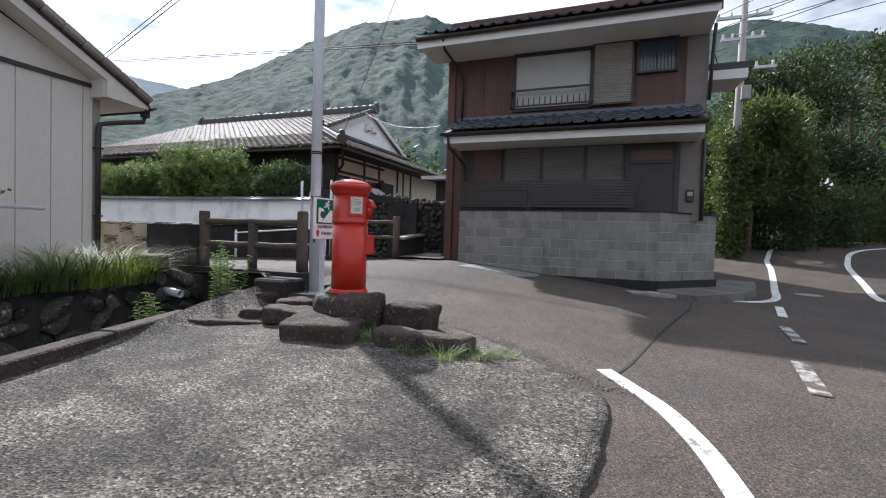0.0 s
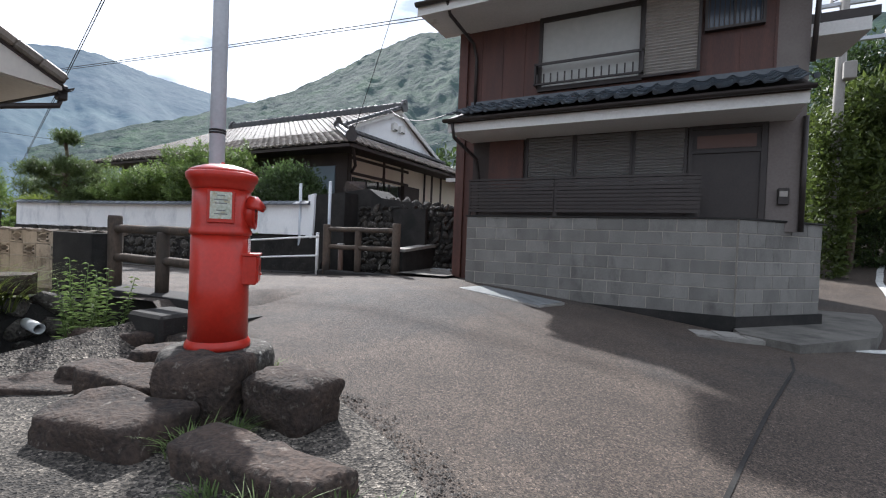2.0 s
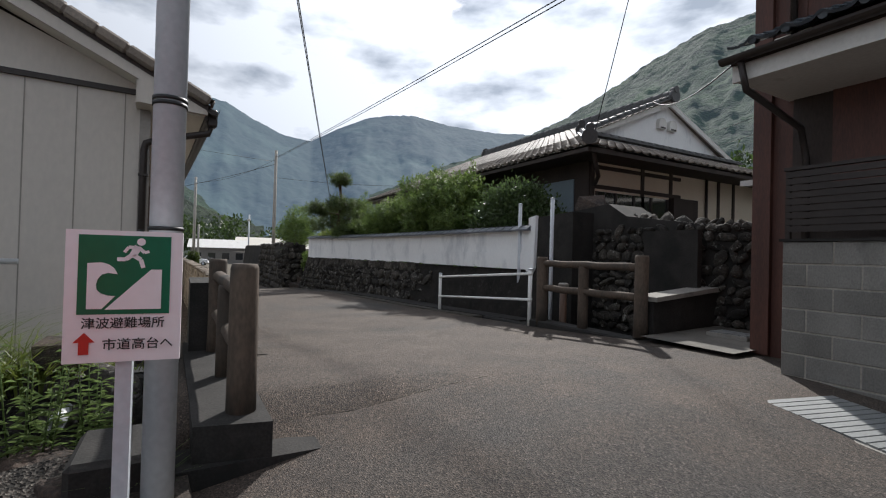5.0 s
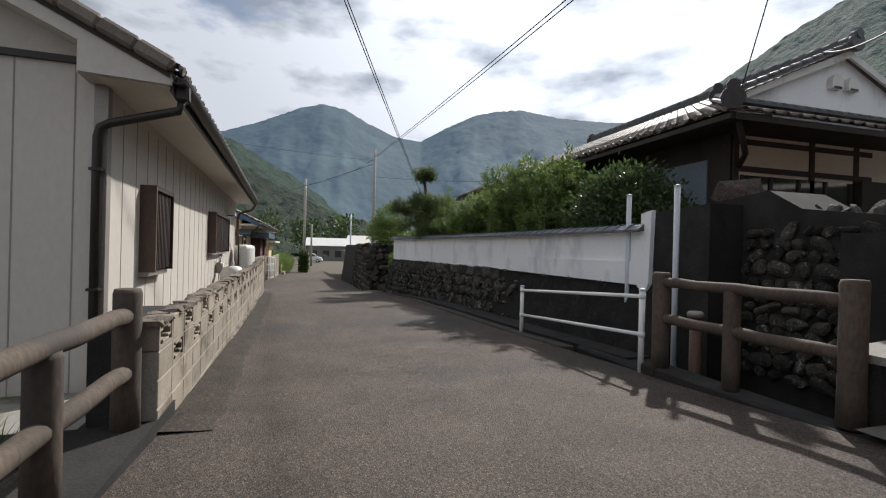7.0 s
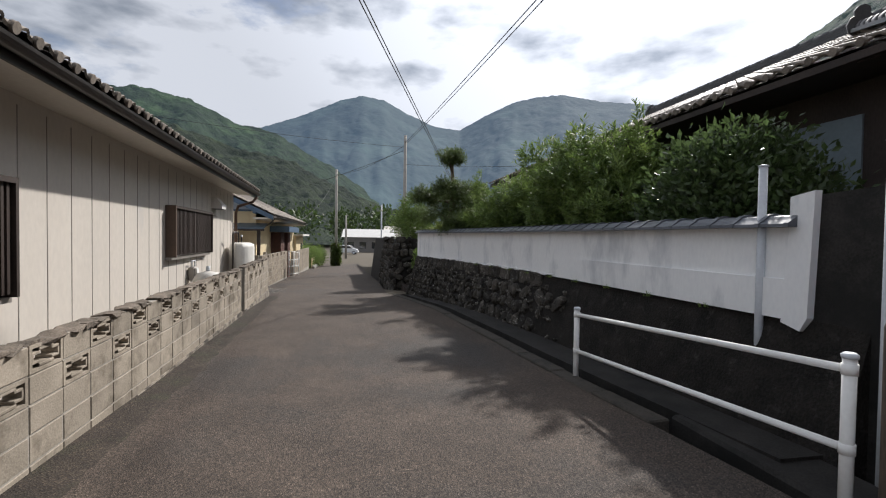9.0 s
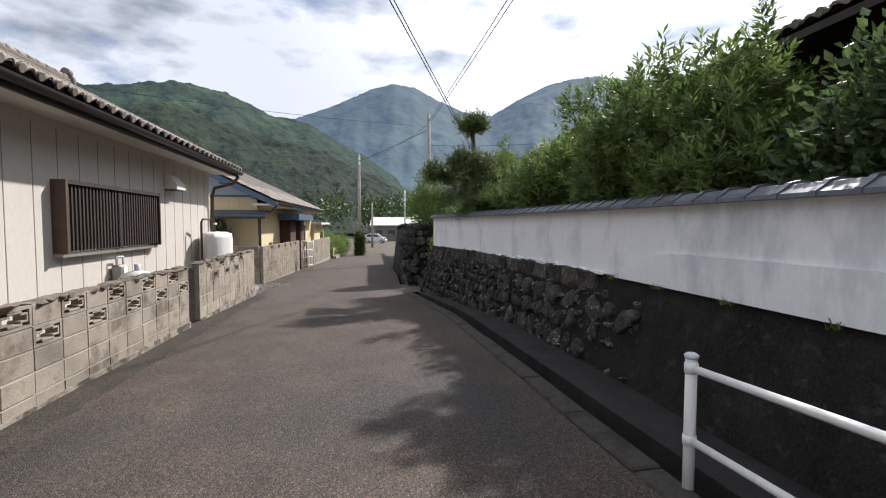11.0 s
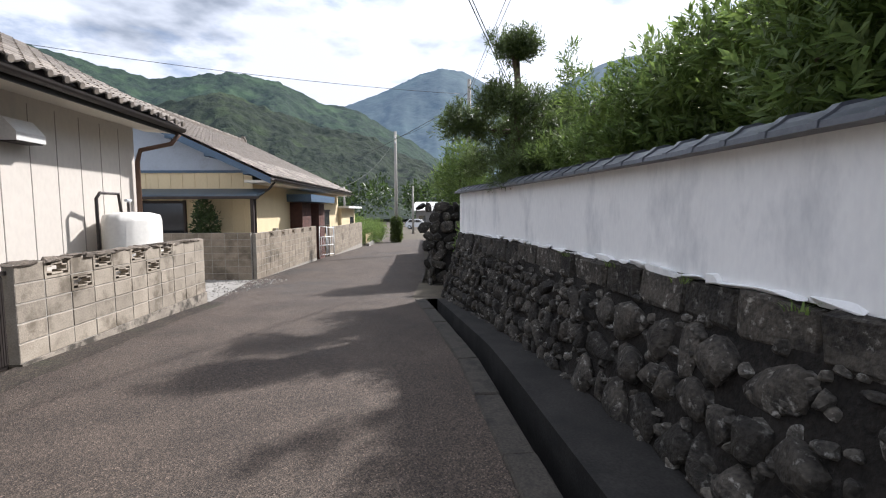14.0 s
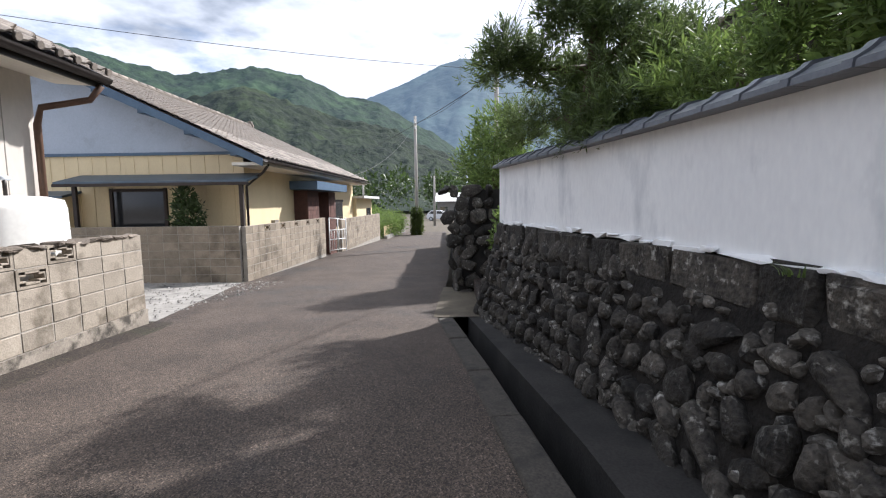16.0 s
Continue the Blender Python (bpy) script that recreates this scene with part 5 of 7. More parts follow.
    for z in (4.12, 3.62):
        part("timber_beam", B(X1 + 0.03, X1 + 0.055, 14.5, 18.0, z, z + 0.1), M_DKWOOD, h)
    w = part("window", B(X1 + 0.03, X1 + 0.06, 14.6, 17.4, 2.2, 3.55), M_GLASS, h)
    for i in range(5):
        y = 14.6 + 0.7 * i
        part("window_frame", B(X1 + 0.06, X1 + 0.09, y - 0.03, y + 0.03, 2.2, 3.55), M_DKMETAL, w)
    part("window_sill", B(X1 + 0.03, X1 + 0.12, 14.5, 17.5, 2.1, 2.2), M_DKWOOD, w)
    part("shutter_case", B(X1 + 0.03, X1 + 0.2, 17.5, 18.6, 2.0, 3.6), M_DKWOOD, h)
    part("front_panel", B(-11.6, -10.4, Y0 - 0.03, Y0, 1.3, 3.9), M_BLUEDOOR, h, "grey-blue door panel")
    part("corner_brace", tube(bmesh.new(), [(X1 + 0.1, Y0 + 0.1, 3.7), (X1 + 0.4, Y0 - 0.1, 3.85), (xe - 0.15, Y0 - 0.6, 4.3)], 0.05), M_DKWOOD, h)
    part("downpipe", R((X1 + 0.08, 19.2, 1.3), (X1 + 0.08, 19.2, 4.3), 0.04), M_DKMETAL, h)
    return h


M_CREAM = material("cream_plaster", (0.68, 0.6, 0.48), (0.6, 0.53, 0.42), 1.4, 25, 0.85, 0.1, stain=(0.45, 0.38, 0.28), stain_at=0.68)
M_TILEK = material("dark_ridge_tile", (0.1, 0.1, 0.1), (0.06, 0.06, 0.062), 4, 40, 0.5, 0.2, vary=0.2)
M_BLUEDOOR = material("grey_blue_panel", (0.2, 0.25, 0.28), (0.17, 0.21, 0.24), 2, 20, 0.6, 0.05)
old_house()


def side_shed():
    h = thing("shed", "low shed with pale flat roof behind the brown house", "shed")
    part("wall", B(-7.2, -4.6, 17.5, 20.5, 0.9, 3.6), M_DKWOOD, h)
    part("roof", P([(16.9, 3.75), (20.8, 4.1), (20.8, 4.0), (16.9, 3.62)], 'x', -7.6, -4.3), M_SOFFITG, h)


side_shed()


# ---- stream side: rubble wall, fences, pipes ----
def rubble():
    w = solo("wall_rubble", P([(-8.5, -0.4), (-4.7, -0.4), (-4.7, 2.25), (-5.6, 2.4), (-7.0, 2.6), (-7.4, 2.85), (-8.5, 2.75)], 'y', 12.3, 13.2), M_DARKCONC, "dark dry-stone rubble wall by the stream", "rubble wall", kind="structure")
    def pt(u, v):
        return V(u, 12.28, v), V(0, -1, 0.05).normalized()
    face_stones(w, pt, -7.7, -4.9, 0.6, 2.35, 0.19, 0.15, 21, S_DARK, 0.15, 270)
    face_stones(w, lambda u, v: (V(u, 12.6, 2.62 - 0.12 * (u + 7.5)), V(0, -1, 0.6).normalized()), -7.4, -4.9, 0, 0.3, 0.2, 0.2, 22, S_DARK, 0.18, 30)
    o = part("gate_stone", rock(random.Random(8), 0.75, 0.55, 0.42, 16), M_STONED, w)
    o.location = (-8.0, 12.55, 2.92)
    solo("wall_stream_end", P([(-8.84, -0.4), (-7.75, -0.4), (-7.75, 2.7), (-8.84, 2.64)], 'y', 11.775, 12.32), M_DARKCONC, "dark rendered wall end by the stream", "wall", kind="structure")
    g = solo("wall_gate", P([(10.9, 0.3), (13.0, 0.3), (13.0, 1.5), (12.3, 1.42), (10.9, 1.3)], 'x', -5.6, -5.38), M_DARKCONC, "low dark concrete wall along the path", "low wall", kind="structure")
    part("coping", P([(10.88, 1.3), (12.3, 1.42), (13.0, 1.5), (13.0, 1.56), (12.3, 1.48), (10.88, 1.36)], 'x', -5.66, -5.32), M_CONC, g)
    solo("wall_dark_panel", B(-6.4, -5.5, 12.0, 12.1, 0.3, 2.3), M_DARKCONC, "dark concrete panel beside the iron gate", "wall panel", kind="structure")
    t = thing("iron_gate", "dark iron railing gate across the path", "gate")
    for i in range(11):
        x = -5.45 + i * 0.12
        b_ = part("bar", R((x, 12.6, 0.95), (x, 12.6, 2.1), 0.012, 6), M_DKMETAL, t)
        part("knob", R((x, 12.6, 2.1), (x, 12.6, 2.16), 0.026, 6), M_DKMETAL, b_)
    for z in (1.1, 2.0):
        part("rail", B(-5.5, -4.2, 12.58, 12.62, z, z + 0.04), M_DKMETAL, t)


rubble()


def log_fence(name, posts, rails, label):
    """A bridge fence of log-shaped concrete. posts: (x, y, base, top, radius)."""
    f_ = thing(name, label, "fence", group="bridge fences")
    for x, y, b, t, r in posts:
        bm = bmesh.new()
        lathe(bm, [(r * 1.02, 0), (r, 0.3), (r * 0.98, t - b - 0.03), (r * 0.88, t - b)], 14, (x, y, b))
        for v_ in bm.verts:
            n = noise.noise(v_.co * 5)
            v_.co.x += 0.008 * n
            v_.co.y += 0.008 * n
        part("post", bm, M_LOG, f_)
    for (xa, ya, xb, yb), zs in rails:
        for z in zs:
            k = 8
            pts = [(xa + (xb - xa) * i / k, ya + (yb - ya) * i / k, z + 0.006 * math.sin(i * 2.1)) for i in range(k + 1)]
            part("rail", tube(bmesh.new(), pts, 0.055, 12), M_LOG, f_)
    return f_


log_fence("log_fence", [(-4.57, 5.87, 0.8, 1.75, 0.088), (-5.52, 5.85, 0.8, 1.55, 0.075), (-6.55, 5.84, 0.8, 1.74, 0.085)], [((-4.57, 5.87, -6.55, 5.84), (1.57, 1.2))], "brown log-shaped concrete fence on the bridge edge")
log_fence("log_fence", [(-7.38, 10.75, 0.72, 1.85, 0.09), (-6.5, 10.78, 0.74, 1.72, 0.075), (-5.5, 10.8, 0.82, 1.9, 0.09)], [((-7.38, 10.75, -5.5, 10.8), (1.74, 1.34))], "brown log-shaped concrete fence over the stream")
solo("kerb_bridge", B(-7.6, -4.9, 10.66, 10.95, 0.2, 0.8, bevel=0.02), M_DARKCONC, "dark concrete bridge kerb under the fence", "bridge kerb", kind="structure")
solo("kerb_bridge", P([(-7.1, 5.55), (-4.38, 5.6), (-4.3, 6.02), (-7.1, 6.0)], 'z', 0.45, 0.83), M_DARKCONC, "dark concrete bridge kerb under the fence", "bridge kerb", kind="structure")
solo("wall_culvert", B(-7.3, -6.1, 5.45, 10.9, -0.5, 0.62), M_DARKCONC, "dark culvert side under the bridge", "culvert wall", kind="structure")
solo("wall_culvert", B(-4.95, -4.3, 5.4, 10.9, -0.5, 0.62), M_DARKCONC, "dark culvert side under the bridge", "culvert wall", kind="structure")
solo("abutment_block", B(-4.75, -4.2, 5.05, 5.5, 0.2, 0.78, bevel=0.03), M_DARKCONC, "dark stone block at the bridge end", "stone block")


def white_rail():
    r = thing("guard_rail", "white painted pipe guard rail at the lane edge", "guard rail")
    A, B_ = (-7.6, 10.68), (-10.75, 10.68)
    for (x, y), b, t in ((A, 0.68, 1.62), (B_, 0.45, 1.4)):
        p = part("post", R((x, y, b), (x, y, t), 0.034, 14), M_WHITE, r)
        part("cap", lathe(bmesh.new(), [(0.04, 0), (0.042, 0.02), (0.026, 0.032)], 12, (x, y, t)), M_STEEL, p)
        for k in (0.06, 0.5):
            part("clamp", R((x, y, t - k - 0.03), (x, y, t - k + 0.03), 0.04, 12), M_WHITE, p)
    for k in (0.06, 0.5):
        part("rail", R((*A, 1.62 - k), (*B_, 1.4 - k), 0.023, 12), M_WHITE, r)


white_rail()
for x, y, b, t in ((-9.2, 11.7, 0.6, 2.94), (-8.0, 11.5, 0.3, 2.93)):
    p = thing("steel_post", "upright galvanised steel pipe by the stream", "post", (x, y, 0), group="steel pipes by the stream")
    part("shaft", R((0, 0, b), (0, 0, t), 0.036, 14), M_STEEL, p)
    part("cap", lathe(bmesh.new(), [(0.044, 0), (0.044, 0.01), (0.02, 0.02)], 14, (0, 0, t)), M_STEEL, p)
    part("footing", B(-0.16, 0.16, -0.16, 0.16, -0.4, b, bevel=0.02), M_DARKCONC, p)
v = thing("standpipe", "short rusty standpipe with a pale lid", "standpipe", (-7.3, 11.15, 0.0))
part("pipe", R((0, 0, -0.3), (0, 0, 1.35), 0.06, 12), M_COPPER, v)
part("lid", lathe(bmesh.new(), [(0.085, 0), (0.09, 0.05), (0.07, 0.07)], 14, (0, 0, 1.35)), M_SHUTTER, v)
solo("bridge_slab", B(-9.4, -7.6, 10.95, 11.5, 0.3, 0.62, bevel=0.03), M_DARKCONC, "dark concrete slab over the ditch", "slab", kind="structure")


# ---- post box, sign and pole ----
def post_box():
    t = thing("post_box", "red cylindrical pillar post box with domed cap", "post box", (-3.03, 4.78, 0.725), 0)
    part("body", lathe(bmesh.new(), [(0.205, 0.05), (0.203, 0.4), (0.202, 0.83)], 40), M_RED, t)
    part("plinth", lathe(bmesh.new(), [(0.222, 0), (0.227, 0.015), (0.224, 0.04), (0.214, 0.05), (0.21, 0.06), (0.204, 0.066)], 40), M_RED, t)
    part("neck", lathe(bmesh.new(), [(0.202, 0.83), (0.213, 0.835), (0.215, 0.86), (0.205, 0.875), (0.2, 0.9), (0.2, 1.16)], 40), M_RED, t)
    part("cornice", lathe(bmesh.new(), [(0.2, 1.16), (0.212, 1.17), (0.215, 1.185), (0.222, 1.195), (0.226, 1.215), (0.238, 1.225), (0.247, 1.25), (0.247, 1.272), (0.236, 1.285)], 40), M_RED, t)
    cap = part("cap", lathe(bmesh.new(), [(0.236, 1.283), (0.222, 1.3), (0.18, 1.322), (0.11, 1.342), (0.04, 1.352), (0.01, 1.353)], 40), M_RED, t)
    part("knob", lathe(bmesh.new(), [(0.014, 1.35), (0.014, 1.366), (0.006, 1.37)], 10), M_RED, cap)
    # notice frame faces the apron
    a0 = math.atan2(-2.9, 2.2) + 0.25
    fr = part("notice_frame", B(0.185, 0.212, -0.092, 0.092, 0.915, 1.15, bevel=0.006), M_RED, t)
    fr.matrix_local = pose(0, 0, 0, 0, 0, math.degrees(a0))
    nt = part("notice", B(0.212, 0.215, -0.07, 0.07, 0.945, 1.135), M_PAPER, fr, "weathered white paper notice")
    for i, (w, z) in enumerate(((0.05, 1.105), (0.09, 1.075), (0.08, 1.05), (0.06, 1.0), (0.085, 0.975))):
        part("text_bar", B(0.215, 0.2158, -w / 2, w / 2, z, z + 0.008), M_INKF, nt)
    # posting slot with hood, facing the lane
    a1 = math.degrees(a0) + 83
    m = pose(0, 0, 0, 0, 0, a1)
    disc = part("slot_disc", R((0.16, 0, 1.0), (0.232, 0, 1.0), 0.115, 28), M_RED, t)
    disc.matrix_local = m
    part("rim", lathe_ring(0.232, 0.115, 1.0), M_RED, disc)
    hood = bmesh.new()
    n = 14
    rows = []
    for k, (rr, xx) in enumerate(((0.12, 0.18), (0.126, 0.25), (0.116, 0.31))):
        rows.append([hood.verts.new((xx - 0.03 * (1 - math.sin(math.pi * i / n)) * (k == 2), rr * math.cos(math.pi * i / n), 1.03 - 0.012 * (k == 2) + rr * 0.9 * math.sin(math.pi * i / n) * (1, 0.85, 0.32)[k])) for i in range(n + 1)])
    for a, b in zip(rows, rows[1:]):
        for i in range(n):
            q = hood.faces.new((a[i], a[i + 1], b[i + 1], b[i]))
            q.smooth = True
    ho = part("hood", hood, M_RED, disc)
    ho.modifiers.new("thick", 'SOLIDIFY').thickness = 0.012
    part("slot", B(0.225, 0.236, -0.075, 0.075, 1.015, 1.04), M_BLACK, disc)
    cu = bpy.data.curves.new("raised_lettering", 'FONT')
    cu.body, cu.size, cu.align_x, cu.extrude = "POST", 0.042, 'CENTER', 0.003
    cu.materials.append(M_RED)
    o = new("raised_lettering", cu)
    o.parent = disc
    o.matrix_local = pose(0.233, 0, 0.93, 90, 0, 90)
    lab = part("collection_label", curved_plate(0.2025, 0.2055, -0.42, 0.42, 0.708, 0.81), M_WHITE, t, "white printed collection label")
    lab.matrix_local = pose(0, 0, 0, 0, 0, a1 + 8)
    for i in range(6):
        part("text_bar", curved_plate(0.2056, 0.206, -0.4, 0.38 - 0.1 * (i % 3), 0.708 + i * 0.0165, 0.7115 + i * 0.0165), M_INKF, lab)
    for i in range(4):
        a = -0.4 + 0.26 * i
        part("table_rule", curved_plate(0.2056, 0.206, a, a + 0.006, 0.706, 0.79), M_INKF, lab)
    bx = part("collection_box", B(0.12, 0.265, -0.115, 0.115, 0.47, 0.685, bevel=0.008), M_RED, t)
    bx.matrix_local = m
    part("box_roof", P([(-0.125, 0.685), (0.125, 0.685), (0.125, 0.7), (-0.125, 0.7)], 'x', 0.12, 0.28), M_RED, bx)
    d = part("box_door", B(0.265, 0.275, -0.1, 0.1, 0.485, 0.665, bevel=0.004), M_RED, bx)
    part("keyhole", B(0.275, 0.279, -0.06, -0.04, 0.575, 0.61), M_BLACK, d)
    part("pull", B(0.275, 0.288, 0.0, 0.05, 0.535, 0.55), M_RED, d)
    return t


def curved_plate(r0, r1, a0, a1, z0, z1, n=12):
    """A thin plate bent round an upright cylinder."""
    bm = bmesh.new()
    rows = []
    for i in range(n + 1):
        a = a0 + (a1 - a0) * i / n
        rows.append([bm.verts.new((r * math.cos(a), r * math.sin(a), z)) for r, z in ((r0, z0), (r1, z0), (r1, z1), (r0, z1))])
    for p, q in zip(rows, rows[1:]):
        for k in range(4):
            bm.faces.new((p[k], p[(k + 1) % 4], q[(k + 1) % 4], q[k]))
    bm.faces.new(rows[0][::-1])
    bm.faces.new(rows[-1])
    bmesh.ops.recalc_face_normals(bm, faces=bm.faces)
    return bm


def lathe_ring(x, r, z):
    bm = bmesh.new()
    n = 28
    tube_pts = [(x, r * math.cos(2 * math.pi * i / n), z + r * math.sin(2 * math.pi * i / n)) for i in range(n)]
    rings = []
    for i, p in enumerate(tube_pts):
        a = 2 * math.pi * i / n
        o = Vector((0, math.cos(a), math.sin(a)))
        rings.append([bm.verts.new(Vector(p) + o * 0.008 * math.cos(b) + Vector((1, 0, 0)) * 0.008 * math.sin(b)) for b in (0, 1.57, 3.14, 4.71)])
    for i in range(n):
        a, b = rings[i], rings[(i + 1) % n]
        for k in range(4):
            bm.faces.new((a[k], a[(k + 1) % 4], b[(k + 1) % 4], b[k]))
    return bm


M_INKF = material("faded_ink", (0.2, 0.2, 0.2), (0.16, 0.16, 0.16), 5, 50, 0.7, 0.0)
post_box()


def sign():
    t = thing("evacuation_sign", "white and green tsunami evacuation sign on a steel post", "sign", (-3.77, 5.315, 0.485), 83)
    # local x to the reader's right, -y towards the reader
    part("post", B(-0.03, 0.03, 0.02, 0.06, 0.0, 1.4), M_STEEL, t)
    f_ = part("footing", B(-0.16, 0.16, -0.12, 0.18, -0.1, 0.145, bevel=0.03), M_CONC, t)
    board = part("board", B(-0.21, 0.21, 0.0, 0.015, 0.87, 1.42), M_SIGNW, t)
    part("green_panel", B(-0.165, 0.165, -0.004, 0.0, 1.07, 1.4), M_GREEN, board)
    # hill slope and wave
    part("slope", P([(-0.068, 1.09), (0.134, 1.09), (0.134, 1.258), (0.094, 1.258)], 'y', -0.008, -0.004), M_SIGNW, board)
    wave = [(-0.132, 1.093), (-0.079, 1.093), (-0.033, 1.146), (-0.06, 1.148), (-0.084, 1.157), (-0.098, 1.172), (-0.101, 1.195), (-0.095, 1.218), (-0.083, 1.235), (-0.06, 1.243), (-0.026, 1.237), (-0.04, 1.263), (-0.06, 1.279), (-0.085, 1.286), (-0.132, 1.283)]
    part("wave", P(wave, 'y', -0.008, -0.004), M_SIGNW, board)
    run = bmesh.new()
    rod(run, (0.055, -0.008, 1.375), (0.055, -0.004, 1.375), 0.016, 12)
    for a, b, r in (((0.045, 1.355), (0.025, 1.315), 0.014), ((0.025, 1.32), (0.055, 1.3), 0.009), ((0.055, 1.3), (0.065, 1.265), 0.008), ((0.022, 1.318), (0.0, 1.3), 0.009), ((0.0, 1.3), (-0.03, 1.3), 0.008), ((0.045, 1.352), (0.068, 1.33), 0.007), ((0.068, 1.33), (0.085, 1.335), 0.006), ((0.04, 1.35), (0.01, 1.352), 0.007), ((0.01, 1.352), (-0.005, 1.33), 0.006)):
        d = Vector((b[0] - a[0], b[1] - a[1]))
        s = Vector((-d.y, d.x)).normalized() * r
        prism(run, [(a[0] + s.x, a[1] + s.y), (a[0] - s.x, a[1] - s.y), (b[0] - s.x, b[1] - s.y), (b[0] + s.x, b[1] + s.y)], 'y', -0.008, -0.0045)
    part("pictogram", run, M_SIGNW, board)
    part("arrow", P([(-0.155, 0.905), (-0.12, 0.905), (-0.12, 0.955), (-0.1, 0.955), (-0.1375, 0.995), (-0.175, 0.955), (-0.155, 0.955)], 'y', -0.004, 0.0), M_ARROW, board)
    for text, x, z, size in (("津波避難場所", 0.0, 1.015, 0.05), ("市道高台へ", 0.055, 0.925, 0.052)):
        cu = bpy.data.curves.new("lettering", 'FONT')
        cu.body, cu.size, cu.align_x, cu.extrude = text, size, 'CENTER', 0.0008
        cu.offset = 0.0004
        cu.materials.append(M_INK)
        o = new("lettering", cu)
        o.parent = board
        o.matrix_local = pose(x, -0.003, z, 90, 0, 0)
    return t


sign()


def steel_pole():
    p = thing("steel_pole", "tall grey galvanised steel pole with black bands", "pole", (-4.03, 5.45, 0.4))
    part("shaft", R((0, 0, 0), (0, 0, 8.4), 0.071, 24), M_STEEL, p)
    for z in (2.12, 2.145, 1.52):
        part("band", R((0, 0, z), (0, 0, z + 0.018), 0.077, 20), M_BLACK, p)
    part("cable_loop", tube(bmesh.new(), [(0.05, -0.09, 0.9), (0.09, -0.1, 1.1), (0.1, -0.12, 1.25), (0.05, -0.11, 1.4), (0.03, -0.1, 1.52)], 0.012), M_BLACK, p)


steel_pole()


def slab(rng, sx, sy, sz):
    """A roughly squared, weathered field stone."""
    bm = bmesh.new()
    bmesh.ops.create_cube(bm, size=2.0)
    bmesh.ops.subdivide_edges(bm, edges=bm.edges[:], cuts=9, use_grid_fill=True)
    o = Vector((rng.uniform(-40, 40), rng.uniform(-40, 40), rng.uniform(-40, 40)))
    warp = {(a, b, c): Vector((rng.uniform(-0.26, 0.12), rng.uniform(-0.26, 0.12), rng.uniform(-0.16, 0.06))) for a in (-1, 1) for b in (-1, 1) for c in (-1, 1)}
    for v_ in bm.verts:
        u = v_.co.copy()
        w = Vector((0, 0, 0))
        for (a, b, c), d in warp.items():
            w += Vector((a * d.x, b * d.y, c * d.z)) * (1 + a * u.x) * (1 + b * u.y) * (1 + c * u.z) / 8
        m = max(abs(u.x), abs(u.y), abs(u.z))
        r = (abs(u.x) ** 9 + abs(u.y) ** 9 + abs(u.z) ** 9) ** (1 / 9)
        q = (u * (m / r) + w) * 0.5
        q = Vector((q.x * sx, q.y * sy, q.z * sz))
        d = Vector((q.x / sx, q.y / sy, q.z / sz)).normalized()
        f = 0.035 * noise.noise(q * 4 + o) + 0.022 * noise.noise(q * 10 + o) + 0.012 * noise.noise(q * 24 + o)
        v_.co = q + d * f * (sz / 0.3) ** 0.5
    for f_ in bm.faces:
        f_.smooth = True
    return bm


def pole_pad():
    """Sloped earth and concrete hump round the feet of the pole and the sign."""
    bm = bmesh.new()
    lo = [(-4.36, 5.0), (-3.35, 4.95), (-2.95, 5.3), (-3.2, 5.85), (-4.36, 5.62)]
    hi = [(-4.34, 5.12), (-3.5, 5.12), (-3.4, 5.35), (-3.62, 5.6), (-4.34, 5.58)]
    a = [bm.verts.new((x, y, 0.36)) for x, y in lo]
    b = [bm.verts.new((x, y, 0.6)) for x, y in hi]
    bm.faces.new(b)
    for i in range(5):
        bm.faces.new((a[i], a[(i + 1) % 5], b[(i + 1) % 5], b[i]))
    bmesh.ops.subdivide_edges(bm, edges=bm.edges[:], cuts=5, use_grid_fill=True)
    for v_ in bm.verts:
        if v_.co.z > 0.37:
            v_.co.z += 0.02 * noise.noise(v_.co * 5)
    bmesh.ops.recalc_face_normals(bm, faces=bm.faces)
    return solo("ground_pole_pad", bm, M_DIRT, "dark earth hump round the pole foot", "ground", kind="structure", smooth=True)


pole_pad()


def near_rocks():
    rng = random.Random(17)
    spec = [(-2.82, 3.98, 0.56, 0.8, 0.52, 0.26, 14), (-1.72, 4.07, 0.52, 0.95, 0.34, 0.25, 3), (-2.68, 4.4, 0.78, 0.54, 0.3, 0.46, 24), (-2.1, 4.66, 0.7, 0.56, 0.42, 0.36, -6),
            (-3.5, 4.4, 0.56, 0.8, 0.42, 0.2, 12), (-4.3, 4.05, 0.44, 1.1, 0.4, 0.18, 38), (-3.95, 4.52, 0.5, 0.8, 0.34, 0.12, 30), (-4.75, 4.95, 0.6, 0.9, 0.36, 0.22, 35), (-3.85, 4.9, 0.58, 0.65, 0.3, 0.16, 48)]
    for x, y, z, sx, sy, sz, r in spec:
        o = solo("rock", slab(rng, sx, sy, sz), M_STONED, "dark volcanic rock slab set round the post box", "rock", group="rocks round the post box")
        o.matrix_world = pose(x, y, z - sz * 0.47, rng.uniform(-4, 4), rng.uniform(-4, 4), r)


near_rocks()


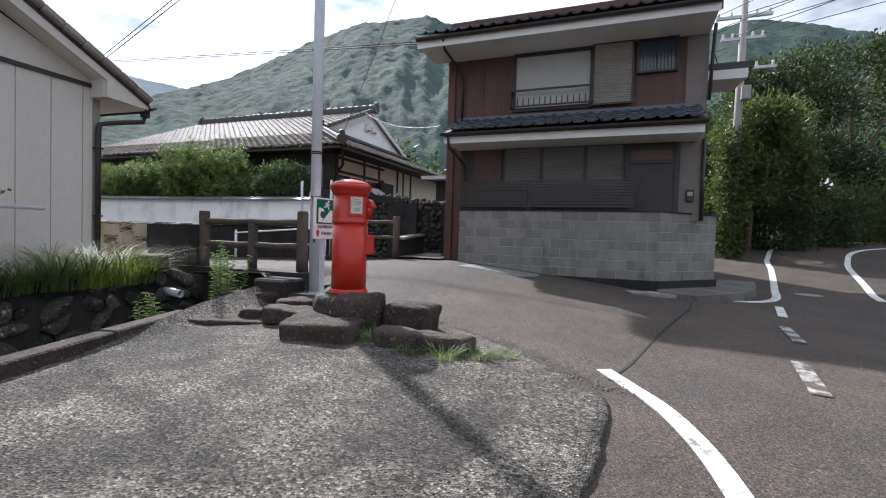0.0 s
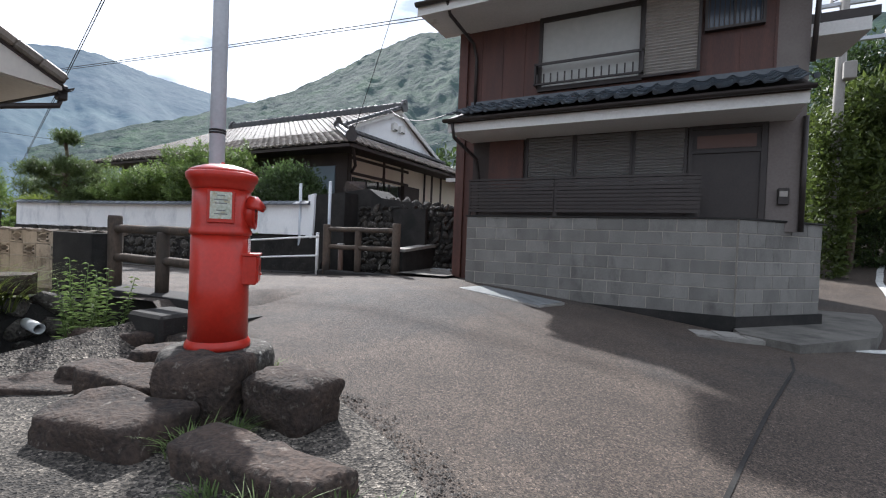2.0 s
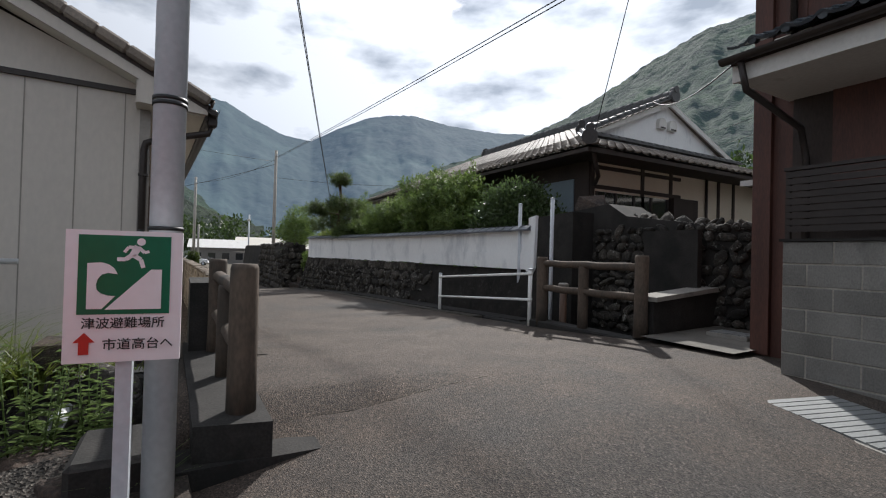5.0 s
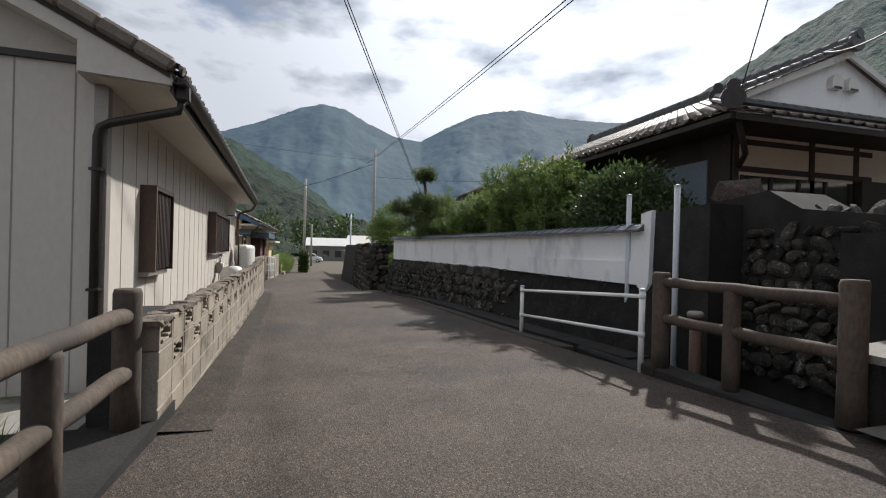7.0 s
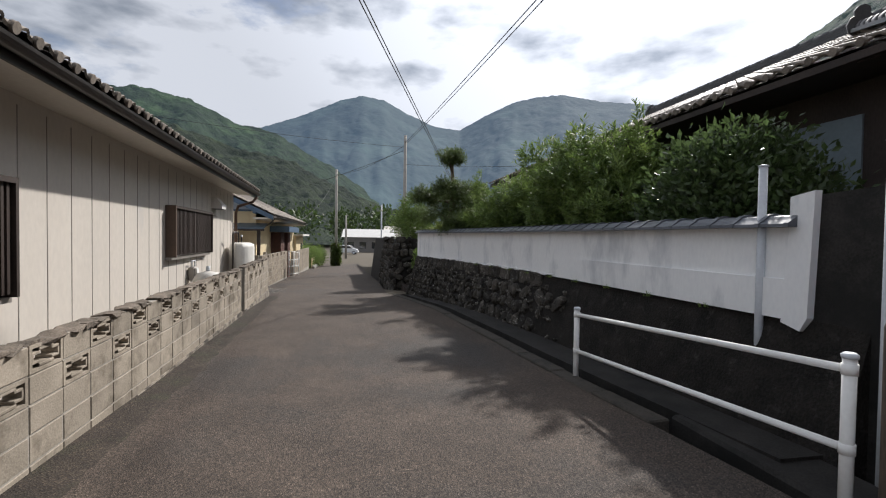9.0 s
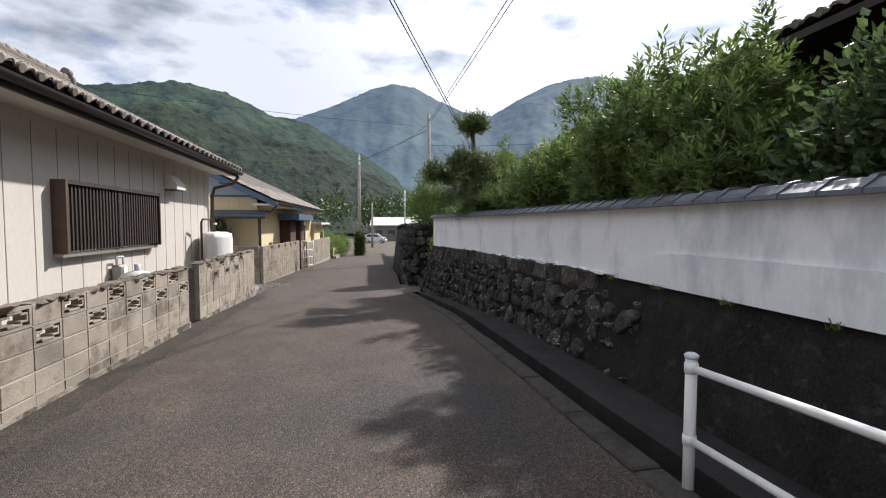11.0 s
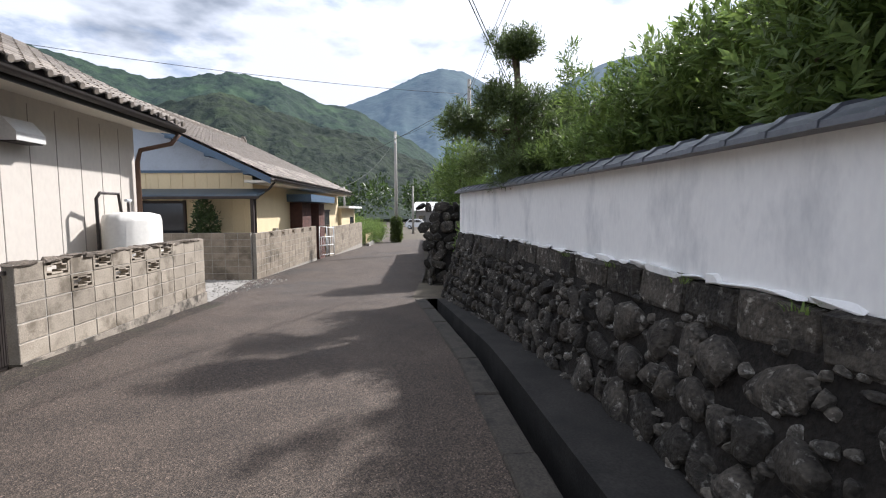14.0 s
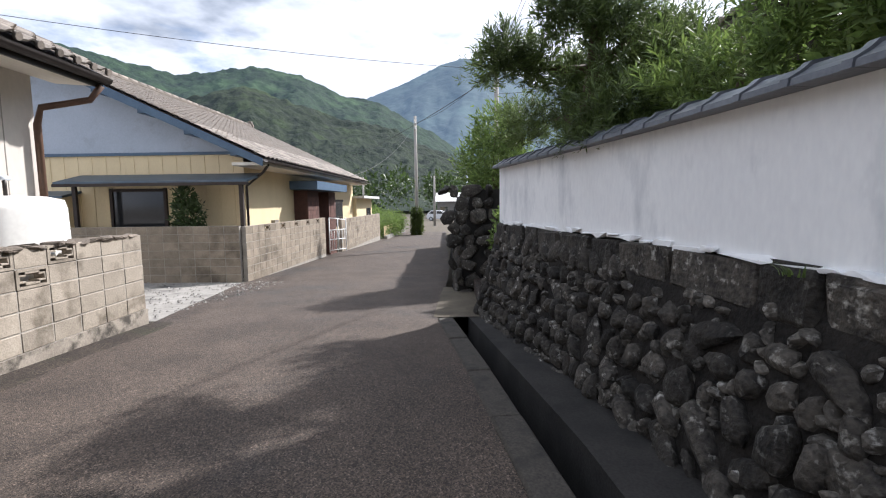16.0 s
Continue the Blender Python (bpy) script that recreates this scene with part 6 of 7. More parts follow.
def box_base():
    """Rough round footing stone under the post box."""
    bm = lathe(bmesh.new(), [(0.4, 0.0), (0.4, 0.2), (0.385, 0.27), (0.36, 0.295), (0.2, 0.3)], 28)
    bmesh.ops.subdivide_edges(bm, edges=[e_ for e_ in bm.edges if e_.calc_length() > 0.09], cuts=2, use_grid_fill=True)
    for v_ in bm.verts:
        if v_.co.z < 0.29:
            k = 1 + 0.035 * noise.noise(v_.co * 4) + 0.02 * noise.noise(v_.co * 13)
            v_.co.x, v_.co.y = v_.co.x * k, v_.co.y * k
    o = solo("base_stone", bm, M_STONE, "rough dark footing stone under the red post box", "base stone")
    o.matrix_world = pose(-3.03, 4.78, 0.425)


box_base()


# ---- stone bank across the channel ----
def bank():
    bm = bmesh.new()
    rows = []
    for i in range(31):
        y = -10 + 15.6 * i / 30
        rows.append([bm.verts.new(c) for c in ((-5.85, y, -0.5), (-6.15, y, 0.72), (-6.9, y, 0.72), (-6.9, y, -0.5))])
    for a, b in zip(rows, rows[1:]):
        for k in range(3):
            bm.faces.new((a[k], b[k], b[k + 1], a[k + 1]))
    bmesh.ops.recalc_face_normals(bm, faces=bm.faces)
    w = solo("wall_bank", bm, M_DARKCONC, "dark dry-stone bank of the open channel", "stone bank", kind="structure")
    def pt(u, v):
        return V(-5.85 - 0.3 * (v + 0.5) / 1.22, u, v), V(1, 0, 0.25).normalized()
    face_stones(w, pt, 0.5, 5.3, -0.3, 0.75, 0.3, 0.17, 31, stone_shapes(10, 9, M_STONE), 0.2, 160)
    o = part("cap_stone", rock(random.Random(5), 0.6, 0.5, 0.28, 18), M_STONED, w)
    o.location = (-6.3, 4.7, 0.95)
    for (x, y, z) in ((-5.75, 4.75, 0.52), (-5.6, 4.9, 0.05)):
        p = thing("drain_pipe", "short pale plastic drain pipe in the bank", "pipe")
        bm = bmesh.new()
        rod(bm, (x - 0.3, y, z + 0.03), (x, y, z), 0.055, 16, cap=False)
        o = part("pipe", bm, M_PVCPIPE, p)
        o.modifiers.new("thick", 'SOLIDIFY').thickness = 0.008


M_PVCPIPE = material("grey_plastic_pipe", (0.55, 0.56, 0.56), (0.48, 0.49, 0.49), 3, 20, 0.4, 0.0)
bank()
hp = thing("horizontal_pipe", "long pale horizontal pipe by the white wall", "pipe")
part("pipe", R((-7.6, 4.08, 1.66), (-7.2, -4, 1.72), 0.03, 12), M_PVCPIPE, hp)
part("support", R((-7.45, 1.0, 0.6), (-7.45, 1.0, 1.67), 0.025, 10), M_STEEL, hp)


# ---- drain grates and covers ----
def grate(name, x, y, z, w, d, rz, label, bars=10, mat=None, tilt=(0, 0)):
    g = thing(name, label, "drain cover", (x, y, z))
    g.matrix_world = pose(x, y, z, tilt[0], tilt[1], rz)
    part("frame", B(-w / 2, w / 2, -d / 2, d / 2, -0.06, 0.0), M_CONC, g)
    n = bars
    for i in range(n):
        a = -w / 2 + 0.02 + (w - 0.04) * i / n
        part("bar", B(a, a + (w - 0.04) / n * 0.8, -d / 2 + 0.03, d / 2 - 0.03, 0.0, 0.012), mat or M_GRATE, g)


M_GRATE = material("grey_grating", (0.3, 0.31, 0.31), (0.22, 0.23, 0.23), 3, 60, 0.5, 0.2, metal=0.4)
grate("drain_grate", -2.45, 9.45, level(-2.45, 9.45) + 0.012, 1.55, 0.75, -14, "long grey steel drain grate in the asphalt", 22, tilt=(0, 4))
grate("drain_grate", 0.55, 9.75, 0.47, 0.95, 0.5, 18, "grey concrete gutter cover at the corner", 3, M_CONC)
grate("path_cover", -4.75, 11.6, 0.945, 0.5, 0.35, 0, "small pale path drain cover", 6)
solo("pavement_corner", P([(0.62, 10.2), (0.68, 9.82), (1.24, 9.36), (2.3, 10.75), (2.75, 12.2), (3.1, 14.0), (1.9, 14.0), (1.92, 11.8), (0.66, 10.29)], 'z', 0.2, 0.5), M_ALLEY, "low dark concrete corner pavement below the blocks", "pavement", kind="structure")
mh = solo("manhole_cover", lathe(bmesh.new(), [(0.28, 0), (0.28, 0.012), (0.25, 0.016), (0.02, 0.016)], 24, (4.0, 13.2, level(4.0, 13.2) + 0.005)), M_GRATE, "round iron manhole cover in the road", "manhole")
# ---- cream house further along ----
def cream_house():
    h = thing("house", "cream and pale blue house with grey tile roof", "house")
    X1, X0, YF, YB = -28.0, -42.0, 3.76, -7.5
    part("wall", B(X0, X1, YB, YF, -0.6, 3.3), M_YELLOW, h)
    for i in range(26):
        y = YF - 0.3 - i * 0.4
        part("batten", B(X1, X1 + 0.015, y - 0.015, y + 0.015, 0, 3.3), M_YELLOW, h)
    yr, zr, ye, ze = -2.0, 6.25, 4.62, 3.12
    part("gable", P([(2 * yr - YF, 3.38), (YF, 3.38), (yr, zr - 0.3)], 'x', X0, X1 + 0.02), M_BLUEW, h, "pale blue plaster gable")
    part("ledge", B(X1, X1 + 0.06, YB, YF, 3.3, 3.38), M_BLUE, h)
    poly = [(ye, ze), (yr, zr), (2 * yr - ye, ze), (2 * yr - ye, ze - 0.1), (yr, zr - 0.12), (ye, ze - 0.1)]
    part("roof_deck", P(poly, 'x', X0, X1 + 0.75), M_DKWOOD, h)
    s = math.hypot(yr - ye, zr - ze)
    tile_roof(h, (X1 + 0.75, ye + 0.03, ze), (-1, 0, 0), (0, yr - ye, zr - ze), 14.75, s, M_TILE, 0.3, 0.3, 300)
    ridge_row(h, (X1 + 0.75, yr, zr), (X0, yr, zr), M_TILE, 0.1, 2, 0.5)
    part("barge_board", P([(ye, ze - 0.22), (ye, ze - 0.02), (yr, zr - 0.02), (yr, zr - 0.26)], 'x', X1 + 0.75, X1 + 0.79), M_BLUE, h)
    for k in (0.12, 0.3, 0.48, 0.66, 0.84):
        y, z = ye + (yr - ye) * k, ze + (zr - ze) * k - 0.3
        part("purlin_end", B(X1, X1 + 0.74, y - 0.08, y + 0.08, z, z + 0.16), M_BLUE, h)
    gutter(h, (X1 + 0.75, ye + 0.08, ze - 0.05), (X0, ye + 0.08, ze - 0.05), 0.06)
    part("soffit", B(X0, X1 + 0.7, YF, ye - 0.02, ze - 0.18, ze - 0.1), M_SOFFIT, h)
    part("downpipe", tube(bmesh.new(), [(X1 + 0.4, ye, ze - 0.15), (X1 + 0.3, ye - 0.2, ze - 0.35), (X1 + 0.05, YF + 0.08, ze - 0.7), (X1 + 0.05, YF + 0.08, 0)], 0.035), M_DKMETAL, h)
    # canopy and lower openings
    c = part("canopy", P([(X1, 2.78), (X1 + 0.95, 2.55), (X1 + 0.95, 2.49), (X1, 2.7)], 'y', -0.9, 4.25), M_BLUECAN, h, "blue-grey metal canopy roof")
    part("canopy_edge", B(X1 + 0.9, X1 + 0.97, -0.92, 4.27, 2.42, 2.5), M_DKWOOD, c)
    for y in (-0.4, 4.05):
        part("canopy_post", B(X1 + 0.82, X1 + 0.9, y - 0.05, y + 0.05, -0.4, 2.45), M_DKWOOD, c)
    part("low_roof", P([(X1, 2.35), (X1 + 0.7, 2.2), (X1 + 0.7, 2.14), (X1, 2.28)], 'y', -2.4, -0.9), M_BLUECAN, h)
    part("bay", B(X1, X1 + 0.6, -2.3, -0.95, -0.4, 2.2), M_YELLOW, h)
    w = part("window", B(X1, X1 + 0.04, 0.0, 1.5, 0.7, 2.3), M_GLASS, h)
    fr = bmesh.new()
    for a in ((-0.06, 0.02, 0.6, 2.4), (1.48, 1.56, 0.6, 2.4)):
        box(fr, X1, X1 + 0.08, a[0], a[1], a[2], a[3])
    box(fr, X1, X1 + 0.08, 0.02, 1.48, 2.3, 2.38)
    part("frame", fr, M_DKWOOD, w)
    # lane side
    part("porch_wall", B(-33.4, -32.0, YF, YF + 0.5, -0.5, 2.4), M_BRICKR, h, "dark brick porch wall")
    part("porch_wall", B(-36.0, -34.9, YF, YF + 0.5, -0.5, 2.4), M_BRICKR, h, "dark brick porch wall")
    rng = random.Random(2)
    for i in range(14):
        for x0, x1 in ((-33.4, -32.0), (-36.0, -34.9)):
            k = int((x1 - x0) / 0.23)
            for j in range(k):
                part("brick", B(x0 + j * 0.23 + 0.115 * (i % 2) * 0, x0 + j * 0.23 + 0.215, YF + 0.5, YF + 0.512, -0.2 + i * 0.17, -0.05 + i * 0.17), M_BRICKR, h)
    part("porch_beam", B(-36.2, -31.6, YF, YF + 1.0, 2.42, 2.72), M_BLUE, h)
    part("porch_door", B(-34.8, -33.5, YF, YF + 0.03, -0.4, 2.3), M_GLASS, h)
    lw = part("lane_window", B(-39.3, -37.8, YF, YF + 0.04, 0.8, 2.0), M_GLASS, h)
    part("frame", B(-39.4, -37.7, YF, YF + 0.06, 2.0, 2.1), M_DKWOOD, lw)
    part("meter", B(-30.1, -29.8, YF, YF + 0.12, 0.9, 1.4), M_SHUTTER, h)
    a = part("annex", B(-47.0, -42.0, YB + 3, YF + 0.2, -0.9, 2.2), M_YELLOW, h)
    part("annex_roof", B(-47.3, -41.9, YB + 3, YF + 0.7, 2.2, 2.34), M_SOFFITG, a)
    part("annex_window", B(-46.4, -45.0, YF + 0.2, YF + 0.24, 0.6, 1.6), M_GLASS, a)


M_BLUECAN = material("blue_grey_sheet", (0.1, 0.14, 0.18), (0.075, 0.105, 0.14), 2, 20, 0.45, 0.05, metal=0.2)
cream_house()


def cream_walls():
    s = lambda i: -0.1
    block_wall("wall_yard_side", (-26.9, 4.1), (-26.9, -3.5), s, 7, "brown weathered block wall across the gravel yard", M_BLOCKY, height=0.21)
    scr = [(i, 6) for i in range(2, 17, 3)]
    block_wall("wall_yard_lane", (-33.9, 4.24), (-26.9, 4.1), lambda i: -0.12, 7, "brown weathered block wall along the lane", M_BLOCKY, height=0.21, screens=scr)
    block_wall("wall_yard_lane", (-47.5, 4.3), (-36.6, 4.25), lambda i: -0.35, 7, "brown weathered block wall along the lane", M_BLOCKY, height=0.22)
    g = thing("gate", "white painted metal gate leaf standing ajar", "gate", (-34.3, 4.4, -0.15), -25)
    for x in (-1.1, -0.55, 0):
        part("upright", R((x, 0, 0), (x, 0, 1.45), 0.025, 8), M_WHITE, g)
    for z in (0.1, 0.55, 0.95, 1.35):
        part("rail", R((-1.1, 0, z), (0, 0, z + (0.12 if z > 1.2 else 0)), 0.02, 8), M_WHITE, g)
    for i in range(6):
        part("bar", R((-1.0 + i * 0.17, 0, 0.1), (-1.0 + i * 0.17, 0, 0.95), 0.01, 6), M_WHITE, g)
    bm = bmesh.new()
    rng = random.Random(6)
    for i in range(900):
        x, y = rng.uniform(-26.7, -21.2), rng.uniform(0, 5.3)
        r = rng.uniform(0.015, 0.04)
        p = V(x, y, lerp_table(LANE, x) + 0.005)
        vs = [bm.verts.new(p + V(r * math.cos(a), r * math.sin(a), 0)) for a in (0.2, 1.8, 3.3, 4.9)] + [bm.verts.new(p + V(0, 0, r * 0.8))]
        for k in range(4):
            bm.faces.new((vs[k], vs[(k + 1) % 4], vs[4]))
    solo("gravel", bm, M_CONC, "pale loose gravel in the yard", "gravel", kind="stuff")


cream_walls()


# ---- plants ----
def leaf_mesh(name, clumps, count, size, seed, aspect=0.45, droop=0.0, shell=0.6):
    """Leaves scattered through ellipsoid clumps (x, y, z, rx, ry, rz); each leaf is a folded blade."""
    rng = np.random.default_rng(seed)
    c = np.array(clumps, float)
    vol = c[:, 3] * c[:, 4] * c[:, 5]
    pick = rng.choice(len(c), count, p=vol / vol.sum())
    d = rng.normal(size=(count, 3))
    d /= np.linalg.norm(d, axis=1)[:, None]
    r = shell + (1 - shell) * rng.random(count) ** 0.7
    r *= 1 + 0.16 * rng.normal(size=count)
    pos = c[pick, :3] + d * r[:, None] * c[pick, 3:]
    ax = d * 0.6 + rng.normal(size=(count, 3)) * 0.7 + np.array([0, 0, 0.35 - droop])
    ax /= np.linalg.norm(ax, axis=1)[:, None]
    sd = np.cross(ax, rng.normal(size=(count, 3)))
    sd /= np.linalg.norm(sd, axis=1)[:, None]
    s = size * rng.uniform(0.6, 1.3, count)[:, None]
    nrm = np.cross(ax, sd)
    tip, base = pos + ax * s, pos
    l = pos + ax * s * 0.45 + sd * s * aspect / 2 + nrm * s * 0.07
    rr = pos + ax * s * 0.45 - sd * s * aspect / 2 + nrm * s * 0.07
    vs = np.stack([base, l, tip, rr], 1).reshape(-1, 3)
    i = np.arange(count) * 4
    fs = np.concatenate([np.stack([i, i + 1, i + 2], 1), np.stack([i, i + 2, i + 3], 1)])
    me = bpy.data.meshes.new(name)
    me.from_pydata(vs.tolist(), [], fs.tolist())
    return me


def rosette_mesh(name, clumps, shoots, per, size, seed, aspect=0.2, shell=0.55):
    """Shoots through ellipsoid clumps, each tipped with a whorl of narrow leaves."""
    rng = np.random.default_rng(seed)
    c = np.array(clumps, float)
    vol = (c[:, 3] * c[:, 4] * c[:, 5]) ** 0.8
    pick = rng.choice(len(c), shoots, p=vol / vol.sum())
    d = rng.normal(size=(shoots, 3))
    d /= np.linalg.norm(d, axis=1)[:, None]
    r = shell + (1 - shell) * rng.random(shoots) ** 0.6
    tip = c[pick, :3] + d * (r * (1 + 0.1 * rng.normal(size=shoots)))[:, None] * c[pick, 3:]
    shoot = d * 0.8 + np.array([0, 0, 0.7]) + rng.normal(size=(shoots, 3)) * 0.25
    shoot /= np.linalg.norm(shoot, axis=1)[:, None]
    n = shoots * per
    tip, shoot = np.repeat(tip, per, 0), np.repeat(shoot, per, 0)
    scale = np.repeat(size * rng.uniform(0.65, 1.35, shoots), per)
    k = np.tile(np.arange(per) / per, shoots)
    side = np.cross(shoot, rng.normal(size=(n, 3)))
    side /= np.linalg.norm(side, axis=1)[:, None]
    ax = shoot * (0.25 + 0.8 * k)[:, None] + side * 0.85
    ax /= np.linalg.norm(ax, axis=1)[:, None]
    pos = tip + shoot * ((k - 0.8) * scale * 1.5)[:, None]
    sd = np.cross(ax, shoot)
    sd /= np.linalg.norm(sd, axis=1)[:, None] + 1e-6
    s = (scale * rng.uniform(0.8, 1.15, n))[:, None]
    drop = np.array([0, 0, -0.06])
    vs = np.stack([pos, pos + ax * s * 0.5 + sd * s * aspect / 2, pos + (ax + drop) * s, pos + ax * s * 0.5 - sd * s * aspect / 2], 1).reshape(-1, 3)
    i = np.arange(n) * 4
    fs = np.concatenate([np.stack([i, i + 1, i + 2], 1), np.stack([i, i + 2, i + 3], 1)])
    me = bpy.data.meshes.new(name)
    me.from_pydata(vs.tolist(), [], fs.tolist())
    return me


def leaves(name, me, mat, parent, label=""):
    me.materials.append(mat)
    o = new(name, me)
    o.parent = parent
    return tagged(o, label)


def limbs(parent, base, tips, r0, mat, seed, name="limb"):
    rng = random.Random(seed)
    base = Vector(base)
    for t in tips:
        t = Vector(t)
        pts, rs = [], []
        n = 7
        off = V(rng.uniform(-0.2, 0.2), rng.uniform(-0.2, 0.2), rng.uniform(-0.1, 0.25)) * (t - base).length * 0.4
        for i in range(n + 1):
            k = i / n
            pts.append(base.lerp(t, k) + off * math.sin(math.pi * k) + V(rng.uniform(-1, 1), rng.uniform(-1, 1), 0) * 0.02)
            rs.append(r0 * (1 - 0.8 * k))
        part(name, tube(bmesh.new(), pts, rs, 7), mat, parent)


def hedge_clumps(x0, x1, yc, zlo, top, seed, step=0.5, ry=0.7):
    rng = random.Random(seed)
    out = []
    x = x0
    while x < x1:
        t = top(x) + rng.uniform(-0.25, 0.3)
        z = zlo
        while z < t:
            r = rng.uniform(0.4, 0.62)
            out.append((x + rng.uniform(-0.2, 0.2), yc + rng.uniform(-0.1 if z < 2.6 else -0.3, 0.3), min(z, t - 0.25), r, ry * rng.uniform(0.8, 1.2) * (0.6 if z < 2.6 else 1.0), r * 0.85))
            z += 0.55
        # upright shoots
        if rng.random() < 0.7:
            out.append((x, yc + rng.uniform(-0.4, 0.4), t + 0.15, 0.16, 0.16, 0.42))
        x += step
    return out


def hedge(name, x0, x1, yc, top, count, size, mat, seed, label, aspect=0.25):
    t = thing(name, label, "hedge", ((x0 + x1) / 2, yc, 1.3))
    cl = [(a - (x0 + x1) / 2, b - yc, c_ - 1.3, d, e, f_) for a, b, c_, d, e, f_ in hedge_clumps(x0, x1, yc, 1.75, top, seed)]
    leaves("foliage", rosette_mesh("foliage", cl, count // 13, 13, size, seed, aspect), mat, t)
    rng = random.Random(seed)
    n = max(2, int((x1 - x0) / 0.9))
    for i in range(n):
        x = x0 + (i + 0.5) * (x1 - x0) / n
        tp = top(x)
        part("trunk", tube(bmesh.new(), [(x - (x0 + x1) / 2, rng.uniform(-0.2, 0.2), -0.05), (x - (x0 + x1) / 2 + rng.uniform(-0.15, 0.15), 0, (tp - 1.3) * 0.5), (x - (x0 + x1) / 2 + rng.uniform(-0.3, 0.3), 0, (tp - 1.3) * 0.9)], [0.06, 0.045, 0.015], 7), M_BARK, t)
    return t


def hedge_top(x):
    return lerp_table([(-20.5, 2.85), (-18.8, 3.3), (-17, 3.65), (-15.5, 3.9), (-14, 4.0), (-12.2, 3.75)], x)


hedge("podocarpus_hedge", -18.0, -12.2, 12.45, hedge_top, 100000, 0.11, M_LEAF, 41, "tall green podocarpus hedge behind the garden wall", 0.26)
hedge("podocarpus_hedge", -20.6, -18.0, 11.75, hedge_top, 34000, 0.1, M_LEAF, 42, "lower green podocarpus hedge behind the garden wall", 0.16)
cam_bush = thing("camellia_bush", "round dark glossy camellia bush by the wall", "bush", (-10.9, 12.9, 1.3))
leaves("foliage", leaf_mesh("foliage", [(0, 0, 1.35, 1.1, 0.9, 0.95), (-0.6, 0.1, 1.05, 0.8, 0.8, 0.8), (0.6, 0, 1.1, 0.75, 0.8, 0.8), (0.1, 0, 1.85, 0.75, 0.7, 0.55)], 22000, 0.105, 43, 0.5, shell=0.75), M_LEAFD, cam_bush)
limbs(cam_bush, (0, 0, 0), [(0.4, 0, 1.4), (-0.5, 0.1, 1.3), (0, 0.2, 1.9)], 0.06, M_BARK, 3)


def garden_pine():
    t = thing("garden_pine", "cloud-pruned garden pine with a bent trunk", "tree", (-20.6, 11.2, 1.3))
    pts = [(0, 0, -0.05), (0.05, 0.05, 0.7), (-0.12, 0.0, 1.4), (0.1, 0.05, 2.1), (0.3, 0.0, 2.6), (0.12, 0.0, 3.05), (0.1, 0, 3.35)]
    part("trunk", tube(bmesh.new(), pts, [0.16, 0.14, 0.12, 0.1, 0.075, 0.055, 0.04], 10), M_BARK, t)
    pads = [(0.1, -0.15, 3.55, 0.62, 0.6, 0.33), (0.8, -0.2, 2.5, 0.7, 0.65, 0.34), (-0.75, 0.15, 2.35, 0.7, 0.65, 0.34), (0.1, 0.7, 2.5, 0.7, 0.65, 0.34), (-1.1, -0.2, 1.8, 0.95, 0.85, 0.45), (0.85, 0.4, 2.0, 1.0, 0.95, 0.48), (-0.1, -0.8, 2.25, 0.8, 0.65, 0.4), (1.35, 0.0, 1.35, 0.85, 0.75, 0.45), (-0.2, 0.5, 1.3, 1.0, 0.9, 0.5), (0.6, 1.1, 1.6, 0.9, 0.8, 0.5)]
    for i, p in enumerate(pads):
        rng = random.Random(i)
        cl = [(p[0] + rng.uniform(-0.55, 0.55) * p[3], p[1] + rng.uniform(-0.55, 0.55) * p[4], p[2] + rng.uniform(-0.1, 0.12), p[3] * 0.55, p[4] * 0.55, p[5] * 0.8) for _ in range(8)]
        leaves("needle_pad", rosette_mesh("needle_pad", cl, 620, 13, 0.09, 60 + i, 0.16, 0.3), M_PINE, t)
        k = min(range(len(pts)), key=lambda j: abs(pts[j][2] - p[2] + 0.35))
        part("branch", tube(bmesh.new(), [pts[k], ((pts[k][0] + p[0]) / 2, (pts[k][1] + p[1]) / 2, p[2] - 0.12), (p[0], p[1], p[2] - 0.05)], [0.055, 0.04, 0.02], 7), M_BARK, t)


M_PINE = material("pine_needle", (0.125, 0.17, 0.05), (0.055, 0.082, 0.026), 3, 30, 0.5, 0.0, leaf=True, island=0.4)
garden_pine()


def shrub(name, x, y, z, clumps, count, size, mat, seed, label, aspect=0.4, category="shrub", shell=0.5, droop=0.0):
    t = thing(name, label, category, (x, y, z))
    leaves("foliage", leaf_mesh("foliage", clumps, count, size, seed, aspect, droop, shell), mat, t)
    limbs(t, (0, 0, -0.05), [(c[0] * 0.8, c[1] * 0.8, c[2]) for c in clumps[:4]], 0.03, M_BARK, seed, "stem")
    return t


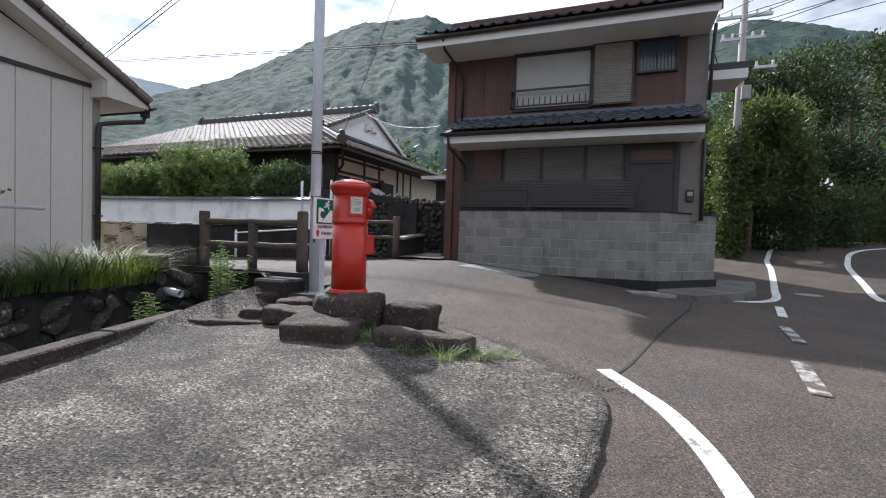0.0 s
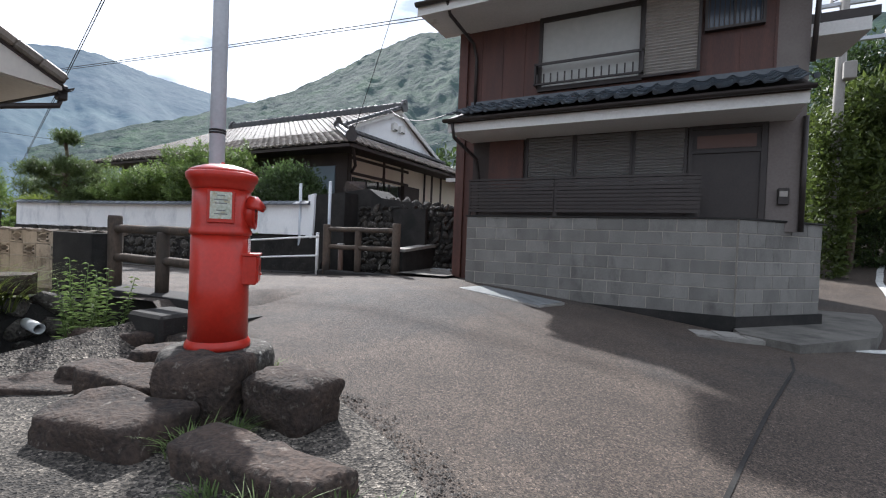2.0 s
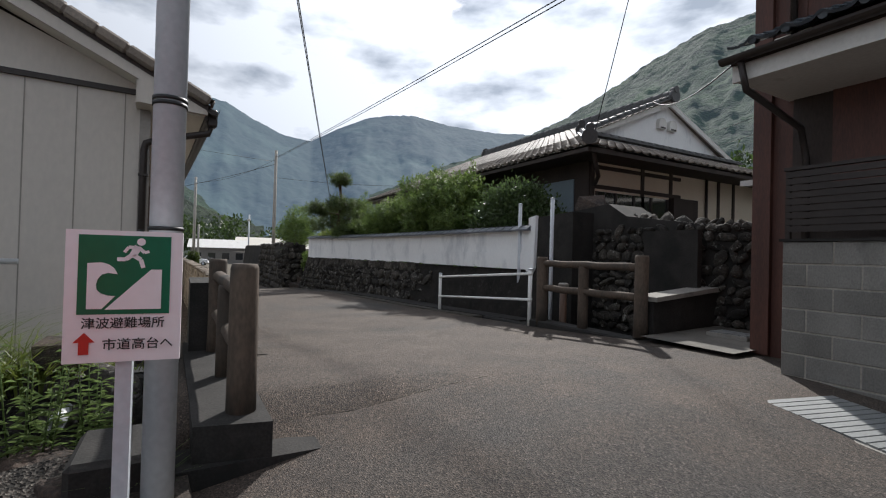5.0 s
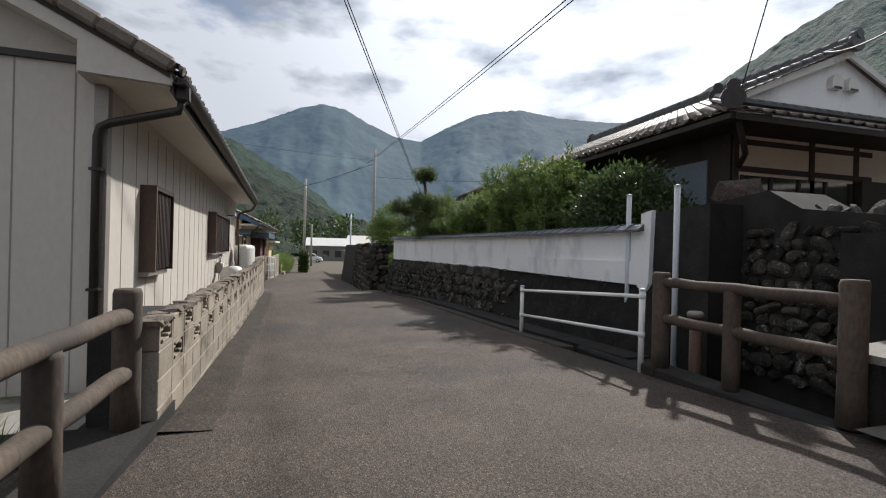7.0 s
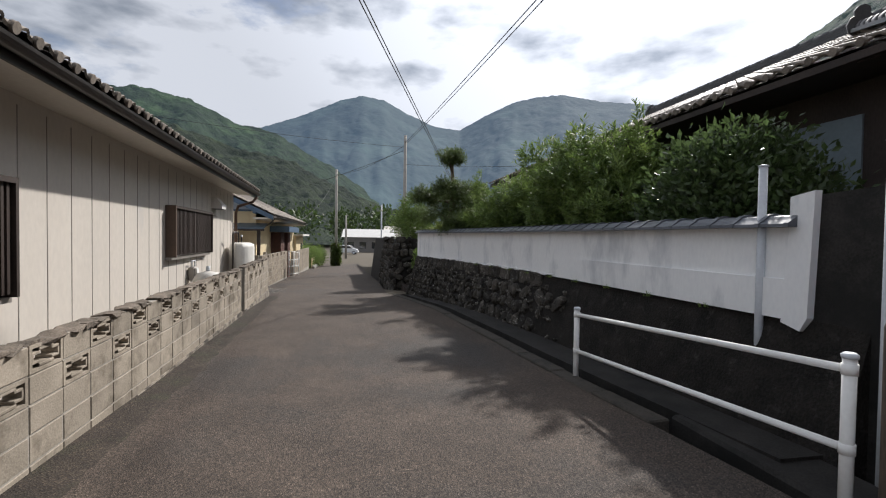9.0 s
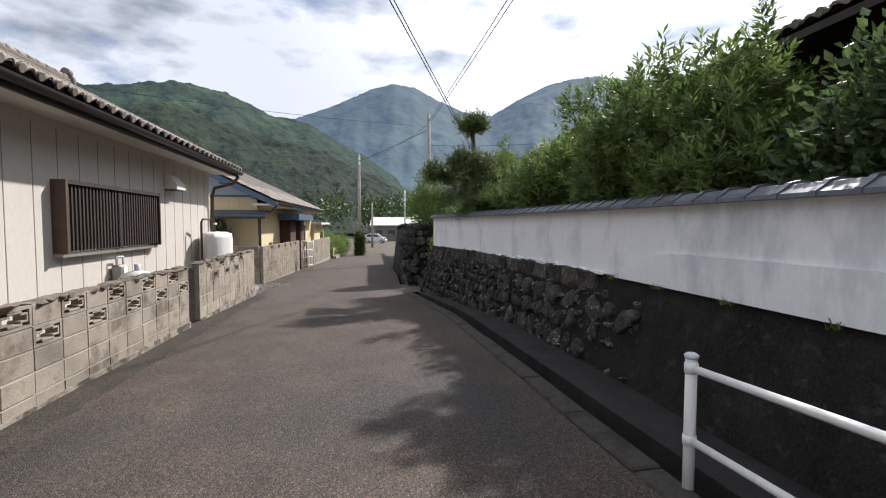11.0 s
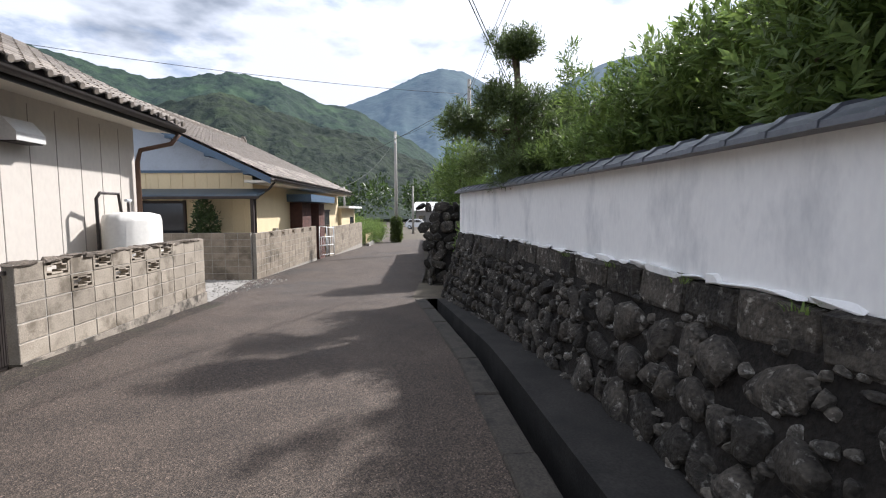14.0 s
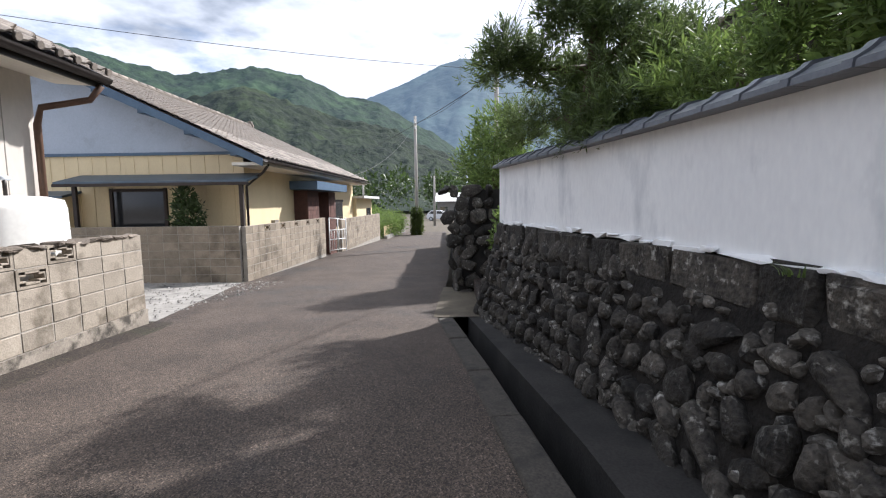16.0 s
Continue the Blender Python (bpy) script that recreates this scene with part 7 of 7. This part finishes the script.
shrub("garden_bush", -26.0, 10.6, 2.0, [(0, 0, 0.8, 1.0, 0.9, 0.8), (0.3, 0, 1.5, 0.6, 0.6, 0.6), (-0.7, 0.2, 0.6, 0.7, 0.7, 0.6)], 7000, 0.16, M_LEAF, 71, "rounded green garden bush on the stone wall", 0.2)
shrub("garden_bush", -24.5, 11.7, 1.4, [(0, 0, 0.7, 0.9, 0.7, 0.6), (-0.8, 0.2, 0.9, 0.7, 0.6, 0.6), (0.6, 0.2, 1.0, 0.6, 0.6, 0.5)], 5000, 0.13, M_LEAFY, 72, "yellow-green garden bush behind the wall end", 0.3)
shrub("hanging_shrub", -22.9, 10.55, 0.9, [(0, 0, 0.35, 0.35, 0.3, 0.3), (-0.3, 0.1, 0.7, 0.3, 0.3, 0.25), (0.2, 0, 0.15, 0.22, 0.2, 0.2)], 2000, 0.1, M_LEAF, 73, "small shrub growing on the wall steps", 0.4)
shrub("yard_shrub", -27.25, 2.45, 0.0, [(0, 0, 1.0, 0.3, 0.5, 0.5), (0, 0.1, 1.6, 0.25, 0.42, 0.5), (0, 0, 2.1, 0.18, 0.25, 0.35), (0, -0.2, 0.6, 0.28, 0.4, 0.4)], 2600, 0.15, M_LEAFD, 74, "upright dark green shrub behind the block wall", 0.4)
shrub("roadside_bush", -51.5, 4.4, -0.75, [(0, 0, 0.8, 1.2, 1.0, 0.8), (-2.2, 0.2, 0.9, 1.3, 0.9, 0.9), (-4.5, 0, 1.0, 1.3, 1.0, 0.9), (2, -0.5, 0.7, 0.9, 0.9, 0.8)], 7000, 0.2, M_LEAF, 75, "mixed green bushes beside the far lane", 0.3)
shrub("roadside_bush", -58, 2.0, -0.8, [(0, 0, 1.3, 1.6, 1.4, 1.2), (-3, 1, 1.0, 1.6, 1.2, 1.0), (3, 1.0, 1.0, 1.2, 1.2, 1.0)], 6000, 0.22, M_LEAF, 76, "mixed green bushes beside the far lane", 0.3)


def grass_tuft(name, x, y, z, n, height, spread, seed, label, mat=None, arch=0.6, width=0.012, category="grass", kind=""):
    rng = random.Random(seed)
    bm = bmesh.new()
    for i in range(n):
        a, r = rng.uniform(0, 6.283), spread * math.sqrt(rng.random())
        p = V(r * math.cos(a), r * math.sin(a), 0)
        d = V(math.cos(a + rng.uniform(-0.8, 0.8)), math.sin(a + rng.uniform(-0.8, 0.8)), 0)
        h = height * rng.uniform(0.5, 1.15)
        s = V(-d.y, d.x, 0) * width
        prev = None
        for k in range(5):
            t = k / 4
            q = p + d * h * arch * t * t + V(0, 0, h * (t - 0.45 * arch * t * t))
            w = s * (1 - t * 0.95)
            cur = (bm.verts.new(q - w), bm.verts.new(q + w))
            if prev:
                bm.faces.new((prev[0], prev[1], cur[1], cur[0]))
            prev = cur
    o = solo(name, bm, mat or M_GRASS, label, category, kind=kind or "stuff")
    o.matrix_world = pose(x, y, z)
    return o


def bank_grass():
    rng = random.Random(9)
    for i in range(13):
        y = 0.4 + i * 0.34
        grass_tuft("arching_grass", -6.15 + rng.uniform(-0.12, 0.1), y, 0.68, 220, rng.uniform(0.6, 0.95), 0.3, 200 + i, "arching green grass clump on the stone bank", M_GRASS if i < 10 else M_LEAFY, 0.95, 0.008)
    for i in range(5):
        grass_tuft("low_grass", -6.5 + rng.uniform(-0.2, 0.2), 3.9 + 0.3 * i, 0.66, 120, 0.24, 0.3, 230 + i, "low yellow-green grass on the stone bank", M_LEAFY, 0.6, 0.006)


bank_grass()
shrub("bank_shrub", -6.5, 1.9, 0.7, [(0, 0.2, 0.5, 0.5, 0.6, 0.5), (0.1, 0.6, 1.0, 0.35, 0.45, 0.3), (-0.1, -0.5, 0.9, 0.5, 0.6, 0.5)], 3500, 0.1, M_LEAFD, 81, "dark leafy shrub on the stone bank", 0.45)


def weed(x, y, z, h, seed, n=3):
    t = thing("tall_weed", "tall feathery green weed by the channel", "weed", (x, y, z), group="weeds by the channel")
    rng = random.Random(seed)
    for i in range(n):
        dx, dy = rng.uniform(-0.22, 0.22), rng.uniform(-0.22, 0.22)
        hh = h * rng.uniform(0.7, 1.1)
        part("stem", tube(bmesh.new(), [(dx * 0.3, dy * 0.3, -0.03), (dx * 0.7, dy * 0.7, hh * 0.5), (dx, dy, hh)], [0.006, 0.005, 0.003], 5), M_GRASS, t)
        bm = bmesh.new()
        k = 34
        for j in range(k):
            f = j / k
            p = V(dx * (0.3 + 0.7 * f), dy * (0.3 + 0.7 * f), hh * (0.12 + 0.9 * f))
            a = j * 2.4
            d = V(math.cos(a), math.sin(a), 0.45)
            L_ = 0.13 * (1.15 - f * 0.75)
            s = V(-math.sin(a), math.cos(a), 0) * 0.008
            q = [bm.verts.new(c) for c in (p - s * 0.4, p + s * 0.4, p + d * L_ * 0.5 + s, p + d * L_ + V(0, 0, -0.03), p + d * L_ * 0.5 - s)]
            bm.faces.new((q[0], q[1], q[2], q[3], q[4]))
        part("leaf_whorl", bm, M_WEED, t)


M_WEED = material("weed_leaf", (0.2, 0.27, 0.09), (0.13, 0.19, 0.06), 3, 30, 0.55, 0.0, leaf=True, island=0.3)
weed(-5.0, 4.75, 0.3, 0.92, 1, 10)
weed(-5.2, 5.05, 0.3, 0.85, 2, 8)
weed(-4.85, 3.55, 0.15, 0.55, 3, 2)
weed(-4.75, 3.8, 0.2, 0.6, 4, 2)
for i, (x, y, h, s) in enumerate(((-1.75, 3.82, 0.14, 0.12), (-1.4, 3.78, 0.2, 0.12), (-1.15, 3.95, 0.18, 0.16), (-2.3, 4.1, 0.2, 0.14), (-2.25, 4.3, 0.16, 0.1), (-0.95, 4.1, 0.1, 0.15), (-3.0, 5.2, 0.12, 0.12), (-4.4, 5.35, 0.3, 0.12), (-2.75, 4.95, 0.16, 0.1), (-2.7, 5.1, 0.1, 0.1))):
    grass_tuft("grass_tuft", x, y, level(x, y) + 0.02, 90, h, s, 300 + i, "small green weed tuft at the rock edge", M_WEED if i % 2 else M_GRASS, 0.8, 0.006)
for i in range(9):
    x = -17 + i * 0.9
    grass_tuft("wall_fern", x, wall_line(x) - 0.08, 1.56, 16, 0.09, 0.06, 330 + i, "tiny green weed on the stone coping", M_LEAF, 0.8, 0.006)


def broad_tree(x, y, z, h, r, seed, mat, label, count=12000, size=0.22, name="tree", low=0.35):
    t = thing(name, label, "tree", (x, y, z))
    rng = random.Random(seed)
    part("trunk", tube(bmesh.new(), [(0, 0, -0.2), (0.1, 0, h * 0.3), (-0.1, 0.1, h * 0.6), (0, 0, h * 0.85)], [0.035 * h * 0.6, 0.03 * h * 0.6, 0.018 * h * 0.6, 0.03], 8), M_BARK, t)
    cl = []
    for i in range(16):
        a, k = rng.uniform(0, 6.28), rng.uniform(low, 1.0)
        rr = r * (1.1 - 0.6 * k) * rng.uniform(0.4, 1.0)
        q = rng.uniform(0.22, 0.42) * r
        cl.append((rr * math.cos(a), rr * math.sin(a), h * k, q * 1.15, q * 1.15, q * 0.8))
    limbs(t, (0, 0, h * 0.35), [c[:3] for c in cl[:6]], 0.012 * h, M_BARK, seed)
    leaves("crown", leaf_mesh("crown", cl, count, size, seed, 0.42, 0.1, 0.35), mat, t)
    return t


M_LEAFT = material("woodland_leaf", (0.06, 0.095, 0.026), (0.026, 0.044, 0.014), 0.6, 10, 0.5, 0.0, leaf=True, island=0.45)
# Lighter copy of the leaf above, with sunlight put into its colour.
M_LEAFL = material("sunlit_woodland_leaf", (0.1, 0.13, 0.03), (0.05, 0.075, 0.018), 0.6, 10, 0.5, 0.0, leaf=True, island=0.4)


def right_woods():
    rng = random.Random(77)
    k = 0
    for x, y, h, r in ((4.6, 22.5, 6.0, 2.6), (7.5, 31, 9.5, 4.0), (12, 34, 11, 4.6), (17, 35, 11, 5), (23, 35, 10, 5), (30, 34, 10, 5), (3.6, 30, 9.0, 3.6), (9.5, 42, 12, 5), (20, 45, 14, 6), (0.5, 36, 11, 4.5), (36, 30, 10, 5)):
        broad_tree(x, y, level(x, min(y, 60)) - 0.3, h, r, 500 + k, M_LEAFT if k % 3 else M_LEAFL, "leafy green roadside tree on the slope", 13000, 0.26, low=0.12)
        k += 1
    for i in range(12):
        x, y = 3.6 + i * 2.3, 21.0 + min(i, 5) * 2.0 + rng.uniform(-0.4, 0.4) + (1.5 if i == 0 else 0)
        shrub("roadside_bush", x, y + 1.0, level(x, y) - 0.1, [(0, 0, 0.9, 1.5, 1.2, 1.1), (0.8, 0.3, 1.9, 1.2, 1.0, 1.0), (-0.9, 0.2, 1.7, 1.1, 1.0, 0.9)], 7000, 0.2, M_LEAFT if i % 3 else M_LEAFL, 600 + i, "dense green bush on the roadside bank", 0.3)
    g = thing("bamboo_clump", "thin green bamboo canes among the trees", "bamboo", (5.6, 24.0, 1.2))
    for i in range(9):
        a = rng.uniform(-0.6, 0.6)
        part("cane", tube(bmesh.new(), [(a, rng.uniform(-0.4, 0.4), -0.2), (a * 1.4 + 0.1, 0, 3), (a * 2 + 0.5, 0, 6.2)], [0.03, 0.025, 0.01], 6), M_WEED, g)
    leaves("foliage", leaf_mesh("foliage", [(0, 0, 4.6, 1.2, 1.0, 1.2), (0.6, 0, 5.8, 1.0, 0.8, 0.8)], 4500, 0.22, 5, 0.16, 0.5, 0.2), M_WEED, g)


right_woods()


def ivy_pole(x, y, z0, z1, lean, label, arms, ivy):
    p = thing("utility_pole", label, "utility pole", (x, y, 0))
    top = V(lean, 0, z1)
    part("shaft", R((0, 0, z0 - 0.3), top, 0.16, 14, 0.11), M_POLE, p)
    for z, w in arms:
        k = (z - z0) / (z1 - z0)
        o = V(lean * k, 0, z)
        a = part("crossarm", B(o.x - w, o.x + w, -0.06, 0.06, z - 0.05, z + 0.05), M_STEEL, p)
        for s in (-0.9, -0.45, 0.45, 0.9):
            part("insulator", lathe(bmesh.new(), [(0.04, 0), (0.055, 0.04), (0.03, 0.08), (0.05, 0.12), (0.02, 0.17)], 8, (o.x + s * w, 0, z + 0.05)), M_SOFFIT, a)
    if ivy:
        leaves("ivy", leaf_mesh("ivy", [(0, 0, z0 + 0.4 + i * 0.5, 0.5, 0.5, 0.5) for i in range(int(ivy / 0.5))], 5000, 0.14, 8, 0.7, 0.3, 0.5), M_LEAFL, p, "green ivy round the pole")
    return p


ivy_pole(3.62, 20.2, 0.9, 11.5, 0.12, "grey concrete utility pole wrapped in ivy", ((9.8, 0.9), (9.0, 0.7), (7.9, 1.1)), 4.6)
tb = thing("transformer", "grey equipment box on the utility pole", "transformer", (3.85, 20.0, 6.9))
part("box", B(-0.15, 0.15, -0.15, 0.15, -0.2, 0.3, bevel=0.02), M_POLE, tb)
ivy_pole(-54.0, 6.5, -0.9, 8.9, 0.25, "grey utility pole beside the far lane", ((8.3, 0.7), (7.9, 0.5)), 2.2)
ivy_pole(-41.5, 12.0, -0.6, 10.0, 0.0, "slim grey pole beyond the garden", ((9.6, 0.3),), 0)
ivy_pole(-70, 7.3, -0.9, 5.0, 0.0, "short wooden pole in the fields", (), 0)
ivy_pole(-75, -2.0, -0.9, 5.2, 0.0, "short wooden pole in the fields", (), 0)


def street_lamp():
    t = thing("street_lamp", "small street lamp on a post", "street lamp", (-44, 10.4, -0.6))
    part("post", R((0, 0, 0), (0, 0, 5.4), 0.06), M_STEEL, t)
    part("head", B(-0.5, 0.1, -0.1, 0.1, 4.9, 5.05, bevel=0.03), M_SOFFIT, t)


street_lamp()


def cable(a, b, sag, r=0.012, label="black overhead cable between poles"):
    a, b = Vector(a), Vector(b)
    pts = [a.lerp(b, i / 24) - V(0, 0, 4 * sag * (i / 24) * (1 - i / 24)) for i in range(25)]
    return solo("overhead_cable", tube(bmesh.new(), pts, r, 5), M_CABLE, label, "cable", group="overhead cables")


# ---- cables ----
def cables():
    for k in (0, 0.14):
        cable((-41.5, 12.0 + k, 9.45), (-3.6, 11.77 + k, 6.6), 0.12, 0.013)
    for k in (0, 0.12):
        cable((-4.03, 5.45, 6.3 - k), (-40, 16.5, 4.6 - k), 0.1, 0.01)
    cable((-41.5, 12.0, 9.3), (-53.9, 6.5, 8.4), 0.5, 0.012)
    cable((-53.9, 6.5, 8.3), (-36, 4.3, 3.0), 0.9, 0.012)
    cable((-41.5, 12.0, 8.9), (-95, -12, 9), 1.0, 0.02)
    cable((-41.5, 12.0, 9.1), (-20, -30, 11), 1.2, 0.012)
    cable((-41.5, 12.0, 7.8), (-22, 30, 7.4), 0.8, 0.012)
    for k in range(6):
        cable((3.6 + 0.3 * k - 0.8, 20.2, 9.9 - 0.4 * (k % 3)), (14 + 2.2 * k, 4 + 0.5 * k, 10.5 - 0.3 * (k % 2)), 0.6, 0.014)
    for k in range(3):
        cable((3.2, 20.2, 8.0 + 0.7 * k), (-30, 40, 9 + k), 1.0, 0.013)
    cable((3.5, 20.2, 7.9), (1.6, 11.5, 5.6), 0.5, 0.013)
    cable((-4.35, 11.0, 4.2), (-11.2, 18.5, 6.9), 0.3, 0.012)
    cable((-9.4, 14.0, 4.75), (-5.8, 11.9, 9.2), 0.1, 0.01)


cables()


# ---- far end of the lane ----
def car():
    c = thing("parked_car", "small white hatchback parked at the lane end", "car", (-84, 7.4, -0.75), 80)
    prof = [(-1.75, 0.3), (1.75, 0.3), (1.78, 0.62), (1.6, 0.85), (1.0, 0.95), (0.45, 1.45), (-1.1, 1.5), (-1.65, 1.05), (-1.78, 0.7)]
    bm = P(prof, 'y', -0.74, 0.74)
    bmesh.ops.bevel(bm, geom=bm.edges[:], offset=0.06, segments=2, affect='EDGES')
    part("body", bm, M_CAR, c)
    for s in (-1, 1):
        y = s * 0.745
        part("side_window", P([(0.4, 1.38), (0.85, 1.0), (-0.2, 1.0), (-0.2, 1.4)], 'y', min(y, y + s * 0.01), max(y, y + s * 0.01)), M_GLASS, c)
        part("side_window", P([(-0.28, 1.4), (-0.28, 1.0), (-1.35, 1.0), (-1.05, 1.4)], 'y', min(y, y + s * 0.01), max(y, y + s * 0.01)), M_GLASS, c)
        for x in (-1.1, 1.15):
            w = part("wheel", R((x, y - s * 0.15, 0.29), (x, y + s * 0.02, 0.29), 0.29, 18), M_BLACK, c)
            part("rim", R((x, y + s * 0.02, 0.29), (x, y + s * 0.03, 0.29), 0.18, 12), M_STEEL, w)
        part("headlight", B(1.62, 1.76, s * 0.6 - 0.1, s * 0.6 + 0.1, 0.66, 0.8), M_GLASSB, c)
    part("windscreen", P([(0.5, 1.42), (0.98, 0.98), (1.01, 0.99), (0.53, 1.44)], 'y', -0.64, 0.64), M_GLASS, c)
    part("bumper", B(1.7, 1.82, -0.7, 0.7, 0.32, 0.5, bevel=0.03), M_CAR, c)


car()


def far_house(x, y, z, w, d, hgt, rz, label, roof, wall):
    h = thing("house", label, "house", (x, y, z), rz)
    part("wall", B(-w / 2, w / 2, -d / 2, d / 2, -0.5, hgt), wall, h)
    part("roof", P([(-d / 2 - 0.5, hgt - 0.1), (0, hgt + d * 0.24), (d / 2 + 0.5, hgt - 0.1), (0, hgt + d * 0.24 - 0.15)], 'x', -w / 2 - 0.5, w / 2 + 0.5), roof, h)
    for i in range(4):
        u = -w / 2 + (i + 0.5) * w / 4
        for s in (-1, 1):
            q = part("window", B(u - 0.6, u + 0.6, min(s * d / 2, s * (d / 2 + 0.04)), max(s * d / 2, s * (d / 2 + 0.04)), 0.8, 2.0), M_GLASS, h)
    for s in (-1, 1):
        part("window", B(min(s * w / 2, s * (w / 2 + 0.04)), max(s * w / 2, s * (w / 2 + 0.04)), -0.6, 0.6, 0.8, 2.0), M_GLASS, h)
    return h


far_house(-97, 11.5, -0.85, 9, 6, 3.0, 85, "far pale-roofed shed in the fields", M_SOFFITG, M_SHUTTERD)
far_house(-100, 22, -0.8, 14, 8, 3.2, 80, "far house with pale sheet roof", M_SOFFIT, M_SHUTTER)
far_house(-95, -18, -0.8, 12, 8, 3.2, 60, "far low house among the trees", M_TILE, M_SOFFIT)
far_house(-9, 62, 6.0, 10, 7, 3.0, 20, "far tiled house on the slope", M_TILE, M_CREAM)
far_house(-1, 50, 4.0, 8, 6, 3.0, 0, "far tiled house on the slope", M_TILE, M_CREAM)


def picket():
    t = thing("picket_fence", "low weathered yellowish slatted fence along the lane", "fence")
    for i in range(34):
        x = -48.5 - i * 0.3
        part("picket", B(x - 0.05, x + 0.05, 4.55, 4.58, -0.9, 0.25), M_YELLOW, t)
    for z in (-0.45, 0.05):
        part("rail", B(-58.8, -48.4, 4.5, 4.55, z, z + 0.06), M_LOG, t)
    solo("kerb_verge", B(-60, -48, 4.62, 4.85, -1.2, -0.45), M_CONC, "low concrete edging of the verge", "edging", kind="structure")


picket()


def traffic_mirror():
    t = thing("traffic_mirror", "round convex traffic mirror on an orange-topped post", "mirror", (7.8, 25.4, level(7.8, 25.4)), 0)
    part("post", R((0, 0, -0.2), (0, 0, 2.9), 0.045), M_STEEL, t)
    m = part("dish", R((0.25, -0.1, 2.65), (0.2, 0.02, 2.65), 0.36, 20), M_MIRROR, t)
    part("rim", R((0.22, -0.06, 2.65), (0.17, 0.06, 2.65), 0.4, 20), M_ORANGE, m)
    part("plate", B(-0.02, 0.14, -0.06, -0.05, 1.2, 1.6), M_WHITE, t)


M_MIRROR = material("mirror_dish", (0.8, 0.8, 0.8), (0.78, 0.78, 0.78), 1, 5, 0.05, 0.0, metal=1.0)
M_ORANGE = material("orange_paint", (0.6, 0.13, 0.03), (0.5, 0.11, 0.03), 2, 20, 0.5, 0.0)
traffic_mirror()


def wood_belts():
    """Dense far trees at the foot of the hills."""
    def belt(name, pts, seed, n, mat, label):
        rng = random.Random(seed)
        cl = []
        for (x, y, z, w, h) in pts:
            for i in range(7):
                cl.append((x + rng.uniform(-w, w), y + rng.uniform(-w, w), z + rng.uniform(0.2, 0.9) * h, w * 0.5, w * 0.5, h * 0.35))
        me = leaf_mesh(name, cl, n, 0.9, seed, 0.6, 0.0, 0.4)
        me.materials.append(mat)
        o = new(name, me)
        tagged(o, label, "woodland", kind="stuff")
    rng = random.Random(12)
    belt("far_woods", [(-100 - rng.uniform(0, 30), -60 + i * 9, -1, 7, 9) for i in range(20)], 5, 16000, M_LEAFT, "dense far woodland below the hills")
    belt("far_woods", [(-60 + i * 8, 66 + rng.uniform(-5, 10), 2, 7, 11) for i in range(18)], 6, 16000, M_LEAFT, "dense far woodland above the village")


wood_belts()


# ---- stones of the far wall ----
FARW = bpy.data.objects["wall_retaining_far"]
face_stones(FARW, far_wall_point, -33, -24.5, -0.3, 2.15, 0.36, 0.27, 51, S_DARK, 0.2, 200)
face_stones(FARW, lambda u, v: (V(-24.46, u - 0.1 * v, v), V(1, 0, 0.05).normalized()), 9.55, 10.7, -0.2, 2.1, 0.33, 0.26, 52, S_DARK, 0.18, 60)
for i, (y, z) in enumerate(((10.0, 0.35), (10.35, 0.6), (10.7, 0.85), (11.05, 1.1))):
    solo("garden_step", B(-24.4, -22.05, y, y + 1.0, -0.5, z, bevel=0.02), M_STONED, "worn dark stone garden step", "step", group="garden steps")


# ---- loose gravel along the apron ----
def edge_gravel():
    rng = random.Random(23)
    bm = bmesh.new()
    for i in range(1500):
        k = rng.random()
        y = 3.6 + 1.6 * k
        x = plaza_right(y) + rng.gauss(0.1, 0.17)
        r = rng.uniform(0.004, 0.012)
        p = V(x, y, level(x, y) + 0.012)
        vs = [bm.verts.new(p + V(r * math.cos(a), r * math.sin(a), 0)) for a in (0.2, 1.8, 3.3, 4.9)] + [bm.verts.new(p + V(0, 0, r * 0.8))]
        for q in range(4):
            bm.faces.new((vs[q], vs[(q + 1) % 4], vs[4]))
    solo("gravel", bm, M_GRIT, "loose dark gravel along the apron edge", "gravel", kind="stuff")


M_GRIT = material("dark_grit", (0.2, 0.18, 0.155), (0.07, 0.062, 0.054), 30, 90, 0.9, 0.2, island=0.5)
edge_gravel()
